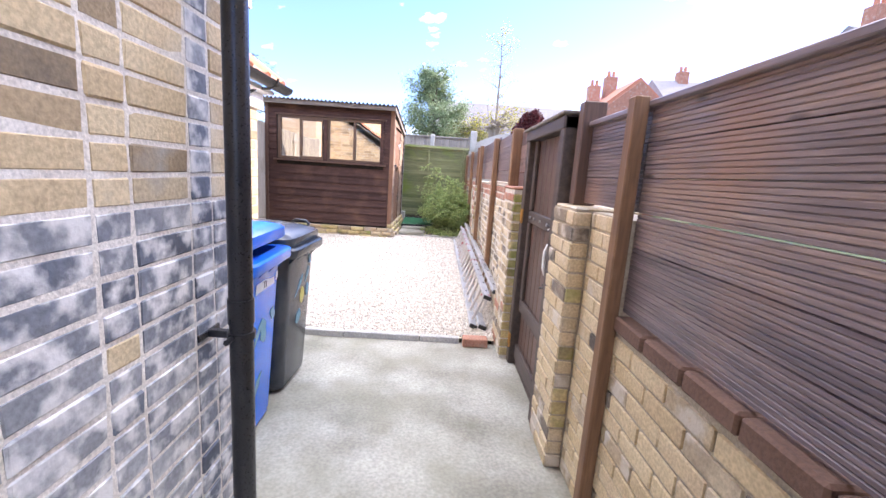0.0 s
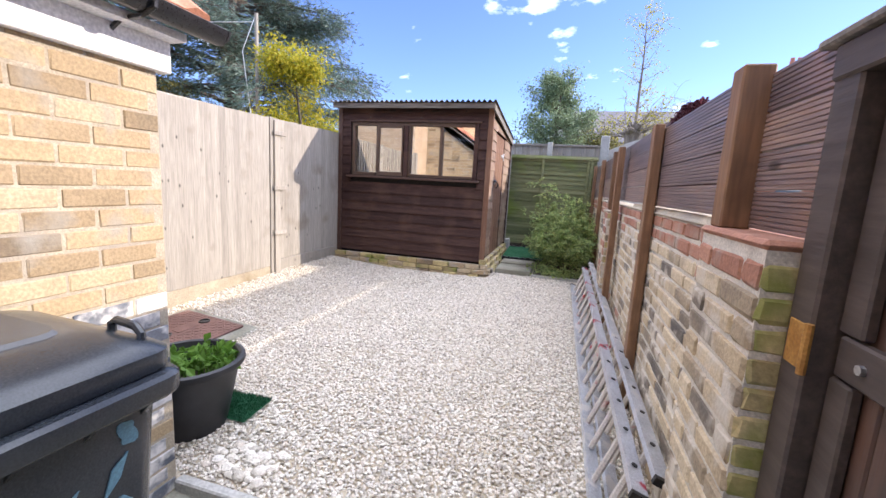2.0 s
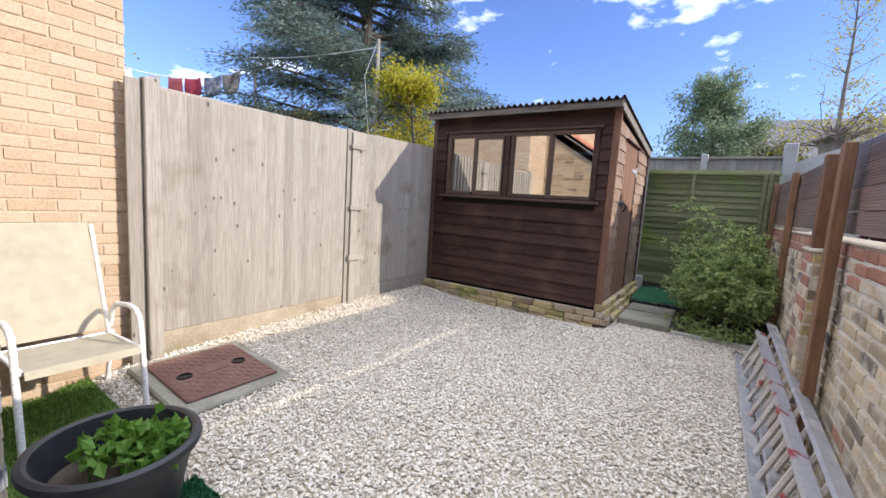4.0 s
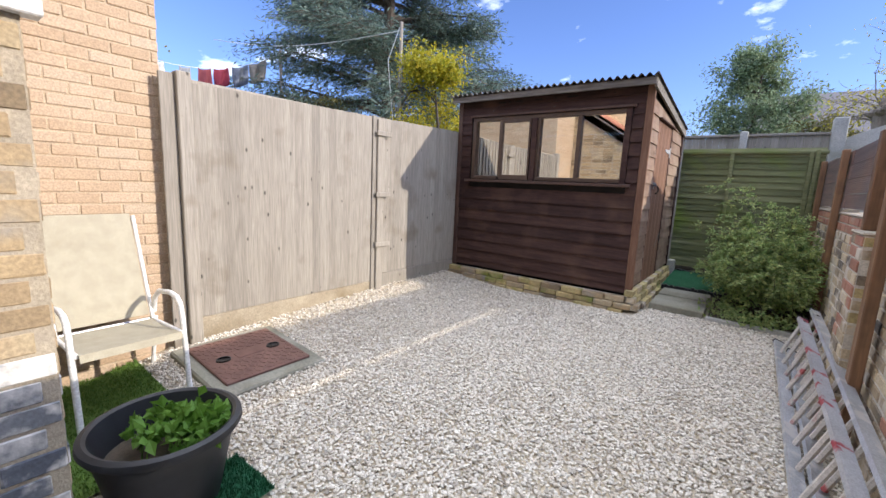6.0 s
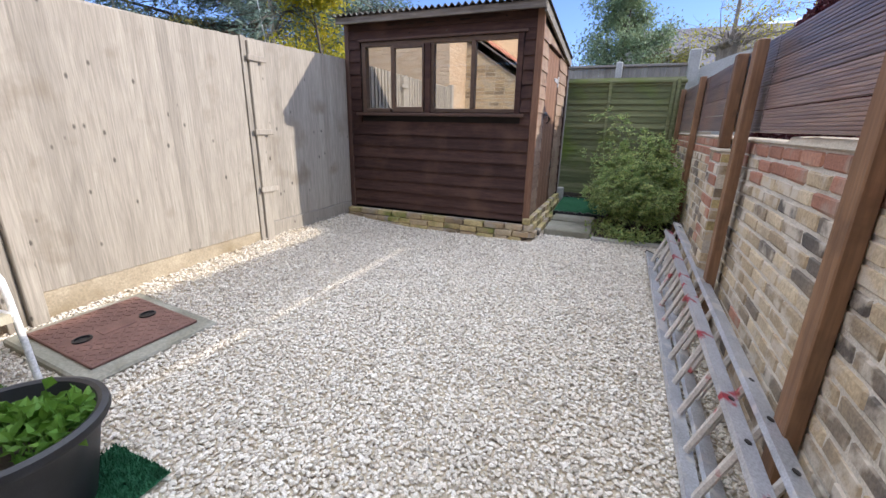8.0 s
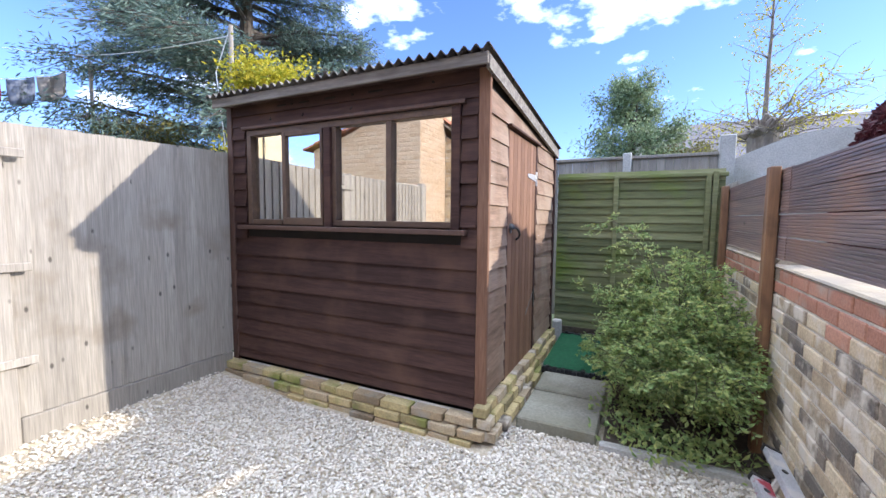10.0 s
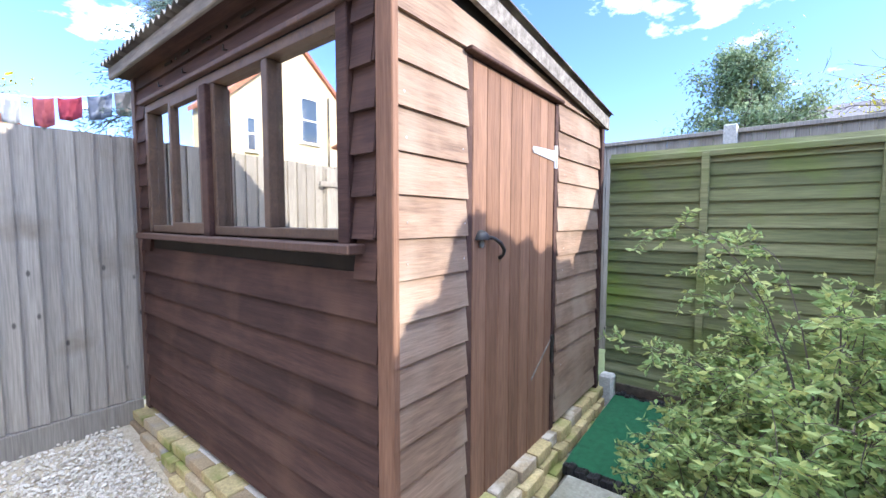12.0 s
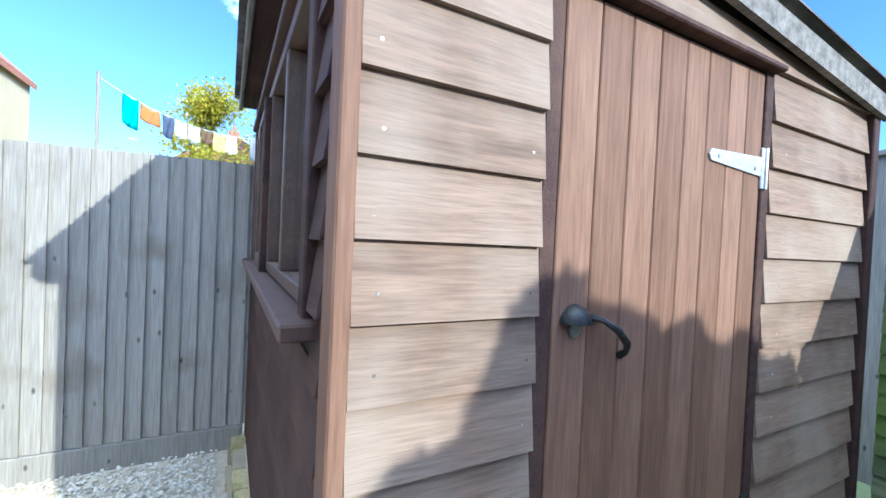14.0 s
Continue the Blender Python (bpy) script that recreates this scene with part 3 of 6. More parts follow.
def lay_bricks():
    near_wall.face(0, NEAR_X, 1, -2.0, 1.60, 0.0, 3.6, near_bricks, flemish=True)
    near_wall.face(1, 1.60, 1, -4.4, NEAR_X, 2.9, 3.9, pick((M_STOCK, 1)))
    near_wall.finish()
    ext_wall.face(0, EXT_X, 1, 1.60, EXT_Y, 0.0, 1.96, house_bricks)
    ext_wall.face(1, EXT_Y, 1, -3.32, EXT_X, 0.0, 1.96, house_bricks)
    z = 1.96
    while z < 3.20:
        ext_wall.face(1, EXT_Y, 1, -3.32, EXT_X - (z + 0.0752 - 1.99) / 0.64, z, z + 0.0752, house_bricks)
        z += 0.0752
    ext_wall.finish()
    side_wall.face(0, -3.32, 1, EXT_Y, 4.50, 0.0, 3.66, pick((M_ORANGE, 1)))
    side_wall.face(1, 4.50, 1, -5.6, -3.32, 0.0, 2.86, pick((M_ORANGE, 1)))
    z = 2.86
    while z < 3.60:
        side_wall.face(1, 4.50, 1, max(-5.6, -3.32 - (3.70 - z - 0.0752) / 0.345), -3.32, z, z + 0.0752, pick((M_ORANGE, 1)))
        z += 0.0752
    side_wall.finish()
    garden_wall.face(0, 0.68, -1, 3.29, 3.75, 0.02, WALL_TOP - 0.02, top_red)
    garden_wall.face(1, 3.29, -1, 0.68, 1.06, 0.02, WALL_TOP - 0.02, pick((M_MOSSY, 1)))
    garden_wall.face(1, 3.75, 1, 0.68, WALL_X, 0.02, WALL_TOP - 0.02, pick((M_OLD, 1)))
    garden_wall.face(0, WALL_X, -1, 3.75, 6.66, 0.05, WALL_TOP - 0.02, top_red)
    garden_wall.face(0, 0.67, -1, 6.66, 7.02, 0.05, 1.32, pick((M_OLD, 5), (M_RED, 1)))
    garden_wall.face(1, 6.66, -1, 0.67, WALL_X, 0.05, 1.32, pick((M_MOSSY, 1), (M_OLD, 2)))
    garden_wall.face(0, WALL_X, -1, 7.02, 10.3, 0.05, WALL_TOP - 0.02, top_red)
    garden_wall.finish()
    low_wall.face(0, 0.735, -1, 1.985, 2.33, 0.0, 1.36, pick((M_SAND, 4), (M_OLD, 1)))
    low_wall.face(1, 1.985, -1, 0.735, 0.82, 0.0, 1.36, pick((M_SAND, 3), (M_MOSSY, 1), (M_OLD, 1)))
    low_wall.face(0, 0.82, -1, 1.60, 1.985, 0.0, 1.36, pick((M_SAND, 3), (M_OLD, 1)))
    low_wall.face(0, 0.82, -1, -2.5, 1.60, 0.0, 0.93, pick((M_SAND, 3), (M_OLD, 1)))
    low_wall.finish()


def coping(w, a, b, mat, label):
    part("coping", Shape().box(a, b, 0.012), mat, w.parent, label)


coping(garden_wall, (WALL_X - 0.008, 3.76, WALL_TOP - 0.018), (1.0, 10.28, WALL_TOP), M_MORTAR, "rough mortar capping")
coping(garden_wall, (0.675, 3.285, WALL_TOP - 0.018), (1.08, 3.755, WALL_TOP + 0.006), M_RED, "red brick capping")
coping(garden_wall, (0.660, 6.65, 1.325), (WALL_X - 0.002, 7.03, 1.345), M_MORTAR, "rough mortar capping")
coping(low_wall, (0.742, 1.992, 1.352), (1.06, 2.322, 1.370), M_OLD, "worn brick capping")
for k in range(24):
    part("capping_brick", Shape().box((0.806 + rng.uniform(-0.003, 0.003), 1.59 - 0.225 * (k + 1) + 0.006, 0.925), (1.07, 1.59 - 0.225 * k - 0.004, 0.988 + rng.uniform(-0.003, 0.003)), 0.008), M_BROWNBRICK, low_wall.parent)

# house body above the extension, its roof and rear windows
house = thing("house", (-2.5, -2.0, 3.6), "cream rendered rear wall of the house with a tiled roof", "house")
part("wall", Shape().box((-4.42, -6.02, 3.9), (NEAR_X + 0.02, 1.62, 5.6)), M_RENDER, house)
part("wall", Shape().box((-4.42, 1.60, 2.0), (NEAR_X + 0.02, 1.63, 3.9)), M_RENDER, house)
part("gable", Shape().prism([(5.6, -4.42), (5.6, NEAR_X + 0.02), (7.0, -2.5)], 1, 1.40, 1.60), M_RENDER, house)
for sgn in (1, -1):
    x_e = -2.5 + sgn * 2.15
    part("roof", Shape().prism([(5.45, x_e), (5.55, x_e), (7.18, -2.5), (7.06, -2.5)], 1, -6.2, 1.75), M_TILE, house)


def house_window(x, z, w, h, y=1.63):
    win = part("window", Shape().box((x, y, z), (x + w, y + 0.02, z + h)), M_FAR_GLASS, house, "white framed window")
    fr = Shape()
    for a, b in (((x - 0.06, y, z - 0.06), (x, y + 0.05, z + h + 0.06)), ((x + w, y, z - 0.06), (x + w + 0.06, y + 0.05, z + h + 0.06)),
                 ((x, y, z + h), (x + w, y + 0.05, z + h + 0.06)), ((x, y, z - 0.06), (x + w, y + 0.05, z)), ((x, y + 0.02, z + h * 0.5), (x + w, y + 0.045, z + h * 0.5 + 0.05))):
        fr.box(a, b, 0.006)
    part("frame", fr, M_WHITE, win, "white frame")


house_window(-1.9, 4.05, 0.75, 1.05)
house_window(-3.7, 4.05, 0.55, 1.05)

# extension roof, fascia and gutter
ext_roof = thing("extension_roof", (-2.3, 2.6, 2.0), "red tiled lean-to roof with a white fascia and black gutter", "roof", kind="structure")
part("fascia", Shape().box((EXT_X - 0.03, 1.60, 1.90), (EXT_X + 0.035, EXT_Y + 0.04, 2.06), 0.004), M_WHITE, ext_roof, "white painted fascia board")
part("soffit", Shape().box((EXT_X + 0.035, 1.60, 2.02), (EXT_X + 0.12, EXT_Y + 0.04, 2.05)), M_WHITE, ext_roof, "white soffit strip")
deck = Shape().prism([(2.06, EXT_X + 0.13), (2.085, EXT_X + 0.13), (3.40, -3.32), (3.36, -3.32)], 1, 1.60, EXT_Y + 0.10)
part("deck", deck, M_FASCIA, ext_roof, "roof deck")
slope_dir = Vector((-3.32 - (EXT_X + 0.13), 0, 3.40 - 2.085)).normalized()
tile = Shape()
prof = [(-0.15, 0.0), (-0.13, 0.028), (-0.07, 0.036), (-0.03, 0.014), (0.10, 0.012), (0.15, 0.006), (0.15, -0.004), (-0.15, -0.006)]
tile.prism(prof, 0, -0.02, 0.36)
tile_me = tile.mesh("roof_tile")
tile_me.materials.append(M_TILE)
for i in range(8):
    for j in range(7):
        ob = new("roof_tile", tile_me)
        ob.parent = ext_roof
        p = Vector((EXT_X + 0.175, 1.72 + 0.295 * j, 2.118)) + slope_dir * (0.33 * i)
        ang = math.degrees(math.atan2(slope_dir.z, -slope_dir.x))
        ob.matrix_basis = Matrix.Translation(p - BASE[ext_roof]) @ pose(0, 0, 0, 0, 0, 180) @ pose(0, 0, 0, 0, -ang - 2 + rng.uniform(-0.6, 0.6), 0)
gut = [(0.055 * math.cos(t), 0.055 * math.sin(t)) for t in [math.pi + math.pi * k / 8 for k in range(9)]]
outline = [(z, x) for x, z in gut] + [(z + 0.004, x * 0.9) for x, z in gut[::-1]]
gutter = thing("gutter", (EXT_X + 0.18, 2.6, 2.07), "black plastic half-round gutter along the extension eaves", "gutter")
part("trough", Shape().prism([(z + 2.095, x + EXT_X + 0.18) for z, x in outline], 1, 1.62, EXT_Y + 0.14), M_BLACK, gutter, smooth=True)
part("end_cap", Shape().prism([(z + 2.095, x * 1.05 + EXT_X + 0.18) for x, z in gut], 1, EXT_Y + 0.14, EXT_Y + 0.15), M_BLACK, gutter)
for y in (1.95, 2.70, 3.36):
    part("bracket", Shape().tube([(EXT_X + 0.03, y, 2.0), (EXT_X + 0.08, y, 2.03), (EXT_X + 0.18, y, 2.035), (EXT_X + 0.24, y, 2.06), (EXT_X + 0.245, y, 2.11)], 0.010, 6), M_BLACK, gutter, "black gutter bracket")

# drainpipe at the house corner
PIPE_X, PIPE_Y = -0.512, 1.325
pipe = thing("drainpipe", (PIPE_X, PIPE_Y, 0.0), "glossy black drainpipe clipped to the brick corner", "pipe")
part("pipe", Shape().tube([(PIPE_X, PIPE_Y, 0.02), (PIPE_X, PIPE_Y, 4.6)], 0.036, 20), M_BLACK, pipe, smooth=True)
part("pipe_socket", Shape().tube([(PIPE_X, PIPE_Y, 0.97), (PIPE_X, PIPE_Y, 1.05)], 0.0395, 20), M_BLACK, pipe, smooth=True)
for z in (0.93, 2.75):
    clip = Shape().tube([(PIPE_X, PIPE_Y, z - 0.012), (PIPE_X, PIPE_Y, z + 0.012)], 0.042, 20)
    clip.box((NEAR_X, PIPE_Y - 0.012, z - 0.012), (PIPE_X - 0.03, PIPE_Y + 0.012, z + 0.012), 0.003).box((NEAR_X, PIPE_Y - 0.06, z - 0.012), (NEAR_X + 0.008, PIPE_Y + 0.06, z + 0.012), 0.002)
    clip.tube([(PIPE_X - 0.012, PIPE_Y - 0.075, z), (PIPE_X - 0.012, PIPE_Y - 0.035, z)], 0.009, 8)
    part("clip", clip, M_BLACK, pipe, "black pipe clip", smooth=True)


# ---- fences ----
def sheet_block(x0, x1, y0, y1, z, h):
    """A lumpy strip of mortar lying along y."""
    n, v, f = int((y1 - y0) / 0.04), [], []
    for i in range(n + 1):
        y = y0 + (y1 - y0) * i / n
        w = 0.5 + 0.5 * noise.noise((y * 9, 0, 0))
        v += [(x0 + 0.012 * w, y, z), (x0 + 0.018 + 0.012 * w, y, z + h * (0.75 + 0.25 * w)), (x1, y, z + h), (x1, y, z)]
    for i in range(n):
        for j in range(4):
            q = (j + 1) % 4
            f.append((4 * i + j, 4 * i + q, 4 * i + 4 + q, 4 * i + 4 + j))
    f += [(0, 1, 2, 3), (4 * n + 3, 4 * n + 2, 4 * n + 1, 4 * n)]
    return Shape().add(v, f)


def decking(y0, y1, z0, height, face, thick=0.024):
    """A ridged board running along y, its ridges towards the path."""
    n, out = 8, []
    for i in range(n):
        a, b = z0 + height * i / n, z0 + height * (i + 1) / n
        g = (b - a) * 0.2
        e0, e1 = (0.009 if i == 0 else 0.0036), (0.009 if i == n - 1 else 0.0036)
        out += [(a + 0.0006, face + e0), (a + g, face), (b - g, face), (b - 0.0006, face + e1)]
    out += [(z0 + height - 0.002, face + thick), (z0 + 0.002, face + thick)]
    return Shape().prism(out, 1, y0, y1)


fence = thing("fence_path", (0.85, 4.0, 0.97), "dark brown ridged timber boards fixed above the brick wall", "fence", kind="structure")
for k in range(6):
    z = 1.0 + 0.1275 * k + (0.003 if k > 2 else 0.0)
    for a, b in ((-3.2, -0.62), (-0.615, 1.59), (1.595, 2.172)):
        if a > 1.5 and k < 3:
            continue
        part("board", decking(a, b, z, 0.1283 if k != 2 else 0.1278, 0.835 + rng.uniform(0, 0.004)), M_DECK, fence)
part("cap", Shape().box((0.815, -3.2, 1.762), (0.885, 2.172, 1.785), 0.004), M_DECK, fence, "flat capping strip")
# the boards stop short of the wall top, so a slit of sunlight falls between them
for a, b, z0, top in ((3.30, 3.78, 1.430, 1.885), (3.785, 5.04, 1.452, 1.925), (5.045, 6.36, 1.457, 1.962), (6.365, 8.42, 1.457, 1.968), (8.425, 10.25, 1.452, 1.972)):
    pitch = (top - z0) / 4
    for k in range(4):
        part("board", decking(a, b, z0 + pitch * k, pitch - rng.uniform(0.001, 0.004), 0.775 + rng.uniform(0, 0.004)), M_DECK, fence)
# Fillets added to close the slit where no sunlight should pass.
for a, b, h in ((3.79, 5.88, 0.030), (8.58, 10.24, 0.030)):
    part("fillet", sheet_block(0.772, 0.90, a, b, WALL_TOP - 0.002, h), M_MORTAR, fence, "rough mortar fillet under the boards")


def post(y, z0, z1, x=0.775, w=0.085, d=0.075, mat=None, lean=0.0):
    p = thing("fence_post", (x + d / 2, y, z0), "brown stained square timber fence post", "post", "fence posts")
    part("shaft", Shape().box((x, y - w / 2, z0), (x + d, y + w / 2, z1), 0.005), mat or M_POST, p)
    return p


post(1.61, 0.0, 1.80, 0.765, 0.06, 0.055)
post(3.70, WALL_TOP + 0.006, 1.91, 0.700, 0.085, 0.085)
post(5.02, 0.08, 1.94, 0.715, 0.105, 0.055)
post(6.43, 0.10, 1.950, 0.685, 0.10, 0.055)
post(6.97, 1.345, 1.955, 0.700, 0.085, 0.068)
post(8.60, 0.13, 1.985, 0.715, 0.08, 0.055)
post(10.18, 0.16, 1.985, 0.715, 0.08, 0.055)

# gate
gate_frame = thing("gate_frame", (0.85, 2.75, 0.0), "dark brown timber gate frame between brick piers", "gate frame", kind="structure")
part("jamb", Shape().box((0.745, 3.195, 0.0), (0.845, 3.285, 1.835), 0.006), M_GATE_RAIL, gate_frame)
part("jamb", Shape().box((0.745, 2.336, 0.0), (0.845, 2.418, 1.835), 0.006), M_GATE_RAIL, gate_frame)
part("head", Shape().box((0.738, 2.336, 1.765), (0.842, 3.285, 1.838), 0.006), M_GATE_RAIL, gate_frame)
part("cap", Shape().box((0.725, 2.32, 1.840), (0.905, 3.33, 1.860), 0.005), M_FASCIA, gate_frame, "weathered drip cap")
for x, y, w, top in ((0.815, 2.306, 0.045, 1.85), (0.840, 2.270, 0.030, 1.84), (0.785, 2.215, 0.075, 1.885)):
    part("upright", Shape().box((x, y - w / 2, 1.372), (0.90, y + w / 2, top), 0.005), M_GATE, gate_frame, "dark timber upright on the pier")
part("threshold", Shape().box((0.80, 2.415, 0.0), (0.86, 3.195, 0.034), 0.005), M_GATE_RAIL, gate_frame, "low timber threshold")
gate = thing("gate", (0.825, 2.77, 0.02), "closed dark brown boarded garden gate with iron bolts", "gate")
n_b = 7
for i in range(n_b):
    a = 2.420 + 0.770 * i / n_b
    part("board", Shape().box((0.813, a + 0.002, 0.04), (0.837, a + 0.770 / n_b - 0.002, 1.765), 0.004), M_GATE, gate)
for z, h in ((1.17, 0.085), (0.46, 0.10), (0.06, 0.12)):
    part("rail", Shape().box((0.787, 2.43, z), (0.812, 3.18, z + h), 0.005), M_GATE_RAIL, gate)
for y0, y1 in ((2.420, 2.49), (3.12, 3.189)):
    part("stile", Shape().box((0.787, y0, 1.26), (0.812, y1, 1.765), 0.005), M_GATE_RAIL, gate)
    part("stile", Shape().box((0.787, y0, 0.565), (0.812, y1, 1.165), 0.005), M_GATE_RAIL, gate)
bolt = part("bolt", Shape().box((0.780, 2.37, 1.195), (0.787, 2.56, 1.235), 0.002).tube([(0.773, 2.33, 1.215), (0.773, 2.56, 1.215)], 0.008, 8), M_IRON, gate, "dark iron sliding bolt")
part("knob", Shape().tube([(0.773, 2.45, 1.215), (0.745, 2.45, 1.20)], 0.007, 6), M_STEEL, bolt, "worn steel knob")
part("bolt", Shape().box((0.780, 2.37, 0.83), (0.787, 2.50, 0.865), 0.002).tube([(0.773, 2.34, 0.85), (0.773, 2.52, 0.85)], 0.008, 8).tube([(0.773, 2.44, 0.85), (0.735, 2.46, 0.845)], 0.007, 6), M_IRON, gate, "dark iron lower bolt")
part("handle", Shape().tube([(0.787, 2.44, 1.125), (0.757, 2.44, 1.11), (0.742, 2.44, 1.07), (0.742, 2.44, 0.975), (0.757, 2.44, 0.935), (0.787, 2.44, 0.92)], 0.012, 8).box((0.781, 2.425, 1.115), (0.787, 2.455, 1.16), 0.002).box((0.781, 2.425, 0.885), (0.787, 2.455, 0.93), 0.002), M_WHITE, gate, "white pull handle", smooth=True)
for y in (2.62, 2.80, 2.98, 3.10):
    part("stud", Shape().tube([(0.787, y, 1.212), (0.778, y, 1.212)], 0.010, 8), M_STEEL, gate, "steel bolt head")
for z in (1.21, 0.20):
    part("hinge", Shape().box((0.742, 3.20, z - 0.05), (0.748, 3.27, z + 0.05), 0.002).tube([(0.742, 3.195, z - 0.055), (0.742, 3.195, z + 0.055)], 0.009, 8), M_RUST, gate, "rusty orange hinge")


# silvered board fence
LEFT_X = -3.24
left_fence = thing("fence_side", (LEFT_X, 6.3, 0.1), "silvered vertical feather-edge timber fence", "fence", kind="structure")
y = 4.66
part("board", Shape().box((LEFT_X - 0.012, 4.46, 0.10), (LEFT_X + 0.012, 4.557, 2.20), 0.004), M_FENCE, left_fence, "narrow board against the house wall")
while y < 8.02:
    w = 0.093
    tall = 2.155 + 0.02 * (y - 4.6)
    low = 0.38 if y < 6.50 else 0.45
    dy = rng.uniform(-0.003, 0.003)
    part("board", Shape().prism([(LEFT_X - 0.012, y + dy - 0.010), (LEFT_X - 0.002, y + dy - 0.010), (LEFT_X + 0.019 + rng.uniform(-0.003, 0.004), y + w + dy), (LEFT_X - 0.012, y + w + dy)], 2, low, tall + rng.uniform(-0.004, 0.004)), M_FENCE, left_fence)
    y += w
part("post", Shape().box((LEFT_X - 0.05, 4.56, 0.05), (LEFT_X + 0.05, 4.655, 2.22), 0.006), M_FENCE, left_fence, "square end post")
part("post", Shape().box((LEFT_X + 0.012, 6.50, 0.10), (LEFT_X + 0.05, 6.60, 2.17), 0.005), M_FENCE, left_fence, "cover post between two panels")
part("post", Shape().box((LEFT_X + 0.012, 6.44, 0.10), (LEFT_X + 0.032, 6.492, 2.20), 0.004), M_FENCE, left_fence, "narrow closing strip")
for z in (2.02, 1.36, 0.80):
    part("cleat", Shape().box((LEFT_X + 0.05, 6.47, z - 0.025), (LEFT_X + 0.072, 6.69, z + 0.025), 0.004), M_FENCE, left_fence, "short cross cleat")
part("gravel_board", Shape().box((LEFT_X - 0.02, 4.66, 0.06), (LEFT_X + 0.012, 6.49, 0.375), 0.006), M_SANDY, left_fence, "sandy stained concrete gravel board")
part("gravel_board", Shape().box((LEFT_X - 0.02, 6.61, 0.10), (LEFT_X + 0.022, 8.02, 0.445), 0.006), M_FENCE, left_fence, "timber gravel board")
part("cap", Shape().box((LEFT_X - 0.03, 4.66, 2.150), (LEFT_X - 0.013, 8.02, 2.185), 0.003), M_FENCE, left_fence, "thin top rail")

# green panel at the end of the garden
green = thing("fence_end", (0.0, 10.32, 0.25), "algae-green horizontal lap fence panel", "fence", kind="structure")
z = 0.455
while z < 2.06:
    h = 0.098
    tilt_z = rng.uniform(-0.006, 0.006)
    part("slat", Shape().prism([(10.300 + rng.uniform(-0.004, 0.003), z), (10.318, z + h + 0.012 + tilt_z), (10.326, z + h + 0.012 + tilt_z), (10.312, z)], 0, -0.80, 0.76), M_GREEN, green)
    z += h * 0.86
for x in (-0.22, 0.60):
    part("batten", Shape().box((x, 10.272, 0.46), (x + 0.045, 10.305, 2.12), 0.004), M_GREEN, green, "vertical batten")
part("batten", Shape().box((0.655, 10.268, 0.46), (0.70, 10.305, 2.14), 0.004), M_GREEN, green, "vertical batten")
part("gravel_board", Shape().box((-0.80, 10.29, 0.05), (0.77, 10.32, 0.46), 0.004), M_EARTH, green, "dark damp bottom board")
part("top_rail", Shape().box((-0.80, 10.275, 2.09), (0.78, 10.335, 2.13), 0.004), M_GREEN, green, "green top rail")

# unseen fence added past the end panel to block sun on the shed side
run_on = thing("fence_shade_screen", (0.87, 11.1, 0.0), "plain boarded boundary fence beyond the end panel", "fence", kind="structure")
for i in range(15):
    part("board", Shape().box((0.86, 10.36 + 0.1 * i, 0.05), (0.885, 10.457 + 0.1 * i, 2.05), 0.003), M_FENCE, run_on)

# concrete-posted fence behind
back = thing("fence_back", (0.0, 11.9, 0.0), "pale boarded fence with concrete posts beyond the garden", "fence", kind="structure")
for i in range(62):
    x = -5.2 + 0.1 * i
    part("board", Shape().box((x, 11.90 + 0.004 * (i % 2), 0.2), (x + 0.097, 11.92 + 0.004 * (i % 2), 2.50), 0.003), M_FENCE, back)
part("top_rail", Shape().box((-5.2, 11.87, 2.50), (1.0, 11.94, 2.54), 0.004), M_FENCE, back)
for x, t in ((-4.0, 2.58), (-2.1, 2.58), (-0.22, 2.58), (0.90, 2.74)):
    part("post", Shape().box((x, 11.82, 0.0), (x + (0.11 if t < 2.6 else 0.17), 11.98, t), 0.012), M_PALE_CONCRETE, back, "concrete post")
arch = [(x, 2.45 + 0.30 * math.sin(math.pi * (x - 1.08) / 2.0)) for x in [1.08 + 2.0 * k / 16 for k in range(17)]]
part("arched_panel", Shape().prism([(0.2, 1.08)] + [(zz, x) for x, zz in arch] + [(0.2, 3.08)], 1, 11.9, 11.93), M_PALE_CONCRETE, back, "pale arched-top panel")

# Out-of-view building, added to keep direct sun off the path-side house wall.
wing = thing("shading_wing", (6.6, -2.0, 0.0), "tall brick rear wing of the next house", "house")
part("wall", Shape().box((4.3, -9.0, -0.05), (9.0, 3.6, 6.2)), M_STOCK, wing)
part("roof", Shape().prism([(6.1, 4.0), (8.0, 6.65), (6.1, 9.3)], 1, -9.0, 3.7), M_SLATE, wing)
rear = thing("rendered_house", (-15.2, -0.1, 0.0), "cream rendered gable house with white windows beyond the fence", "house")
part("wall", Shape().box((-16.4, -2.83, -0.05), (-14.0, 2.65, 5.85)), M_RENDER, rear)
part("gable", Shape().prism([(-2.83, 5.85), (2.65, 5.85), (-0.09, 8.20)], 0, -14.3, -14.002), M_RENDER, rear, "cream gable")
for y_e in (-2.95, 2.77):
    part("roof", Shape().prism([(y_e, 5.62), (-0.09, 8.24), (-0.09, 8.42), (y_e, 5.80)], 0, -16.5, -13.85), M_TILE, rear)
part("chimney", Shape().box((-15.6, -0.5, 7.7), (-15.0, 0.3, 9.6), 0.02), M_RED, rear, "red brick chimney stack")
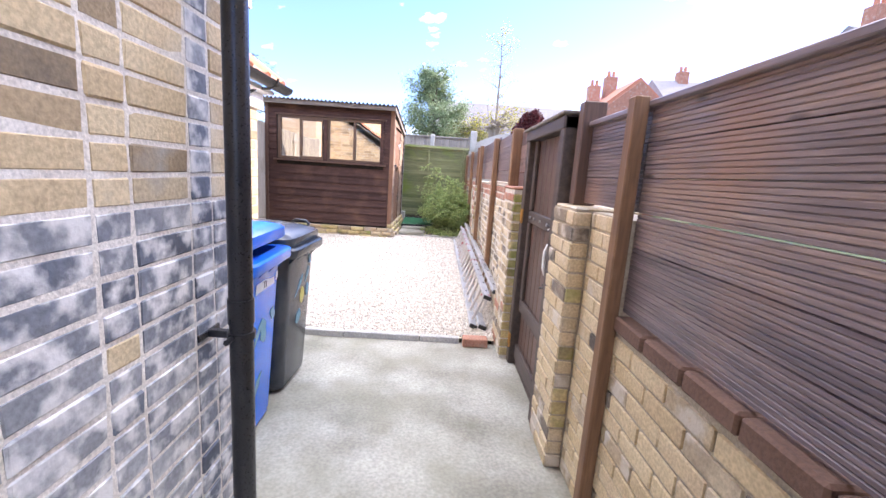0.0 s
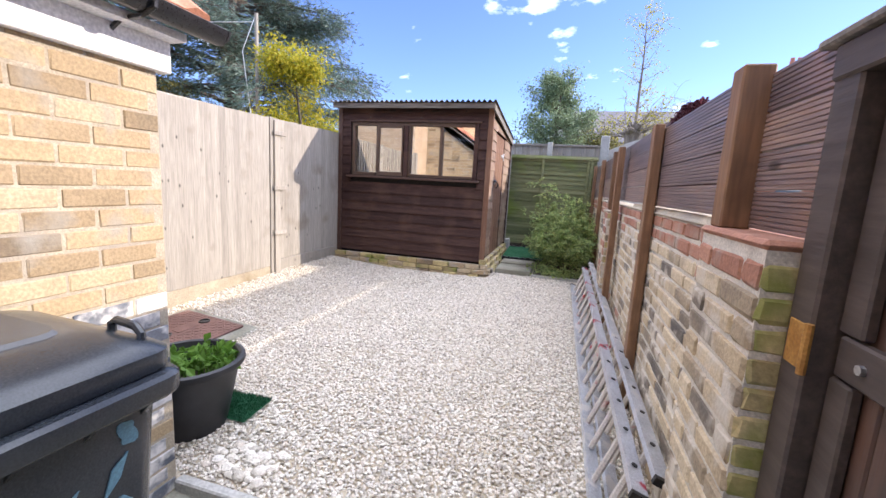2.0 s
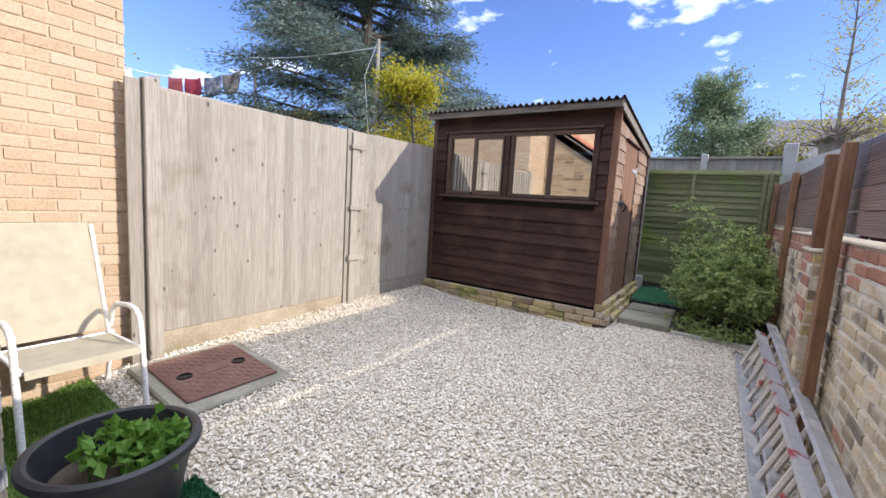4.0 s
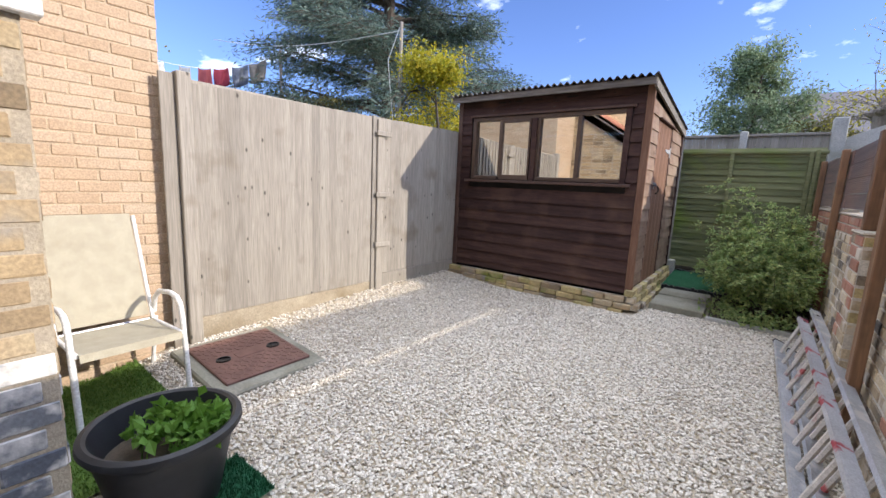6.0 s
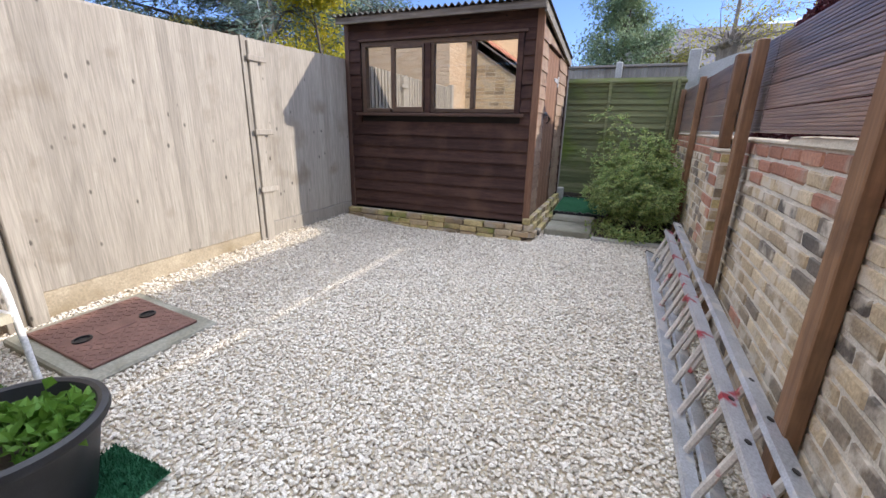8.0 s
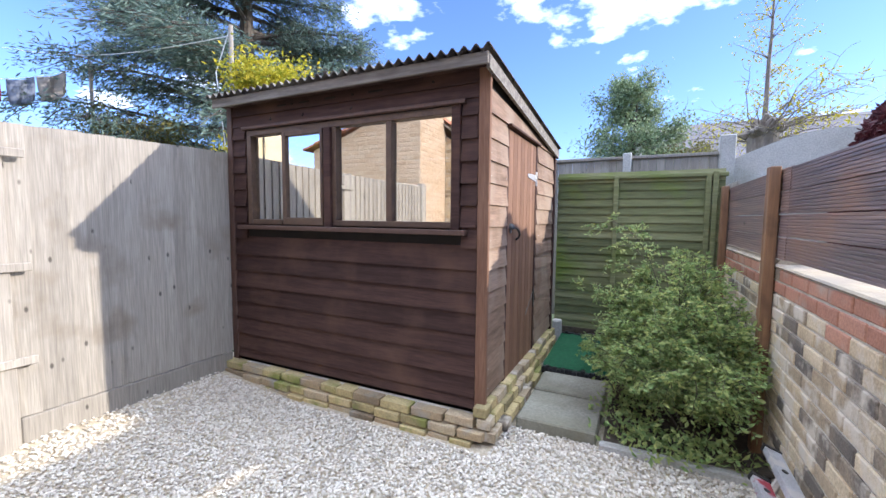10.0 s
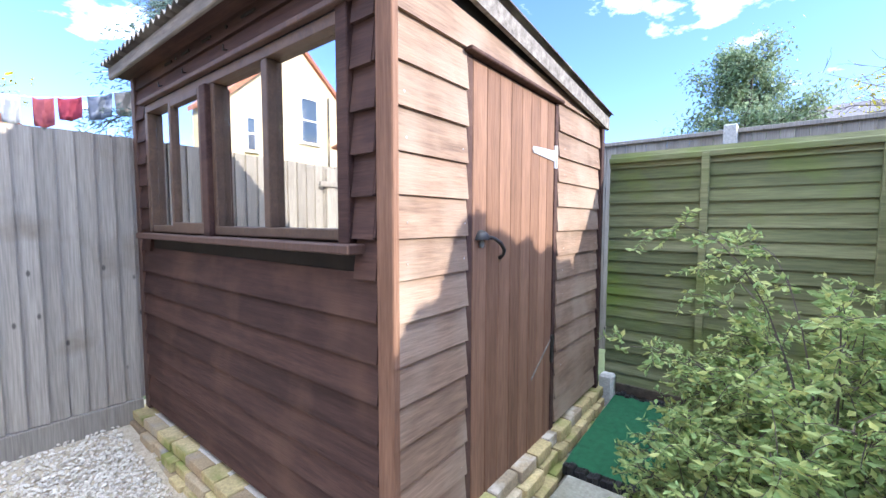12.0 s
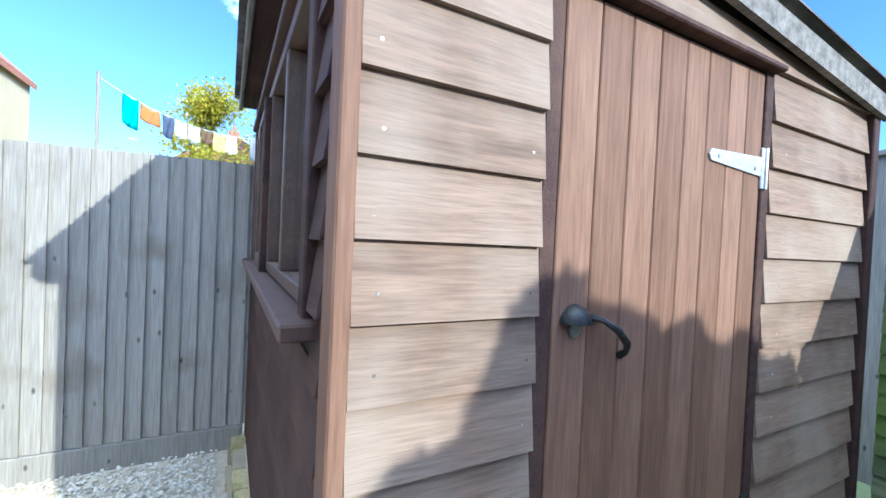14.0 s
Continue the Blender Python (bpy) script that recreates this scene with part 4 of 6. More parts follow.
for yy, zz, w, h in ((-0.52, 4.75, 0.34, 1.60), (1.80, 4.15, 0.13, 1.05), (-0.6, 1.0, 0.6, 1.3)):
    wn = part("window", Shape().box((-14.0, yy - w, zz), (-13.97, yy + w, zz + h)), M_FAR_GLASS, rear, "white framed sash window")
    fr = Shape()
    for a, b in (((-14.0, yy - w - 0.07, zz - 0.07), (-13.92, yy - w, zz + h + 0.07)), ((-14.0, yy + w, zz - 0.07), (-13.92, yy + w + 0.07, zz + h + 0.07)), ((-14.0, yy - w, zz + h), (-13.92, yy + w, zz + h + 0.07)),
                 ((-14.0, yy - w - 0.12, zz - 0.13), (-13.88, yy + w + 0.12, zz - 0.07)), ((-13.97, yy - w, zz + h * 0.48), (-13.93, yy + w, zz + h * 0.48 + 0.06))):
        fr.box(a, b, 0.005)
    part("frame", fr, M_WHITE, wn, "white frame and sill")
part("downpipe", Shape().tube([(-13.94, -1.4, 0.0), (-13.94, -1.4, 6.6)], 0.04, 8), M_BLACK, rear, "dark downpipe")

waste = thing("waste_pipe", (EXT_X + 0.03, 2.3, 0.9), "thin grey pipe clipped along the extension wall", "pipe")
part("pipe", Shape().tube([(EXT_X + 0.03, 1.62, 0.90), (EXT_X + 0.03, 2.2, 0.93), (EXT_X + 0.03, 2.92, 0.965), (EXT_X + 0.005, 2.95, 0.967)], 0.013, 10), M_STEEL, waste, smooth=True)
for yy in (1.8, 2.3, 2.75):
    part("clip", Shape().box((EXT_X, yy - 0.012, 0.885 + 0.04 * (yy - 1.6)), (EXT_X + 0.05, yy + 0.012, 0.93 + 0.04 * (yy - 1.6)), 0.004), M_WHITE, waste, "white pipe clip")


# ---- shed ----
SX0, SX1, SY0, SY1 = -3.22, -0.83, 8.06, 10.14
LAP, LAP0 = 0.141, 1.615 - 9 * 0.141
shed = thing("shed", (-2.03, 9.1, 0.38), "dark brown timber garden shed with corrugated mono-pitch roof", "shed")


def roof_z(y):
    return 2.655 + (2.40 - 2.655) * (y - 7.84) / (10.20 - 7.84)


WX0, WX1, WZ0, WZ1 = -2.985, -1.02, 1.60, 2.385
DY0, DY1, DZ0, DZ1 = 8.50, 9.335, 0.42, 2.325


def lap_x(x0, x1, z, face, thick=0.027, h=LAP + 0.018):
    """A lap board along x whose thick lower edge stands proud of the wall."""
    wob = rng.uniform(-0.002, 0.002)
    return Shape().prism([(face - thick + wob, z), (face - 0.006, z + h), (face, z + h), (face, z)], 0, x0, x1)


def lap_y(y0, y1, z, face, thick=0.022, top=None):
    wob = rng.uniform(-0.002, 0.002)
    a, b = z + LAP + 0.018, z + LAP + 0.018
    if top:
        a, b = min(a, top(y0)), min(b, top(y1))
    if min(a, b) - z < 0.01:
        return None
    v = []
    for y, h in ((y0, a), (y1, b)):
        v += [(face, y, z), (face + thick + wob, y, z), (face + 0.006, y, h), (face, y, h)]
    return Shape().add(v, [(0, 1, 2, 3), (7, 6, 5, 4), (0, 4, 5, 1), (1, 5, 6, 2), (2, 6, 7, 3), (3, 7, 4, 0)])


# carcass
wall_t = 0.03
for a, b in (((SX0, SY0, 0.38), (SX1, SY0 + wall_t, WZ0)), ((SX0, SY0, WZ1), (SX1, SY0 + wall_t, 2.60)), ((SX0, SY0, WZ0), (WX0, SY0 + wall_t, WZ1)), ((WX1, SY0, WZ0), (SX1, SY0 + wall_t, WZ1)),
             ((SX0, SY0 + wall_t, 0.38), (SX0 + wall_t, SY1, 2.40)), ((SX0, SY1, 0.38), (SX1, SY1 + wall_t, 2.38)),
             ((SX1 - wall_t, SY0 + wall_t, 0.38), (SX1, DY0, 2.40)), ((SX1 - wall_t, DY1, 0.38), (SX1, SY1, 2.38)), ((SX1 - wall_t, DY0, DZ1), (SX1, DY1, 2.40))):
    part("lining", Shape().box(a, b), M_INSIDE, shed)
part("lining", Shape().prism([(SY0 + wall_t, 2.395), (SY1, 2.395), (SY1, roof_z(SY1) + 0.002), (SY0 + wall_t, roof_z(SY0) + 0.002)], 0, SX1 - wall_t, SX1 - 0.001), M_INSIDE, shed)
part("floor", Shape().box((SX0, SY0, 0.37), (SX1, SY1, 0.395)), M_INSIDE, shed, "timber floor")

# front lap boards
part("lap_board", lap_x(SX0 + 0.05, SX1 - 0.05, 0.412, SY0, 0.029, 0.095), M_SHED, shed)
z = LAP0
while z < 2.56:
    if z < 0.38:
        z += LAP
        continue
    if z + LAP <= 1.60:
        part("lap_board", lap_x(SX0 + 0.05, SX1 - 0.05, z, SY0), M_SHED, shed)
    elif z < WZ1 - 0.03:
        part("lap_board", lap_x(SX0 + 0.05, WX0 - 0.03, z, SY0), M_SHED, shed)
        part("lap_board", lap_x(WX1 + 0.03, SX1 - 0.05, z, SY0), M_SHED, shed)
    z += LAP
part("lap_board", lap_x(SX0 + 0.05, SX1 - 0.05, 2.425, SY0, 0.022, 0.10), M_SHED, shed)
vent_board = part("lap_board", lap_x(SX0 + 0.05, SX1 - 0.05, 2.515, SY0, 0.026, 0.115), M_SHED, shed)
for x, w in ((-2.62, 0.10), (-2.38, 0.10), (-2.12, 0.10), (-1.72, 0.12)):
    part("vent_slot", Shape().box((x, SY0 - 0.030, 2.548), (x + w, SY0 - 0.0235, 2.562), 0.002), M_INSIDE, vent_board, "dark vent slot")
for x in (-2.46, -2.05, -1.86, -1.20):
    part("peg_hole", Shape().tube([(x, SY0 - 0.031, 2.555), (x, SY0 - 0.0225, 2.555)], 0.009, 8), M_INSIDE, vent_board, "dark peg hole")
for x in (-2.70, -2.35, -1.88):
    part("hook", Shape().tube([(x, SY0 - 0.016, 2.46), (x + 0.01, SY0 - 0.04, 2.45), (x + 0.035, SY0 - 0.05, 2.465)], 0.004, 6), M_IRON, shed, "bent rusty nail")

# side lap boards
z = LAP0
while z < 2.6:
    if z > 0.37:
        top = lambda y: roof_z(y) - 0.035
        for a, b in ((SY0 + 0.01, DY0 - 0.035), (DY1 + 0.035, SY1 - 0.04)):
            if z > DZ1 - 0.02:
                continue
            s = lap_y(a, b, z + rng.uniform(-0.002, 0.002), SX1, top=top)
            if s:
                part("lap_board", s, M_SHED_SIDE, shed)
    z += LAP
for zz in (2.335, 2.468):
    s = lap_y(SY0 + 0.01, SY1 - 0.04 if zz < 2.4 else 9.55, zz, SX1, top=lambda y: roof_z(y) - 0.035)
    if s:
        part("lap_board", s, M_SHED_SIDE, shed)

# corner boards; the sunny corner takes the lighter sunlit tone
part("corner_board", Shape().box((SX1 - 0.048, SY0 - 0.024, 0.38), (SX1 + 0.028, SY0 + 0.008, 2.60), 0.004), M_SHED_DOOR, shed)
part("corner_board", Shape().box((SX0 - 0.01, SY0 - 0.030, 0.38), (SX0 + 0.052, SY0 + 0.012, 2.60), 0.004), M_SHED_TRIM, shed)
part("corner_board", Shape().box((SX1 - 0.01, SY1 - 0.045, 0.38), (SX1 + 0.032, SY1 + 0.01, 2.37), 0.004), M_SHED, shed)
part("sill_beam", Shape().box((SX1 - 0.02, SY0 + 0.01, 0.375), (SX1 + 0.028, SY1 - 0.04, 0.43), 0.004), M_SHED, shed, "bottom rail")

# window
GLASS_Y = SY0 + 0.012
win = part("window", Shape().box((WX0, SY0 - 0.028, WZ1 - 0.045), (WX1, SY0 + 0.03, WZ1), 0.003), M_FRAME, shed, "timber four-light window")
PANES = ((-2.92, -2.585), (-2.535, -2.155), (-2.025, -1.575), (-1.525, -1.07))
for name, a, b in (("jamb", (WX0, SY0 - 0.030, WZ0), (-2.935, SY0 + 0.03, WZ1 - 0.045)), ("jamb", (-1.062, SY0 - 0.036, WZ0 - 0.02), (WX1 + 0.02, SY0 + 0.03, WZ1 + 0.03)),
                   ("mullion", (-2.125, SY0 - 0.050, WZ0 - 0.02), (-2.06, SY0 + 0.03, WZ1 - 0.045)), ("lower_rail", (-2.06, SY0 - 0.024, WZ0), (-1.062, SY0 + 0.03, 1.642)),
                   ("lower_rail", (-2.935, SY0 - 0.024, WZ0), (-2.60, SY0 + 0.03, 1.642))):
    # mullion and right jamb take the front's darker tone, the jamb for its shadow
    part(name, Shape().box(a, b, 0.004), M_SHED if name == "mullion" or a[0] > -1.1 else M_FRAME, win)
for a, b in ((-1.575, -1.527), (-2.06, -2.022)):
    part("glazing_bar", Shape().box((a, SY0 - 0.024, 1.642), (b, SY0 + 0.028, WZ1 - 0.045), 0.004), M_FRAME, win)
part("jamb", Shape().box((-2.585, SY0 - 0.022, 1.642), (-2.56, SY0 + 0.028, WZ1 - 0.045), 0.003), M_FRAME, win)
sash = part("sash", Shape().box((-2.56, SY0 - 0.042, 1.60), (-2.14, SY0 - 0.008, 1.66), 0.004), M_FRAME, win, "opening sash")
for a, b in (((-2.56, SY0 - 0.042, 1.66), (-2.525, SY0 - 0.008, 2.34)), ((-2.165, SY0 - 0.042, 1.66), (-2.14, SY0 - 0.008, 2.34)), ((-2.525, SY0 - 0.042, 2.305), (-2.165, SY0 - 0.008, 2.34))):
    sash_bar = Shape().box(a, b, 0.003)
    part("sash_bar", sash_bar, M_FRAME, win)
for (a, b), dy in zip(PANES, (0.012, -0.02, 0.012, 0.012)):
    pane = part("pane", Shape().box((a - 0.008, SY0 + dy, 1.635), (b + 0.008, SY0 + dy + 0.004, 2.345)), M_GLASS, win, "dusty window pane")
    pane.visible_shadow = False
part("sill", Shape().box((-3.06, SY0 - 0.085, 1.558), (-0.945, SY0 - 0.005, 1.592), 0.005), M_SHED_TRIM, shed, "projecting window sill")
part("drip_bar", Shape().box((-3.02, SY0 - 0.055, 2.392), (-0.96, SY0 - 0.022, 2.418), 0.004), M_SHED_TRIM, shed, "drip bar over the window")
for i in range(5):
    zz = 1.61 + LAP * i
    part("lap_board", Shape().prism([(SY0 - 0.030, zz), (SY0 - 0.010, zz + LAP + 0.01), (SY0 - 0.004, zz + LAP + 0.01), (SY0 - 0.004, zz)], 0, -0.995, -0.885 + rng.uniform(-0.012, 0.008)), M_SHED, shed)

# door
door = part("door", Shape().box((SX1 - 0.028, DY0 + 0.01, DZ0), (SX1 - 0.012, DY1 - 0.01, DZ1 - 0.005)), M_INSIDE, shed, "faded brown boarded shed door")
edges = [8.512, 8.62, 8.725, 8.83, 8.935, 9.035, 9.135, 9.23, 9.323]
for a, b in zip(edges, edges[1:]):
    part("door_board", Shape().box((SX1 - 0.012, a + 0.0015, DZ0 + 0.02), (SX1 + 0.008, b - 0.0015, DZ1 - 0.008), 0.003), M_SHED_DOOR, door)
part("jamb", Shape().box((SX1 - 0.02, DY0 - 0.035, DZ0), (SX1 + 0.010, DY0 + 0.008, DZ1 + 0.01), 0.003), M_SHED, shed, "door jamb")
part("jamb", Shape().box((SX1 - 0.02, DY1 - 0.008, DZ0), (SX1 + 0.012, DY1 + 0.035, DZ1 + 0.01), 0.003), M_SHED, shed, "door jamb")
part("drip_bar", Shape().box((SX1, DY0 - 0.05, DZ1 - 0.002), (SX1 + 0.045, DY1 + 0.04, DZ1 + 0.016), 0.004), M_SHED, shed, "drip bar over the door")
part("threshold", Shape().box((SX1 - 0.02, DY0, 0.375), (SX1 + 0.03, DY1, DZ0), 0.004), M_FASCIA, shed, "worn threshold strip")
dome = []
for j in range(7):
    t = math.pi / 2 * j / 6
    dome.append([(SX1 + 0.008 + 0.038 * math.sin(t), 8.575 + 0.042 * math.cos(a) * math.cos(t), 1.592 + 0.042 * math.sin(a) * math.cos(t)) for a in [math.pi * i / 12 for i in range(13)]])
dv = [p for row in dome for p in row]
df = [(j * 13 + i, j * 13 + i + 1, (j + 1) * 13 + i + 1, (j + 1) * 13 + i) for j in range(6) for i in range(12)]
part("lock_cover", Shape().add(dv, df), M_IRON, door, "domed dark steel lock cover", smooth=True)
part("lock", Shape().tube([(SX1 + 0.008, 8.575, 1.575), (SX1 + 0.016, 8.575, 1.575)], 0.016, 12), M_STEEL, door, "round lock barrel")
part("handle", Shape().tube([(SX1 + 0.008, 8.635, 1.60), (SX1 + 0.03, 8.645, 1.598), (SX1 + 0.045, 8.68, 1.575), (SX1 + 0.045, 8.71, 1.545), (SX1 + 0.03, 8.728, 1.52), (SX1 + 0.008, 8.732, 1.505)], [0.010, 0.007, 0.009, 0.009, 0.007, 0.010], 8), M_IRON, door, "curved dark iron handle", smooth=True)
part("hinge", Shape().prism([(9.045, 2.035), (9.055, 2.018), (9.315, 2.002), (9.315, 2.060), (9.055, 2.050)], 0, SX1 + 0.008, SX1 + 0.014).box((SX1 + 0.008, 9.316, 1.965), (SX1 + 0.016, 9.332, 2.09), 0.002).tube([(SX1 + 0.016, 9.338, 1.965), (SX1 + 0.016, 9.338, 2.09)], 0.006, 8), M_ALU, door, "galvanised strap hinge")
for y, z in ((9.09, 2.034), (9.28, 2.022)):
    part("screw", Shape().tube([(SX1 + 0.014, y, z), (SX1 + 0.017, y, z)], 0.006, 8), M_STEEL, door, "screw head")
part("hinge", Shape().box((SX1 + 0.008, 9.312, 0.86), (SX1 + 0.018, 9.345, 1.02), 0.002), M_IRON, door, "dark lower hinge")
part("strip", Shape().add([(SX1 + 0.010, 9.07, 0.83), (SX1 + 0.010, 9.31, 0.99), (SX1 + 0.010, 9.31, 1.00), (SX1 + 0.010, 9.07, 0.84), (SX1 + 0.014, 9.07, 0.83), (SX1 + 0.014, 9.31, 0.99), (SX1 + 0.014, 9.31, 1.00), (SX1 + 0.014, 9.07, 0.84)],
     [(0, 1, 2, 3), (4, 5, 6, 7), (0, 1, 5, 4), (1, 2, 6, 5), (2, 3, 7, 6), (3, 0, 4, 7)]), M_FASCIA, door, "pale diagonal strip")
nail = Shape().tube([(0, 0, 0), (0.002, 0, 0)], 0.0032, 8).mesh("nail")
nail.materials.append(M_STEEL)
for zz in range(1, 13):
    z = LAP0 + LAP * zz + 0.045
    for y in (8.11, 8.44, 9.46, 10.05):
        if z < 2.3 and not 0.43 > z:
            ob = new("nail", nail)
            ob.parent = shed
            ob.matrix_basis = Matrix.Translation(Vector((SX1 + 0.0155, y + rng.uniform(-0.008, 0.008), z + rng.uniform(-0.01, 0.01))) - BASE[shed])

# roof
wave = 0.076
n_w = int(2.54 / wave * 8)
s = Shape()
for y in (7.895, 10.22):
    for i in range(n_w + 1):
        x = -3.30 + 2.54 * i / n_w
        zz = roof_z(y) + 0.022 + 0.017 * math.sin(2 * math.pi * (x + 3.30) / wave)
        s.v.append((x, y, zz))
    for i in range(n_w + 1):
        x = -3.30 + 2.54 * i / n_w
        zz = roof_z(y) + 0.016 + 0.017 * math.sin(2 * math.pi * (x + 3.30) / wave)
        s.v.append((x, y, zz))
n1 = n_w + 1
for i in range(n_w):
    s.f += [(i, i + 1, 2 * n1 + i + 1, 2 * n1 + i), (n1 + i, 3 * n1 + i, 3 * n1 + i + 1, n1 + i + 1), (i, n1 + i, n1 + i + 1, i + 1), (2 * n1 + i, 2 * n1 + i + 1, 3 * n1 + i + 1, 3 * n1 + i)]
s.f += [(0, 2 * n1, 3 * n1, n1), (n1 - 1, 2 * n1 - 1, 4 * n1 - 1, 3 * n1 - 1)]
part("roof_sheet", s, M_SHEET, shed, "dark corrugated roof sheet", smooth=True)
part("fascia", Shape().box((-3.27, 7.925, 2.578), (-0.782, 7.948, 2.650), 0.005), M_FASCIA, shed, "weathered grey fascia board")
part("soffit", Shape().box((-3.26, 7.95, 2.60), (-0.80, SY0, 2.612)), M_SHED, shed, "dark soffit")
v = []
for y in (7.950, 10.18):
    for x in (-0.800, -0.778):
        v += [(x, y, roof_z(y) - 0.085), (x, y, roof_z(y) - 0.004)]
part("barge_board", Shape().add(v, [(0, 1, 3, 2), (4, 6, 7, 5), (0, 4, 5, 1), (2, 3, 7, 6), (0, 2, 6, 4), (1, 5, 7, 3)]), M_FASCIA, shed, "weathered barge board")
v = []
for y in (7.950, 10.18):
    for x in (SX1, -0.801):
        v += [(x, y, roof_z(y) - 0.040), (x, y, roof_z(y) - 0.006)]
part("verge_batten", Shape().add(v, [(0, 1, 3, 2), (4, 6, 7, 5), (0, 4, 5, 1), (2, 3, 7, 6), (0, 2, 6, 4), (1, 5, 7, 3)]), M_SHED, shed, "dark verge batten")

# brick plinth
plinth = thing("shed_plinth", (-2.03, 8.2, 0.12), "mossy yellow brick plinth under the shed", "plinth", kind="structure")
part("core", Shape().box((-3.26, 8.03, 0.10), (-0.81, 10.2, 0.376)), M_MORTAR_DARK, plinth)


def lay_plinth():
    w = Wall(plinth, lambda p: True)
    for c in range(3):
        x = -3.28 - 0.11 * (c % 2)
        while x < -0.90:
            l = min(rng.choice((0.215, 0.215, 0.16, 0.25)), -0.775 - x)
            set_back = (0.0, 0.015, 0.035, 0.07)[c] + rng.uniform(-0.012, 0.012)
            w.brick((x + l / 2, 7.915 + set_back, 0.215 + 0.066 * c), (1, 0), (0, -1), l - 0.012, 0.058, 0.19, M_MOSSY if rng.random() < 0.45 else M_STOCK, rng.uniform(-0.006, 0.006))
            x += l
    for c in range(3):
        y = 7.97
        while y < 10.1:
            l = rng.choice((0.215, 0.18, 0.12))
            w.brick((-0.700 + rng.uniform(-0.014, 0.014) - 0.034 * c, y + l / 2, 0.275 + 0.074 * c), (0, 1), (1, 0), l - 0.012, 0.064, 0.09, M_MOSSY if rng.random() < 0.6 else M_OLD, 0)
            y += l
    w.finish()


# ---- side strip beside the shed ----
solid("paving_slab", Shape().box((-0.665, 8.29, 0.12), (-0.14, 8.80, 0.300), 0.010), M_CONCRETE, "square pale concrete paving slab", "slab", group="slabs beside the shed")
solid("paving_slab", Shape().box((-0.665, 8.806, 0.12), (-0.14, 9.21, 0.312), 0.010), M_CONCRETE, "pale concrete paving slab meeting the green mat", "slab", group="slabs beside the shed")
solid("green_mat", sheet(-0.70, -0.02, 9.26, 10.24, lambda x, y: 0.335 + 0.06 * (y - 9.26) + 0.012 * noise.noise((x * 4, y * 3, 2)), 24, 36), M_TURF_DARK, "dark green artificial grass mat beside the shed", "mat")
solid("bed_edging", Shape().box((-0.12, 8.24, 0.10), (0.76, 8.30, 0.270), 0.010), M_PALE_CONCRETE, "low concrete edging in front of the shrub", "edging")


def torn_edging(y, z):
    strip = Shape()
    for i in range(20):
        x = -0.70 + 0.034 * i
        strip.box((x, y + rng.uniform(-0.018, 0.010), z - 0.06), (x + 0.036, y + 0.045 + rng.uniform(-0.012, 0.018), z + rng.uniform(-0.008, 0.012)), 0.006)
    solid("black_edging", strip, M_BLACK, "torn black plastic edging strip", "edging", group="torn edging strips")


solid("concrete_block", Shape().box((-0.80, 10.16, 0.30), (-0.70, 10.26, 0.545), 0.015), M_PALE_CONCRETE, "rough concrete block at the foot of the shed corner", "block")
torn_edging(9.215, 0.345)
torn_edging(10.225, 0.405)
solid("planting_bed", sheet(-0.10, 0.86, 8.30, 10.28, lambda x, y: 0.26 + 0.02 * noise.noise((x * 5, y * 5, 3)) + 0.07 * (y - 8.30), 16, 30), M_EARTH, "dark soil planting bed", "soil", "structure")

# kerb between path and gravel
for a, b in ((-1.42, -0.68), (-0.672, 0.0), (0.008, 0.36)):
    solid("edging_kerb", Shape().box((a, 3.53, -0.02), (b, 3.585, 0.058 + rng.uniform(-0.004, 0.004)), 0.008), M_PALE_CONCRETE, "low concrete edging kerb between path and gravel", "kerb", group="path kerbs")
solid("loose_brick", Shape().box((0.39, 3.46, 0.0), (0.61, 3.57, 0.075), 0.008), M_RED, "loose red brick at the end of the kerb", "brick")


# ---- foliage helpers ----
def leaf_cloud(points, size, seed, droop=0.3, aspect=0.45, axis=None):
    """Folded leaves, two triangles each side of a midrib, at the given points (numpy)."""
    r = np.random.RandomState(seed)
    p = np.asarray(points, dtype=float)
    n = len(p)
    d = r.normal(size=(n, 3)) if axis is None else np.asarray(axis) + r.normal(size=(n, 3)) * 0.45
    d[:, 2] -= droop
    d /= np.linalg.norm(d, axis=1)[:, None]
    side = np.cross(d, r.normal(size=(n, 3)))
    side /= np.linalg.norm(side, axis=1)[:, None] + 1e-9
    up = np.cross(side, d)
    s = size * r.uniform(0.6, 1.35, n)[:, None]
    w = s * aspect * 0.5
    base, tip, mid = p, p + d * s, p + d * s * 0.5
    left, right = mid + side * w + up * w * 0.35, mid - side * w + up * w * 0.35
    v = np.stack([base, left, tip, right], 1).reshape(-1, 3)
    k = np.arange(n)[:, None] * 4
    f = np.concatenate([k + [0, 2, 1], k + [0, 3, 2]], 1).reshape(-1, 3)
    sh = Shape()
    sh.v, sh.f = [tuple(q) for q in v], [tuple(q) for q in f.tolist()]
    return sh


def fast_part(name, sh, mat, parent, label=""):
    base = BASE.get(parent, Vector((0, 0, 0)))
    me = bpy.data.meshes.new(name)
    me.from_pydata([(x - base.x, y - base.y, z - base.z) for x, y, z in sh.v], [], sh.f)
    me.materials.append(mat)
    ob = new(name, me)
    ob.parent = parent
    if label:
        ob["label"] = label
    return ob


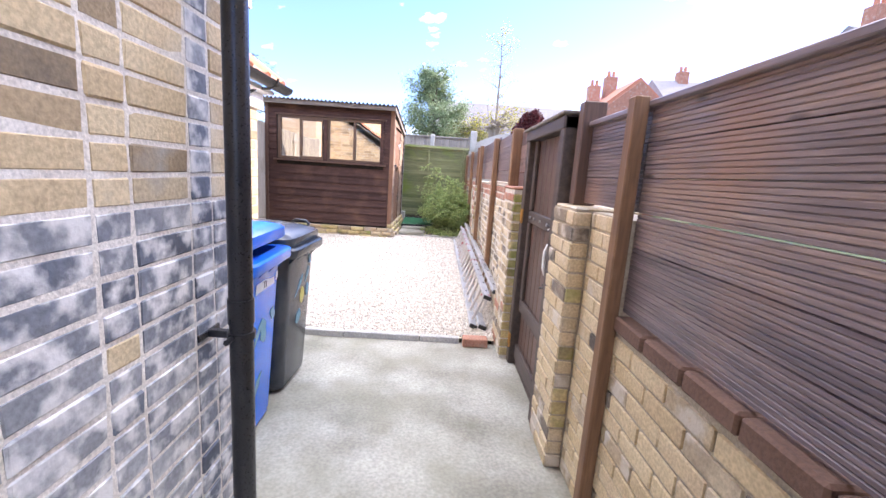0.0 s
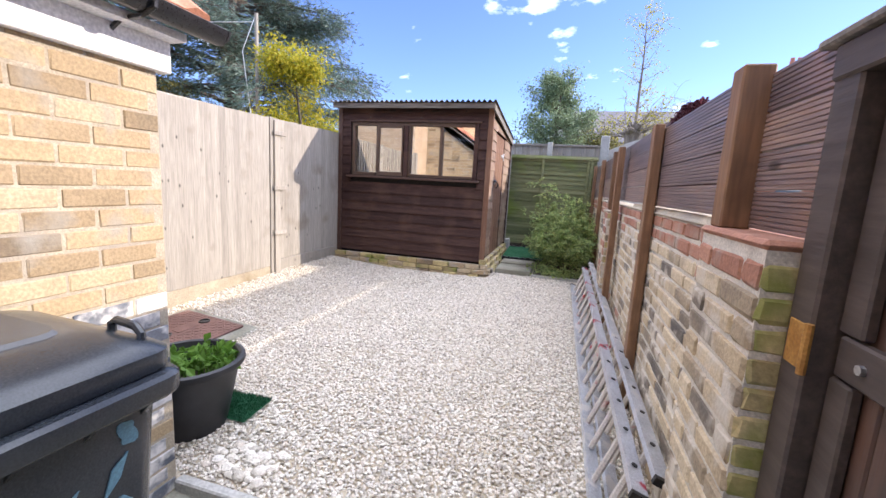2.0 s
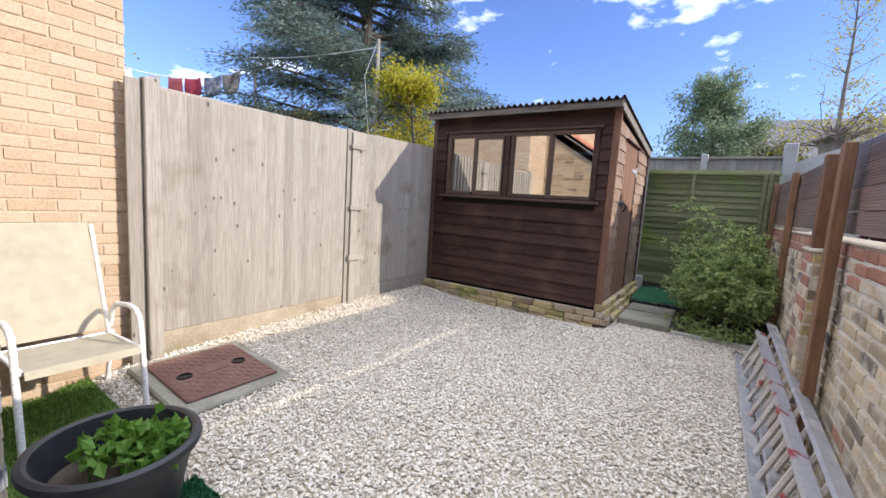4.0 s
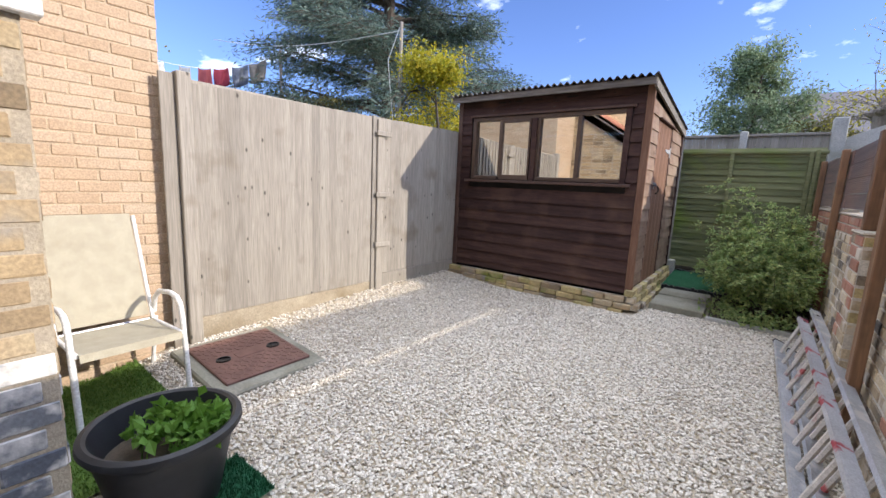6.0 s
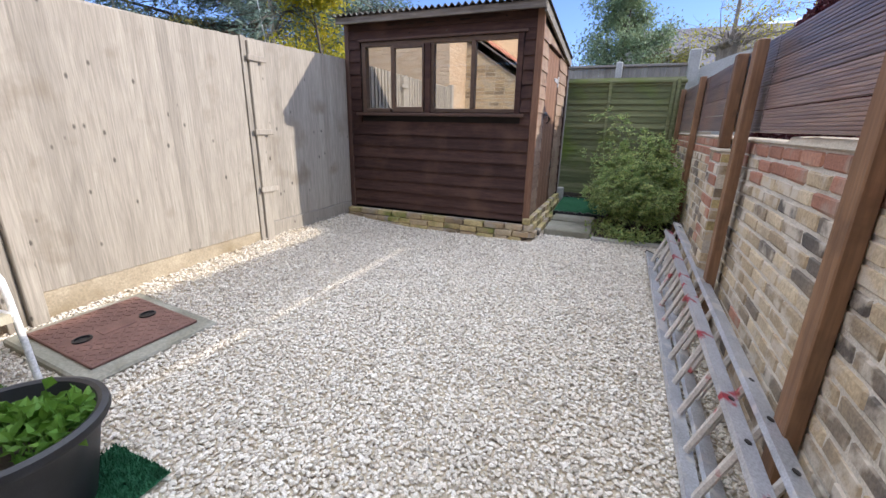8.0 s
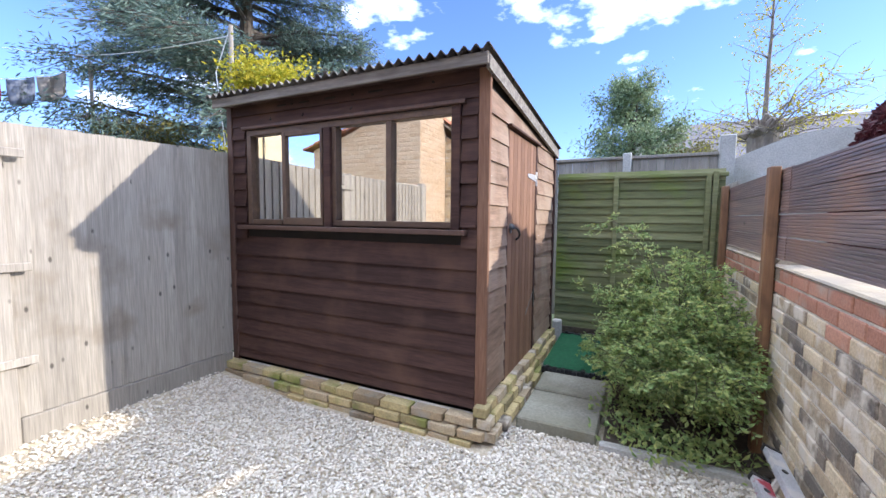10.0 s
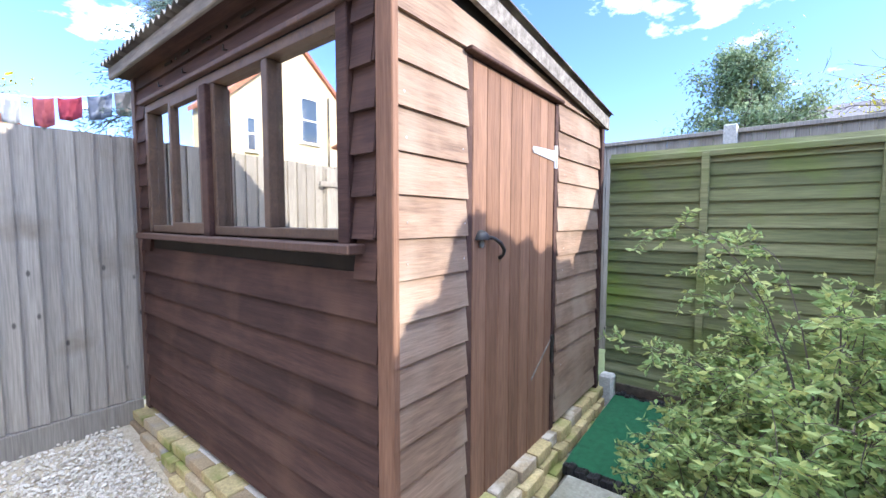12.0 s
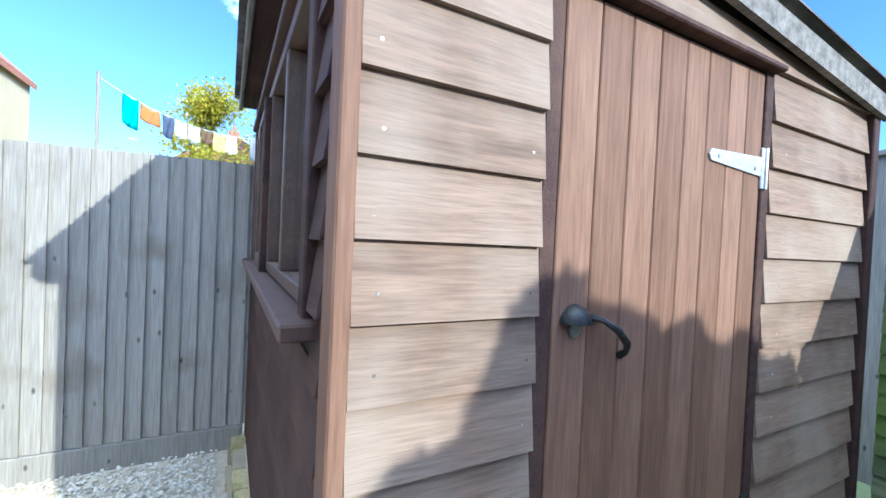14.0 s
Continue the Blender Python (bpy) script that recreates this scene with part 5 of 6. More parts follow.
def branch_path(r, start, direction, length, bends=5, wobble=0.25, lift=0.0):
    p, d = np.array(start, float), np.array(direction, float)
    d /= np.linalg.norm(d)
    out = [p.copy()]
    for _ in range(bends):
        d = d + r.normal(size=3) * wobble * 0.4 + np.array([0, 0, lift])
        d /= np.linalg.norm(d)
        p = p + d * length / bends
        out.append(p.copy())
    return out


def broad_tree(name, at, height, radius, low, leaf_mat, leaf, count, seed, label, limbs=16, bark=None):
    """A tree with a tapered trunk, limbs and leaves gathered in clumps along twigs."""
    r = np.random.RandomState(seed)
    tree = thing(name, at, label, "tree")
    wood = Shape()
    trunk = branch_path(r, at, (0, 0, 1), height * 0.85, 8, 0.12)
    wood.tube(trunk, [0.028 * height * (1 - 0.85 * i / 8) * 0.5 for i in range(9)], 8)
    pts = []
    for i in range(limbs):
        t = r.uniform(low / height, 0.98)
        k = min(int(t / 0.85 * 8), 7)
        s = trunk[k]
        a = r.uniform(0, 2 * np.pi)
        reach = radius * (1.0 - 0.75 * max(0, (t - low / height) / (1 - low / height)) ** 1.3) * r.uniform(0.7, 1.1)
        path = branch_path(r, s, (np.cos(a), np.sin(a), 0.55), reach, 5, 0.35)
        wood.tube(path, [0.007 * height * (1 - 0.8 * j / 5) * 0.5 for j in range(6)], 5)
        for j in range(2, 6):
            for _ in range(3):
                tw = branch_path(r, path[j], r.normal(size=3) + np.array([np.cos(a), np.sin(a), 0.3]), reach * 0.38, 3, 0.5)
                wood.tube(tw, [0.0025 * height * 0.5, 0.002 * height * 0.5, 0.0015 * height * 0.5, 0.001 * height * 0.5], 4, cap=False)
                pts += tw[1:]
    part("trunk", wood, bark or M_BARK, tree, "bark-covered trunk and limbs")
    pts = np.array(pts)
    c = pts[r.randint(0, len(pts), count)] + r.normal(size=(count, 3)) * radius * 0.085
    fast_part("crown", leaf_cloud(c, leaf, seed + 1), leaf_mat, tree, "leafy crown")
    return tree


def bare_tree(at, height, seed):
    """A pollard: a stout trunk with a knuckled head, arching bare shoots and one tall sparse leader."""
    r = np.random.RandomState(seed)
    tree = thing("bare_tree", at, "pollarded tree with bare arching shoots and few yellow leaves", "tree")
    wood, pts = Shape(), []
    head = np.array([at[0], at[1], at[2] + 3.2])
    wood.tube([(at[0] + 0.05 * math.sin(k * 1.7), at[1], at[2] + 3.2 * k / 7) for k in range(8)] + [tuple(head + np.array([0, 0, 0.18]))], [0.20, 0.19, 0.18, 0.175, 0.17, 0.18, 0.21, 0.25, 0.12], 10)
    for i in range(9):
        d = r.normal(size=3)
        d[2] = abs(d[2])
        d /= np.linalg.norm(d)
        wood.tube([tuple(head + d * 0.1), tuple(head + d * 0.27), tuple(head + d * 0.38)], [0.10, 0.09, 0.03], 7)
    for i in range(46):
        a = r.uniform(0, 2 * np.pi)
        rise = r.uniform(0.15, 1.1)
        path = branch_path(r, head + r.normal(size=3) * 0.12, (math.cos(a), math.sin(a), rise), r.uniform(0.6, 1.7), 6, 0.35, -0.10)
        wood.tube(path, [0.013 * (1 - 0.8 * j / 6) for j in range(7)], 5)
        for j in range(2, 7):
            for _ in range(2):
                tw = branch_path(r, path[j], r.normal(size=3) + np.array([math.cos(a), math.sin(a), 0.2]), r.uniform(0.15, 0.45), 3, 0.5)
                wood.tube(tw, [0.004, 0.0035, 0.003, 0.002], 4, cap=False)
                if i % 2:
                    pts += tw[1:]
    leader = branch_path(r, head, (-0.10, 0, 1), height - 3.2, 9, 0.10)
    wood.tube(leader, [0.05 - 0.0048 * j for j in range(10)], 7)
    for j in range(2, 10):
        for _ in range(5):
            a = r.uniform(0, 2 * np.pi)
            tw = branch_path(r, leader[j], (math.cos(a), math.sin(a), 0.7), r.uniform(0.3, 0.8), 5, 0.4, 0.02)
            wood.tube(tw, [0.008, 0.006, 0.005, 0.004, 0.003, 0.002], 4, cap=False)
            pts += tw[2:] * 3
    part("trunk", wood, M_PALEBARK, tree, "grey pollarded trunk and bare shoots")
    pts = np.array(pts)
    c = pts[r.randint(0, len(pts), 2800)] + r.normal(size=(2800, 3)) * 0.07
    fast_part("crown", leaf_cloud(c, 0.06, seed + 1), M_YELLOWLEAF, tree, "sparse yellow leaves")
    return tree


def cedar(at, height, radius, low, seed):
    """Tiered flat branches with short needle sprays, drooping at the tips."""
    r = np.random.RandomState(seed)
    tree = thing("cedar_tree", at, "large blue-green cedar with drooping tiered branches", "tree")
    wood = Shape()
    trunk = [(at[0], at[1], at[2] + height * i / 8) for i in range(9)]
    wood.tube(trunk, [0.38 * (1 - 0.9 * i / 8) + 0.02 for i in range(9)], 10)
    pts, dirs = [], []
    z = low
    while z < height:
        reach = radius * (1 - 0.8 * (z - low) / (height - low)) * r.uniform(0.75, 1.1)
        a = r.uniform(0, 2 * np.pi)
        path = branch_path(r, (at[0], at[1], at[2] + z), (np.cos(a), np.sin(a), 0.25), reach, 7, 0.16, -0.035)
        wood.tube(path, [0.09 * (1 - 0.85 * j / 7) for j in range(8)], 6)
        for j in range(2, 8):
            for side in (-1, 1):
                for _ in range(4):
                    b = a + side * r.uniform(0.5, 1.3)
                    tw = branch_path(r, path[j] + r.normal(size=3) * 0.1, (np.cos(b), np.sin(b), -0.12), reach * r.uniform(0.12, 0.30), 4, 0.25, -0.06)
                    wood.tube(tw, [0.018, 0.014, 0.010, 0.007, 0.004], 4, cap=False)
                    for q in range(1, 5):
                        for _ in range(8):
                            pts.append(tw[q] + r.normal(size=3) * np.array([0.16, 0.16, 0.09]))
                            dirs.append((np.cos(b), np.sin(b), -0.15))
        z += r.uniform(0.045, 0.085) * height / 9
    part("trunk", wood, M_BARK, tree, "dark trunk and boughs")
    fast_part("crown", leaf_cloud(np.array(pts), 0.17, seed + 1, 0.15, 0.22, np.array(dirs)), M_CEDAR, tree, "blue-green needle sprays")
    return tree


# ---- gravel ----
def gravel():
    """Angular stones, packed over the bed."""
    r = np.random.RandomState(3)
    ico = bmesh.new()
    bmesh.ops.create_icosphere(ico, subdivisions=1, radius=1.0)
    bv = np.array([v.co[:] for v in ico.verts])
    bf = np.array([[v.index for v in f.verts] for f in ico.faces])
    ico.free()
    pos = []
    cell = 0.0182
    for y in np.arange(3.60, 8.32, cell):
        for x in np.arange(LEFT_X - 0.02, 0.86, cell):
            px, py = x + r.uniform(-0.5, 0.5) * cell, y + r.uniform(-0.5, 0.5) * cell
            if -3.14 < px < -2.34 and 4.41 < py < 5.17:
                continue
            if py > 7.87 and px < -0.72 or px > 0.70 and 3.29 < py < 3.76 or px > 0.67 and 6.65 < py < 7.03:
                continue
            if py > 8.28 and px > -0.72:
                continue
            # Stones thin out by the fence; bare sandy bed imitates the sunlit strip.
            if r.uniform() < 0.45 * min(max((-2.75 - px) / 0.4, 0), 1) * (py > 5.1):
                continue
            pos.append((px, py))
    pos = np.array(pos)
    n = len(pos)
    size = r.uniform(0.0072, 0.0145, n)
    sc = np.stack([size * r.uniform(0.8, 1.35, n), size * r.uniform(0.7, 1.1, n), size * r.uniform(0.5, 0.85, n)], 1)
    ang = r.uniform(0, np.pi * 2, n)
    tilt = r.uniform(-0.5, 0.5, n)
    shapes = bv[None] * (1 + r.uniform(-0.28, 0.22, (n, len(bv), 1)))
    v = shapes * sc[:, None, :]
    c, s_, ct, st = np.cos(ang)[:, None], np.sin(ang)[:, None], np.cos(tilt)[:, None], np.sin(tilt)[:, None]
    x1, z1 = v[..., 0] * ct - v[..., 2] * st, v[..., 0] * st + v[..., 2] * ct
    x2, y2 = x1 * c - v[..., 1] * s_, x1 * s_ + v[..., 1] * c
    h = np.array([gravel_height(a, b) for a, b in pos]) + r.uniform(-0.006, 0.008, n)
    out = np.stack([x2 + pos[:, 0:1], y2 + pos[:, 1:2], z1 + h[:, None]], 2).reshape(-1, 3)
    f = (bf[None] + (np.arange(n) * len(bv))[:, None, None]).reshape(-1, 3)
    me = bpy.data.meshes.new("gravel")
    me.from_pydata(out.tolist(), [], f.tolist())
    me.materials.append(M_STONE)
    tagged(new("gravel", me), "pale cream and grey angular gravel stones", "gravel", kind="stuff")


gravel()
for i in range(46):
    s = Shape()
    bmx = bmesh.new()
    bmesh.ops.create_icosphere(bmx, subdivisions=2, radius=1.0)
    rr = rng.uniform(0.014, 0.034)
    q = Vector((rng.uniform(-1.40, -1.02), rng.uniform(3.60, 3.86), 0.055))
    s.add([(q.x + v.co.x * rr * 1.2 + rng.uniform(-1, 1) * rr * 0.12, q.y + v.co.y * rr + rng.uniform(-1, 1) * rr * 0.12, q.z + v.co.z * rr * 0.7 + rng.uniform(-1, 1) * rr * 0.1) for v in bmx.verts], [[v.index for v in f.verts] for f in bmx.faces])
    bmx.free()
    solid("pebble", s, M_STONE, "large pale stone at the edge of the gravel", "stone", group="larger stones")


# ---- bins ----
def wheelie_bin(mat, label, lid_angle, decals=()):
    """A two-wheeled bin facing +x: 0.58 wide (y), 0.72 deep (x), 1.06 high, origin at the floor under its middle."""
    b = thing("wheelie_bin", (0, 0, 0), label, "bin", "bins beside the path")

    def ring(x0, x1, w, z, r=0.06):
        out = []
        for cx, cy, a0 in ((x1 - r, w - r, 0), (x0 + r, w - r, 90), (x0 + r, -w + r, 180), (x1 - r, -w + r, 270)):
            out += [(cx + r * math.cos(radians(a0 + t)), cy + r * math.sin(radians(a0 + t)), z) for t in (0, 30, 60, 90)]
        return out

    def loft(rings, close=True):
        s = Shape()
        n = len(rings[0])
        for q in rings:
            s.v += q
        for i in range(len(rings) - 1):
            s.f += [(i * n + j, i * n + (j + 1) % n, (i + 1) * n + (j + 1) % n, (i + 1) * n + j) for j in range(n)]
        if close:
            s.f += [tuple(range(n))[::-1], tuple((len(rings) - 1) * n + j for j in range(n))]
        return s
    body = loft([ring(-0.20, 0.235, 0.215, 0.03), ring(-0.21, 0.24, 0.22, 0.06), ring(-0.27, 0.285, 0.255, 0.80), ring(-0.29, 0.295, 0.262, 0.90), ring(-0.27, 0.275, 0.24, 0.905), ring(-0.20, 0.2, 0.18, 0.20)])
    body_ob = part("body", body, mat, b, smooth=True)
    part("rim", loft([ring(-0.30, 0.345, 0.285, 0.885), ring(-0.30, 0.352, 0.29, 0.895), ring(-0.30, 0.352, 0.29, 0.935), ring(-0.29, 0.343, 0.282, 0.945), ring(-0.27, 0.28, 0.245, 0.945), ring(-0.27, 0.28, 0.245, 0.885)]), mat, b, smooth=True)
    for y in (-0.2, -0.07, 0.07, 0.2):
        part("rib", Shape().prism([(0.30, 0.885), (0.345, 0.885), (0.30, 0.84)], 1, y - 0.006, y + 0.006, pose(0, 0, 0)) if False else Shape().add(
            [(0.285, y - 0.006, 0.885), (0.335, y - 0.006, 0.885), (0.285, y - 0.006, 0.835), (0.285, y + 0.006, 0.885), (0.335, y + 0.006, 0.885), (0.285, y + 0.006, 0.835)],
            [(0, 1, 2), (5, 4, 3), (0, 3, 4, 1), (1, 4, 5, 2), (2, 5, 3, 0)]), mat, body_ob)
    hinge = Matrix.Translation((-0.31, 0, 0.965)) @ pose(0, 0, 0, 0, -lid_angle, 0) @ Matrix.Translation((0.31, 0, -0.965))
    lid = loft([ring(-0.31, 0.315, 0.275, 0.945), ring(-0.315, 0.322, 0.282, 0.955), ring(-0.315, 0.322, 0.282, 0.998), ring(-0.30, 0.30, 0.262, 1.014, 0.07), ring(-0.27, 0.24, 0.215, 1.034, 0.08), ring(-0.24, 0.16, 0.17, 1.046, 0.08)])
    lid.v = [tuple(hinge @ Vector(p)) for p in lid.v]
    lid_ob = part("lid", lid, mat, b, smooth=True)
    panel = loft([ring(-0.20, 0.13, 0.145, 1.044, 0.05), ring(-0.19, 0.12, 0.135, 1.056, 0.05)])
    panel.v = [tuple(hinge @ Vector(p)) for p in panel.v]
    part("lid_panel", panel, mat, lid_ob, smooth=True)
    for y in (-0.235, 0.235) if lid_angle == 0 else ():
        loop = Shape().tube([(0.14, y, 1.0), (0.14, y, 1.045), (0.16, y, 1.056), (0.23, y, 1.05), (0.25, y, 1.035), (0.25, y, 0.99)], 0.011, 8, hinge)
        part("lid_handle", loop, mat, lid_ob, smooth=True)
    part("handle", Shape().tube([(-0.29, -0.22, 0.93), (-0.37, -0.22, 0.945), (-0.37, 0.22, 0.945), (-0.29, 0.22, 0.93)], 0.017, 10), mat, b, "rear grab handle", smooth=True)
    axle = part("axle", Shape().tube([(-0.23, -0.27, 0.10), (-0.23, 0.27, 0.10)], 0.012, 8), M_STEEL, b, "steel axle")
    for y in (-0.27, 0.27):
        wheel = part("wheel", Shape().tube([(-0.23, y - 0.025, 0.10), (-0.23, y + 0.025, 0.10)], 0.10, 20), M_BLACK, b, "black rubber wheel", smooth=True)
        part("hub", Shape().tube([(-0.23, y - 0.028, 0.10), (-0.23, y + 0.028, 0.10)], 0.045, 14), M_GREY, wheel)
    return b, body_ob


def front_x(z):
    """The bin's front face at a height."""
    return 0.24 + (0.285 - 0.24) * (z - 0.06) / 0.74


def decal(parent, outline, mat, label, lift=0.004):
    """A flat sticker on the bin's front: outline of (y, z)."""
    s = Shape()
    n = len(outline)
    s.v = [(front_x(z) + lift, y, z) for y, z in outline] + [(front_x(z) + lift - 0.003, y, z) for y, z in outline]
    s.f = [tuple(range(n))] + [(i, (i + 1) % n, n + (i + 1) % n, n + i) for i in range(n)]
    part("sticker", s, mat, parent, label)


def butterfly(cy, cz, size, turn):
    out = []
    for k in range(28):
        t = 2 * math.pi * k / 28
        rad = size * (0.45 + 0.55 * abs(math.sin(t * 1.0 + 0.3)) ** 0.7 * (1 + 0.25 * math.cos(4 * t)))
        out.append((cy + rad * math.cos(t + turn), cz + rad * 1.2 * math.sin(t + turn)))
    return out


M_STICK = flat("pale_blue_sticker", (0.16, 0.33, 0.42))
M_STICK_Y = flat("yellow_sticker", (0.62, 0.55, 0.16))
M_LABEL = flat("white_label", (0.75, 0.76, 0.78))
M_INK = flat("black_ink", (0.02, 0.02, 0.02))
bin_blue, blue_body = wheelie_bin(M_BLUE, "blue wheelie bin with its lid slightly raised and a number label", 5)
decal(blue_body, [(-0.10, 0.765), (0.145, 0.765), (0.145, 0.80), (0.10, 0.802), (0.02, 0.815), (-0.10, 0.812)], M_LABEL, "white house number label")
decal(blue_body, [(0.175, 0.775), (0.20, 0.785), (0.195, 0.82), (0.178, 0.815)], M_LABEL, "torn white label")
num = bpy.data.curves.new("number", "FONT")
num.body, num.size, num.extrude, num.align_x, num.align_y = "73", 0.045, 0.0008, "CENTER", "CENTER"
num.materials.append(M_INK)
num_ob = new("number", num)
num_ob.parent = blue_body
num_ob.matrix_basis = Matrix.Translation((front_x(0.79) + 0.006, 0.01, 0.790)) @ pose(0, 0, 0, 90, 0, 90)
decal(blue_body, butterfly(0.02, 0.55, 0.055, 0.5), M_STICK, "pale butterfly sticker")
decal(blue_body, [(-0.09, 0.50), (-0.02, 0.56), (0.0, 0.62), (-0.03, 0.60), (-0.08, 0.55)], M_STICK, "pale leaf sticker")
decal(blue_body, butterfly(0.15, 0.60, 0.035, 1.2), M_STICK, "pale butterfly sticker")
decal(blue_body, [(-0.08, 0.20), (-0.01, 0.27), (0.02, 0.33), (-0.04, 0.30)], M_STICK, "pale leaf sticker")
place(bin_blue, pose(-1.075, 2.14, 0.0, 0, 0, 2) @ Matrix.Diagonal((1, 1, 1.075, 1)))
bin_grey, grey_body = wheelie_bin(M_GREY, "dark grey wheelie bin with a closed lid and flower stickers", 0)
decal(grey_body, [(-0.08, 0.60), (0.02, 0.67), (0.05, 0.73), (0.0, 0.70), (-0.04, 0.64)], M_STICK, "pale leaf sticker")
decal(grey_body, [(0.10, 0.66), (0.14, 0.70), (0.16, 0.76), (0.12, 0.73)], M_STICK, "pale leaf sticker")
decal(grey_body, [(0.05 + 0.035 * math.cos(t), 0.585 + 0.055 * math.sin(t)) for t in [2 * math.pi * k / 18 for k in range(18)]], M_STICK_Y, "yellow petal sticker")
decal(grey_body, butterfly(0.145, 0.60, 0.035, 0.2), M_STICK, "pale butterfly sticker")
decal(grey_body, butterfly(0.16, 0.81, 0.03, 0.8), M_STICK, "pale butterfly sticker")
decal(grey_body, [(-0.04, 0.42), (0.0, 0.40), (0.05, 0.45), (0.02, 0.50), (-0.03, 0.47)], M_STICK, "pale leaf sticker")
place(bin_grey, pose(-1.075, 2.745, 0.0, 0, 0, -2) @ Matrix.Diagonal((1, 1, 1.04, 1)))

# ---- ladder ----
ladder = thing("ladder", (0.6, 5.8, 0.1), "paint-splashed aluminium double ladder lying against the brick wall", "ladder")
LAD0, LAD1 = 3.80, 7.95


def gz(y):
    return gravel_height(0.5, y)


LEAN = Vector((math.cos(radians(70)), 0, math.sin(radians(70))))
DEEP = Vector((math.sin(radians(70)), 0, -math.cos(radians(70))))


def lad(y, along, deep):
    """A point of the ladder: metres up its width and through its depth, at a place along it."""
    p = Vector((0.502 - 0.008 * (y - 3.8), y, gz(y) + 0.012)) + LEAN * along + DEEP * deep
    return tuple(p)


def stile(along, deep, y0, y1, mat, label=""):
    t, w = 0.026, 0.066
    v = [lad(y, along + a, deep + d) for y in (y0, y1) for a, d in ((0, 0), (0, w), (t, w), (t, 0))]
    box = [(0, 1, 2, 3), (7, 6, 5, 4), (0, 4, 5, 1), (1, 5, 6, 2), (2, 6, 7, 3), (3, 7, 4, 0)]
    part("stile", Shape().add(v, box), mat, ladder, label)
    for a, b in ((y0 - 0.02, y0), (y1, y1 + 0.02)):
        v = [lad(y, along + p, deep + d) for y in (a, b) for p, d in ((-0.004, -0.004), (-0.004, w + 0.004), (t + 0.004, w + 0.004), (t + 0.004, -0.004))]
        part("end_cap", Shape().add(v, box), M_IRON, ladder, "dark plastic end cap")


stile(0.0, -0.035, LAD0 - 0.02, LAD1, M_ALU)
stile(0.035, 0.040, LAD0 - 0.05, LAD1 - 0.22, M_ALU)
stile(0.315, -0.035, LAD0 - 0.04, LAD1 - 0.20, M_SPLASH, "red-splashed aluminium stile")
stile(0.375, 0.040, LAD0 + 0.03, LAD1 + 0.02, M_ALU)
y = LAD0 + 0.12
i = 0
while y < LAD1 - 0.25:
    for along, deep, dy, mat in ((0.0, 0.0, 0.0, M_RUNG), (0.06, 0.072, 0.12, M_RUNG)):
        yy = y + dy
        v = [lad(yy + o * 0.5, along + a, deep + d) for a in (0.02, 0.325) for o, d in ((-0.036, 0), (-0.018, 0.013), (0.018, 0.013), (0.036, 0), (0.018, -0.013), (-0.018, -0.013))]
        f = [(k, (k + 1) % 6, 6 + (k + 1) % 6, 6 + k) for k in range(6)] + [tuple(range(6))[::-1], tuple(range(6, 12))]
        part("rung", Shape().add(v, f), mat, ladder)
        top = 0.341 if deep == 0 else 0.401
        c = Vector(lad(yy, top, deep))
        part("stud", Shape().tube([c, c + LEAN * 0.004], 0.013, 8), M_IRON, ladder, "dark rivet")
    y += 0.25
    i += 1
for y0, y1, mat in ((6.35, 6.50, M_LABEL), (6.12, 6.28, M_IRON)):
    v = [lad(yy, a, d) for yy in (y0, y1) for a, d in ((0.400, 0.052), (0.400, 0.095), (0.4045, 0.095), (0.4045, 0.052))]
    part("label", Shape().add(v, [(0, 1, 2, 3), (7, 6, 5, 4), (0, 4, 5, 1), (1, 5, 6, 2), (2, 6, 7, 3), (3, 7, 4, 0)]), mat, ladder, "worn warning label")

# ---- manhole ----
MX, MY = -2.75, 4.79
mhz = gravel_height(MX, MY)
mh = thing("manhole_cover", (0, 0, 0), "square brown cast cover with two finger holes in a concrete frame", "manhole")
part("frame", Shape().box((-0.40, -0.395, -0.15), (0.42, 0.395, 0.016), 0.012), M_CONCRETE, mh, "rough concrete surround")
plate = part("plate", Shape().box((-0.325, -0.315, 0.016), (0.315, 0.315, 0.036), 0.005), M_COVER, mh, "brown tread plate")
tread = Shape()
for i in range(15):
    for j in range(15):
        cx, cy = -0.296 + 0.0415 * i, -0.288 + 0.041 * j
        if abs(cx) < 0.06 and abs(cy) < 0.12 or any(abs(cx) < 0.07 and abs(cy - yy) < 0.07 for yy in (-0.19, 0.19)):
            continue
        a = 45 if (i + j) % 2 else -45
        tread.box((-0.017, -0.005, 0), (0.017, 0.005, 0.004), 0.002, Matrix.Translation((cx, cy, 0.036)) @ pose(0, 0, 0, 0, 0, a))
tagged(part("treads", tread, M_COVER, plate), kind="stuff")
part("badge", Shape().box((-0.04, -0.10, 0.036), (0.04, 0.10, 0.041), 0.002), M_COVER, plate, "raised plain panel")
for yy in (-0.19, 0.19):
    part("finger_hole", Shape().lathe([(0.052, 0.036), (0.052, 0.046), (0.042, 0.046), (0.042, 0.037), (0.0, 0.037)], 20, Matrix.Translation((0, yy, 0)) @ Matrix.Diagonal((0.75, 1, 1, 1))), M_BLACK, plate, "dark oval finger hole")
place(mh, pose(MX, MY, mhz + 0.004, 0, 5.0, 0))

# ---- planter ----
pot = thing("plant_pot", (-1.72, 3.90, 0.06), "large round black plastic planter with a wide rim", "planter")
PM = Matrix.Translation((-1.72, 3.90, 0.06))
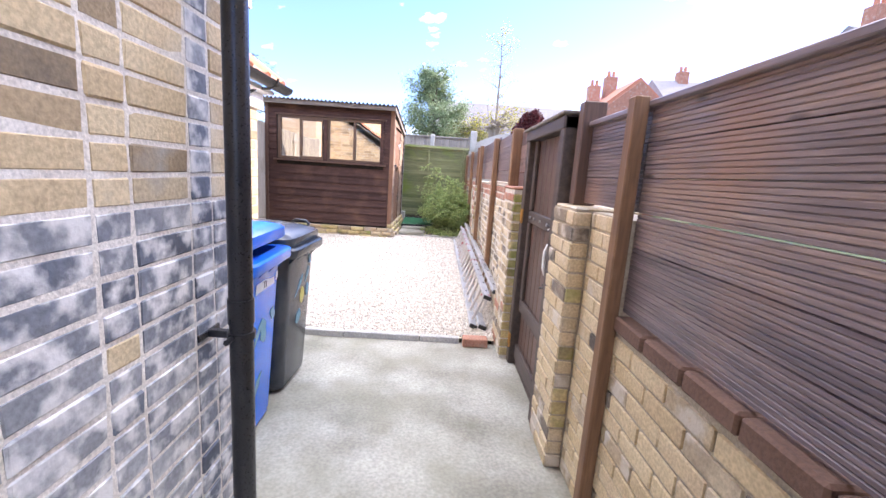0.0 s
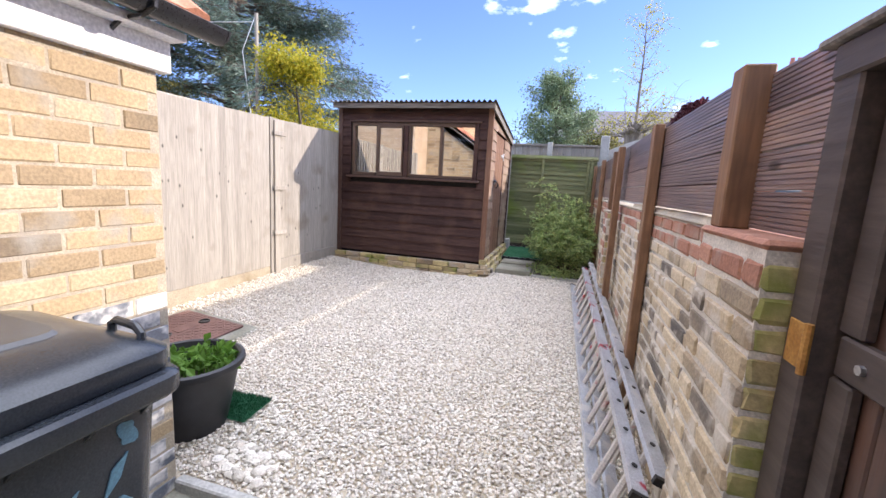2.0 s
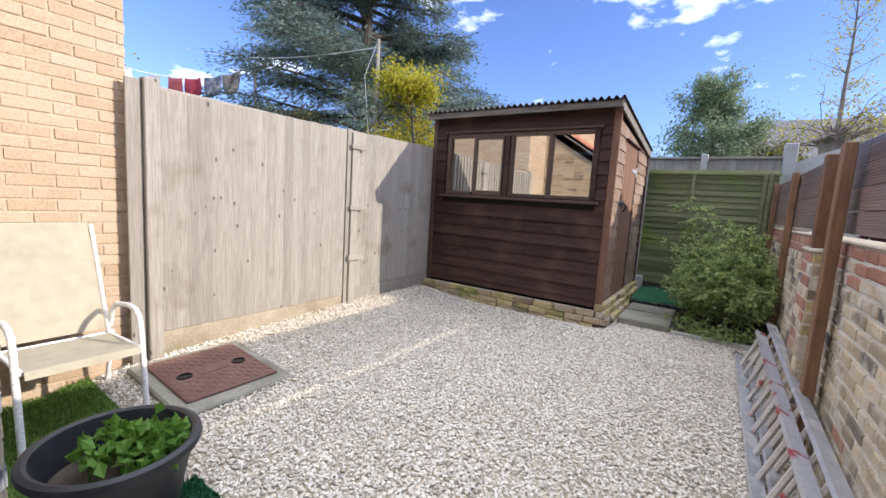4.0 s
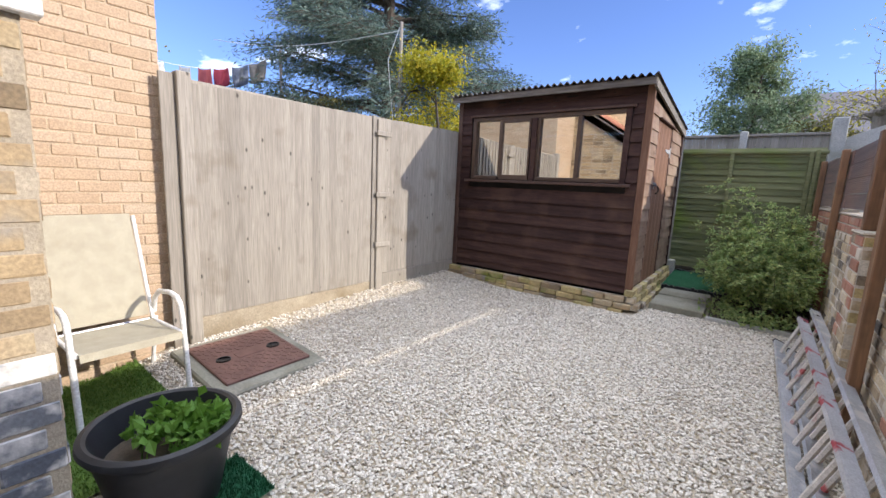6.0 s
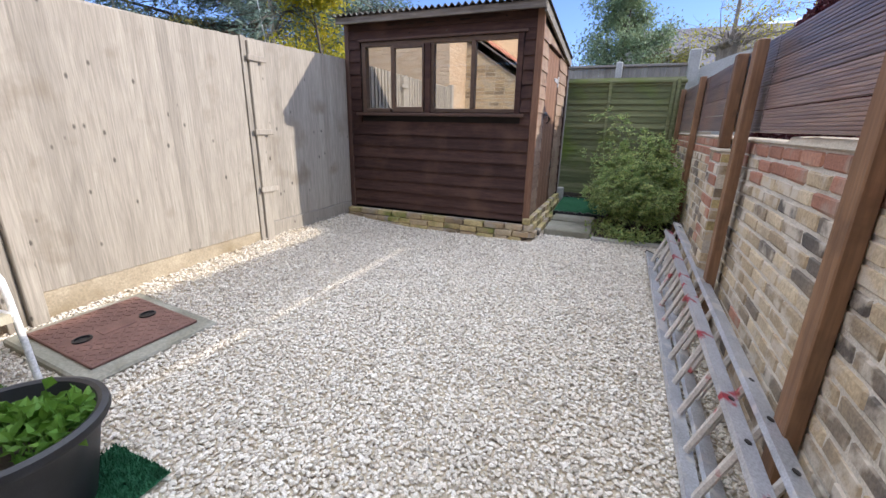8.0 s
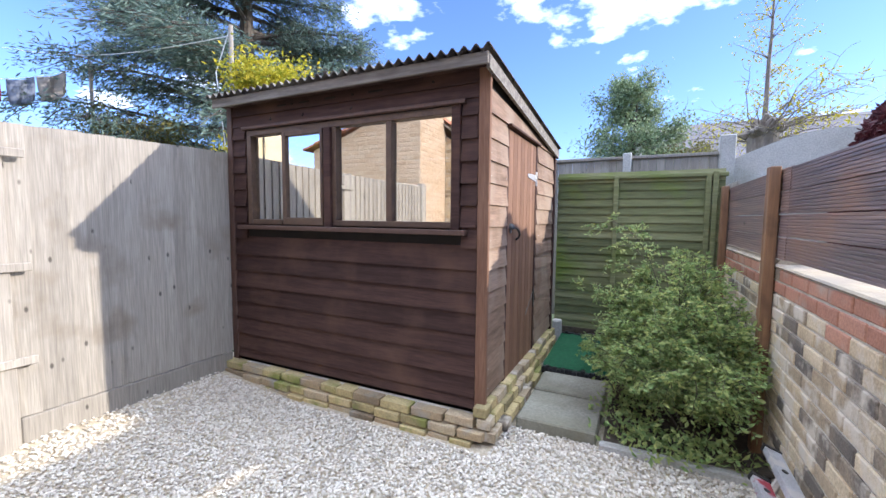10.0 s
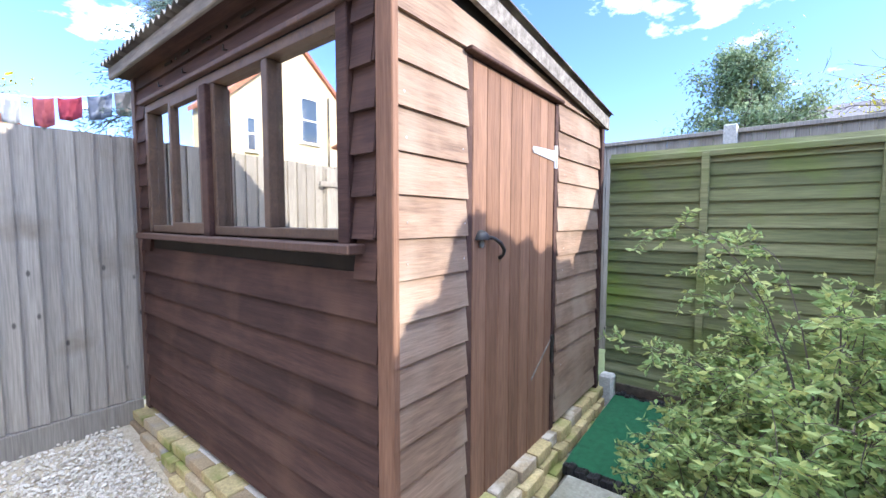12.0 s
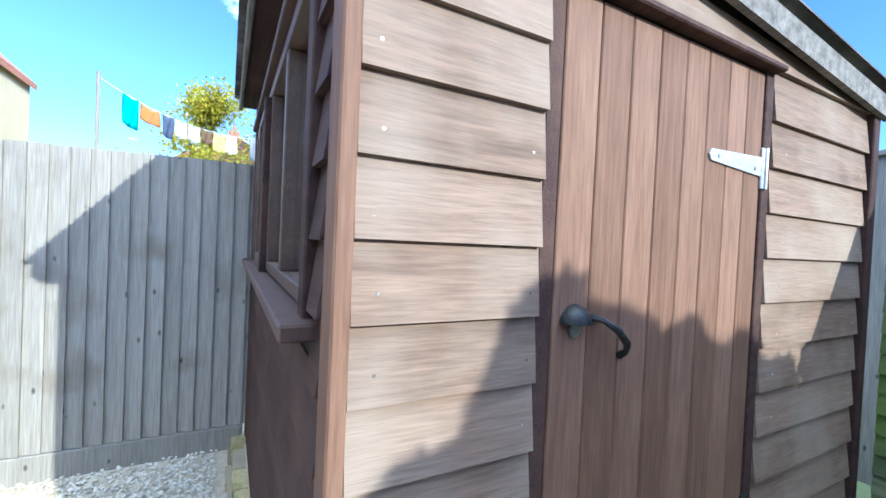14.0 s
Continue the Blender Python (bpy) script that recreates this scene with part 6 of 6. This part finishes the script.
part("tub", Shape().lathe([(0.0, 0.0), (0.185, 0.0), (0.19, 0.01), (0.262, 0.36), (0.27, 0.365), (0.288, 0.37), (0.296, 0.385), (0.292, 0.405), (0.272, 0.412), (0.258, 0.405), (0.245, 0.36), (0.225, 0.27), (0.0, 0.27)], 48, PM), M_POT, pot, smooth=True)
part("soil", Shape().lathe([(0.222, 0.272), (0.10, 0.285), (0.0, 0.28)], 24, PM), M_EARTH, pot, "dark potting soil")
r = np.random.RandomState(5)
plant = thing("pot_plant", (-1.70, 3.93, 0.33), "low bright green leafy plant in the pot", "plant")
stems = Shape()
lp = []
for i in range(46):
    a, d = r.uniform(0, 2 * np.pi), 0.19 * math.sqrt(r.uniform(0, 1))
    bx, by = -1.69 + d * math.cos(a) * 0.9, 3.95 + d * math.sin(a) * 0.8
    top = 0.40 + 0.075 * r.uniform(0.2, 1.0)
    stems.tube([(bx, by, 0.33), (bx + r.uniform(-0.02, 0.02), by + r.uniform(-0.02, 0.02), top)], 0.003, 5)
    for _ in range(9):
        lp.append((bx + r.normal() * 0.018, by + r.normal() * 0.018, top + r.normal() * 0.014))
part("stem", stems, M_POTLEAF, plant)
fast_part("leaves", leaf_cloud(np.array(lp), 0.058, 6, 0.0, 0.62), M_POTLEAF, plant)

# ---- turf pieces ----
def turf(name, x0, x1, y0, y1, z, label, mat, n, seed):
    t = thing(name, ((x0 + x1) / 2, (y0 + y1) / 2, z), label, "artificial grass")
    rr_ = np.random.RandomState(seed)
    part("backing", sheet(x0, x1, y0, y1, lambda x, y: gravel_height(x, y) + z + 0.006 * noise.noise((x * 6, y * 6, 4)), 8, 8), mat, t)
    p = np.stack([rr_.uniform(x0, x1, n), rr_.uniform(y0, y1, n), np.zeros(n)], 1)
    p[:, 2] = [gravel_height(a, b) + z for a, b, _ in p]
    ax = np.tile((0.0, 0.0, 1.6), (n, 1))
    tagged(fast_part("fibre_mat", leaf_cloud(p, 0.02, seed + 1, -0.3, 0.25, ax), mat, t), kind="stuff")


turf("turf_piece", -3.28, -2.02, 3.58, 4.22, 0.022, "green artificial grass under the chair", M_TURF, 9000, 21)
turf("turf_offcut", -1.78, -1.42, 3.98, 4.22, 0.022, "dark green offcut of artificial grass under the pot", M_TURF_DARK, 2500, 25)

# ---- chair ----
chair = thing("garden_chair", (0, 0, 0), "cream mesh garden chair with white metal arms", "chair")
for y in (-0.27, 0.27):
    part("arm", Shape().tube([(0.33, y, 0.0), (0.27, y, 0.52), (0.25, y, 0.60), (0.20, y, 0.635), (0.10, y, 0.645), (-0.08, y, 0.62), (-0.16, y, 0.56), (-0.20, y, 0.45)], 0.016, 10), M_WHITE, chair, "white tubular arm and front leg", smooth=True)
    part("leg", Shape().tube([(-0.30, y, 0.0), (-0.17, y, 0.42)], 0.014, 8), M_WHITE, chair, smooth=True)
    part("side_rail", Shape().tube([(0.30, y * 0.93, 0.43), (-0.17, y * 0.93, 0.41), (-0.42, y * 0.93, 1.10)], 0.013, 8), M_WHITE, chair, smooth=True)
part("cross_bar", Shape().tube([(-0.19, -0.25, 0.405), (-0.19, 0.25, 0.405)], 0.014, 8), M_STEEL, chair, "grey cross bar", smooth=True)


def sling(path, width):
    s = Shape()
    for x, z in path:
        s.v += [(x, -width, z), (x, width, z), (x - 0.004, width, z + 0.006), (x - 0.004, -width, z + 0.006)]
    for i in range(len(path) - 1):
        for j in range(4):
            q = (j + 1) % 4
            s.f.append((4 * i + j, 4 * i + q, 4 * i + 4 + q, 4 * i + 4 + j))
    s.f += [(0, 1, 2, 3), tuple(4 * (len(path) - 1) + j for j in (3, 2, 1, 0))]
    return s


part("seat", sling([(0.33, 0.40), (0.32, 0.435), (0.22, 0.425), (0.05, 0.41), (-0.15, 0.41)], 0.245), M_FABRIC, chair, smooth=True)
part("backrest", sling([(-0.185, 0.44), (-0.27, 0.68), (-0.35, 0.90), (-0.425, 1.11)], 0.235), M_FABRIC, chair, smooth=True)
place(chair, pose(-2.88, 4.03, 0.095, 0, 0, 1))

# ---- shrub ----
def shrub():
    """Arching stems set with feathery leaves in opposite pairs."""
    r = np.random.RandomState(11)
    at = (0.34, 9.02, 0.30)
    sh = thing("shrub", at, "arching green shrub with small pale leaves", "shrub")
    wood, pts, dirs = Shape(), [], []

    def frond(start, d, length):
        """A short side twig with leaves in pairs."""
        d = d / np.linalg.norm(d)
        side = np.cross(d, (0, 0, 1.0))
        side /= np.linalg.norm(side) + 1e-9
        end = start + d * length + np.array([0, 0, -0.25 * length])
        wood.tube([start, (start + end) / 2 + np.array([0, 0, 0.12 * length]), end], [0.0022, 0.0016, 0.001], 3, cap=False)
        for k in range(7):
            q = start + (end - start) * (0.15 + 0.14 * k)
            for sg in (-1, 1):
                pts.append(q)
                dirs.append(tuple(d * 0.7 + side * sg * 1.1 + r.normal(size=3) * 0.25))

    for i in range(120):
        a, out = r.uniform(0, 2 * np.pi), 0.66 * math.sqrt(r.uniform(0.01, 1))
        h = 0.88 * (1 - 0.50 * (out / 0.66) ** 2) * r.uniform(0.55, 1.05)
        s = np.array(at) + np.array([r.normal() * 0.10, r.normal() * 0.14, 0])
        e = np.array([at[0] + math.cos(a) * out * 0.88, at[1] + math.sin(a) * out * 1.15, at[2] + h])
        e[0] = min(e[0], 0.70)
        path = [s + (e - s) * t + np.array([0, 0, 0.20 * math.sin(math.pi * t * 0.8) * h]) for t in np.linspace(0, 1, 7)]
        wood.tube(path, [0.006, 0.0055, 0.005, 0.004, 0.003, 0.002, 0.0015], 4, cap=False)
        for k in range(2, 7):
            for _ in range(10):
                d = r.normal(size=3) + np.array([math.cos(a), math.sin(a), 0.35]) * 0.9
                if path[k][0] + d[0] / np.linalg.norm(d) * 0.13 < 0.74:
                    frond(path[k] + r.normal(size=3) * 0.02, d, r.uniform(0.08, 0.15))
    for dx, dy, hh in ((-0.62, 0.10, 1.36), (-0.48, 0.45, 1.15), (-0.30, 0.30, 1.28), (-0.68, -0.10, 0.86), (-0.55, 0.75, 0.98), (0.10, 0.55, 1.1), (-0.60, 0.38, 0.72), (-0.05, -0.25, 1.12)):
        path = [np.array([at[0] + dx * t ** 1.6, at[1] + dy * t, at[2] + hh * math.sin(min(t * 1.75, 1.9))]) for t in np.linspace(0, 1, 9)]
        wood.tube(path, [0.005, 0.005, 0.0045, 0.004, 0.0035, 0.003, 0.0025, 0.002, 0.0015], 4, cap=False)
        for k in range(4, 9):
            for _ in range(3):
                frond(path[k] + r.normal(size=3) * 0.015, r.normal(size=3) + np.array([dx, dy, 0.1]), r.uniform(0.07, 0.12))
    part("stem", wood, M_BARK, sh, "thin brown stems")
    fast_part("leaves", leaf_cloud(np.array(pts), 0.036, 12, 0.12, 0.44, np.array(dirs)), M_SHRUB, sh, "small pale green leaves")


shrub()
for i, (x, y) in enumerate(((0.10, 8.40), (0.30, 8.34), (0.52, 8.38), (0.0, 8.75))):
    r = np.random.RandomState(40 + i)
    p = np.stack([x + r.normal(size=260) * 0.10, y + r.normal(size=260) * 0.09, 0.27 + np.abs(r.normal(size=260)) * 0.07], 1)
    t = thing("ground_plant", (x, y, 0.2), "low green ground cover plant by the edging", "plant", "ground cover plants")
    fast_part("leaves", leaf_cloud(p, 0.045, 50 + i, -0.1, 0.5), M_SHRUB, t)

# ---- beyond the fences ----
cedar((-12.1, 15.4, 0.0), 14.0, 5.9, 2.8, 61)
broad_tree("maple_tree", (-6.65, 12.2, 0.0), 5.5, 1.75, 1.2, M_YELLOWLEAF, 0.10, 13000, 71, "small tree in yellow autumn leaf", 26)
broad_tree("maple_tree", (-17.0, 7.0, 0.0), 7.6, 2.6, 2.2, M_YELLOWLEAF, 0.15, 9000, 73, "rounded tree with yellow-green leaves", 26)
broad_tree("oak_tree", (-13.0, 12.5, 0.0), 4.8, 2.2, 2.0, M_OLIVE, 0.12, 7000, 75, "brownish autumn tree beyond the fence", 24)
broad_tree("birch_tree", (-0.45, 23.0, 0.0), 8.3, 2.0, 2.0, M_HOLLY, 0.13, 23000, 77, "tall grey-green leafy tree", 44)
broad_tree("hedge_tree", (1.9, 24.0, 0.0), 5.3, 1.8, 1.8, M_OLIVE, 0.13, 7000, 79, "olive green bushy tree", 24)
bare_tree((1.95, 14.8, 0.0), 6.1, 81)


def maroon_tree():
    """A dense dark-leaved shrub close behind the fence: a lopsided dome, higher at its near end."""
    r = np.random.RandomState(91)
    at = (2.05, 10.0, 0.0)
    tree = thing("maroon_shrub", at, "dense dark maroon leaved shrub behind the fence", "shrub")

    def top(y):
        return np.interp(y, (8.9, 9.22, 9.50, 9.62, 9.72, 9.84, 10.4, 10.72, 11.0), (2.20, 2.55, 2.76, 2.96, 3.05, 2.93, 2.83, 2.72, 2.30))
    wood = Shape()
    for i in range(26):
        y = r.uniform(9.1, 10.85)
        e = np.array([at[0] + r.uniform(-0.25, 0.25), y, top(y) - r.uniform(0.08, 0.5)])
        s0 = np.array([at[0] + r.normal() * 0.05, at[1] + r.normal() * 0.12, 0.0])
        wood.tube([s0 + (e - s0) * t + np.array([0, 0, 0.22 * math.sin(math.pi * t)]) for t in np.linspace(0, 1, 6)], [0.03, 0.024, 0.018, 0.012, 0.008, 0.004], 6)
    part("trunk", wood, M_BARK, tree, "dark branching stems")
    n = 42000
    y = r.uniform(8.92, 10.98, n)
    t = top(y)
    z = t - 0.045 - (t - 1.2) * r.uniform(0, 1, n) ** 2.2 + 0.03 * np.sin(y * 23)
    u = r.uniform(-0.34, 0.34, n) * np.sqrt(np.clip((t - z) / 0.25, 0.05, 1))
    p = np.stack([at[0] + u, y + u * SUN.y / SUN.x, z + u * SUN.z / SUN.x], 1)
    fast_part("crown", leaf_cloud(p, 0.065, 92, 0.3, 0.65), M_MAROON, tree, "small maroon leaves")


maroon_tree()


def far_house(x, y, w, d, eave, ridge, wall_mat, roof_mat, label, chimneys=(), along_x=True):
    h = thing("far_house", (x, y, 0), label, "house", "houses beyond the gardens")
    part("wall", Shape().box((x - w / 2, y - d / 2, -0.05), (x + w / 2, y + d / 2, eave)), wall_mat, h)
    if along_x:
        part("roof", Shape().prism([(y - d / 2 - 0.3, eave - 0.1), (y, ridge), (y + d / 2 + 0.3, eave - 0.1)], 0, x - w / 2 - 0.1, x + w / 2 + 0.1), roof_mat, h)
    else:
        part("roof", Shape().prism([(eave - 0.1, x - w / 2 - 0.3), (ridge, x), (eave - 0.1, x + w / 2 + 0.3)], 1, y - d / 2 + 0.15, y + d / 2 + 0.1), roof_mat, h)
        part("gable", Shape().prism([(eave - 0.1, x - w / 2), (ridge - 0.2, x), (eave - 0.1, x + w / 2)], 1, y - d / 2 - 0.02, y - d / 2 + 0.12), wall_mat, h)
    for k in range(max(1, int(w / 2.4))):
        wx = x - w / 2 + 1.2 + k * 2.4
        for wz in (1.0, eave - 1.6):
            win_ = part("window", Shape().box((wx - 0.45, y - d / 2 - 0.04, wz), (wx + 0.45, y - d / 2 - 0.01, wz + 1.1)), M_FAR_GLASS, h, "white framed window")
            part("frame", Shape().box((wx - 0.5, y - d / 2 - 0.03, wz - 0.05), (wx + 0.5, y - d / 2 - 0.005, wz)).box((wx - 0.5, y - d / 2 - 0.03, wz + 1.1), (wx + 0.5, y - d / 2 - 0.005, wz + 1.15)), M_WHITE, win_)
    for cx, cz in chimneys:
        ch = part("chimney", Shape().box((cx - 0.35, y - 0.3, ridge - 1.2), (cx + 0.35, y + 0.3, cz), 0.02), M_RED, h, "red brick chimney stack")
        for dx in (-0.15, 0.15):
            part("chimney_pot", Shape().lathe([(0.11, 0), (0.09, 0.35), (0.07, 0.35)], 12, Matrix.Translation((cx + dx, y, cz))), M_TILE, ch)
    return h


far_house(11.0, 27.5, 5.0, 7.0, 5.4, 7.6, M_RED, M_TILE, "far red brick house with a gabled tiled roof", ((9.6, 7.7), (10.6, 8.3)), False)
far_house(18.0, 30.0, 7.0, 7.0, 6.2, 9.0, M_RENDER, M_SLATE, "far pale house with a grey roof", ((16.5, 9.6),), True)
far_house(20.0, 18.0, 7.0, 8.0, 6.0, 8.6, M_STOCK, M_SLATE, "far terraced house with a grey roof", ((17.5, 9.4), (21.5, 9.4)), True)
far_house(5.0, 36.0, 12.0, 7.0, 5.0, 7.6, M_RENDER, M_SLATE, "far house half hidden behind trees", (), True)
far_house(-30.0, 8.0, 6.0, 8.0, 5.0, 7.4, M_STOCK, M_TILE, "far brick house beyond the washing line", ((-30, 8.2),), True)


def wash_pole(x, y, h, label="pale wooden washing line pole"):
    p = thing("washing_pole", (x, y, 0), label, "pole", "washing poles")
    part("pole", Shape().tube([(x, y, 0), (x, y, h)], 0.045, 10), M_FENCE, p)


wash_pole(-7.6, 11.4, 5.5)
LINE_X = -13.3


def line_z(y):
    """The washing line sags between its two poles."""
    return 4.46 + 0.098 * (y - 8.1) ** 2


wash_pole(LINE_X, 4.9, 5.6)
wash_pole(LINE_X, 11.5, 5.7)
line = thing("washing_line", (LINE_X, 8.2, 4.46), "thin washing line strung between poles", "line")
part("line", Shape().tube([(LINE_X, 4.9 + 0.33 * k, line_z(4.9 + 0.33 * k)) for k in range(21)], 0.008, 5), M_WHITE, line)
for i, (px, py) in enumerate(((-17.0, 11.0),)):
    w = thing("overhead_wire", (-7.6, 11.4, 5.3), "thin pale overhead wire from the pole", "wire", "overhead wires")
    part("wire", Shape().tube([(-7.6 + (px + 7.6) * k / 10, 11.4 + (py - 11.4) * k / 10, 5.3 + 1.2 * k / 10 - 0.3 * math.sin(math.pi * k / 10)) for k in range(11)], 0.012, 5), M_WHITE, w)
w = thing("overhead_wire", (-7.6, 11.4, 5.4), "slack wire hanging beside the pole", "wire", "overhead wires")
part("wire", Shape().tube([(-7.65, 11.4, 5.4), (-7.95, 11.3, 4.6), (-7.75, 11.3, 3.2), (-7.55, 11.3, 2.2)], 0.012, 5), M_WHITE, w)
CLOTHES = ((5.38, 0.35, 0.75, (0.02, 0.42, 0.42)), (5.78, 0.40, 0.40, (0.55, 0.22, 0.06)), (6.25, 0.25, 0.55, (0.10, 0.12, 0.20)), (6.54, 0.25, 0.42, (0.75, 0.75, 0.74)),
           (6.84, 0.26, 0.40, (0.72, 0.70, 0.68)), (7.14, 0.27, 0.34, (0.20, 0.12, 0.07)), (7.44, 0.28, 0.50, (0.72, 0.66, 0.20)), (7.75, 0.26, 0.48, (0.76, 0.75, 0.72)),
           (8.35, 0.33, 0.60, (0.30, 0.31, 0.33)), (8.86, 0.39, 0.66, (0.20, 0.045, 0.06)), (9.30, 0.46, 0.52, (0.22, 0.025, 0.05)), (9.86, 0.50, 0.58, (0.16, 0.18, 0.23)), (10.41, 0.55, 0.60, (0.33, 0.29, 0.25)))
for y0, wd, ht, col in CLOTHES:
    s = Shape()
    nx, nz = 8, 6
    zl = line_z(y0 + wd / 2) + 0.01
    for j in range(nz + 1):
        for i in range(nx + 1):
            u, t = i / nx, j / nz
            s.v.append((LINE_X + 0.06 * math.sin(u * 9 + t * 3 + y0), y0 + wd * (u - 0.5) * (1 - 0.12 * t * (1 if col[0] < 0.5 else -1)) + wd / 2, zl + (line_z(y0 + wd) - line_z(y0)) * (u - 0.5) - ht * t - 0.05 * math.sin(math.pi * u)))
    s.f = [(j * (nx + 1) + i, j * (nx + 1) + i + 1, (j + 1) * (nx + 1) + i + 1, (j + 1) * (nx + 1) + i) for j in range(nz) for i in range(nx)]
    ob = solid("laundry", s, flat("laundry_cloth", col, 0.9), "garment hanging on the washing line to dry", "laundry", group="washing on the line", smooth=True)
    mod = ob.modifiers.new("thick", "SOLIDIFY")
    mod.thickness = 0.006

# ---- brick pieces ----
lay_bricks()
lay_plinth()
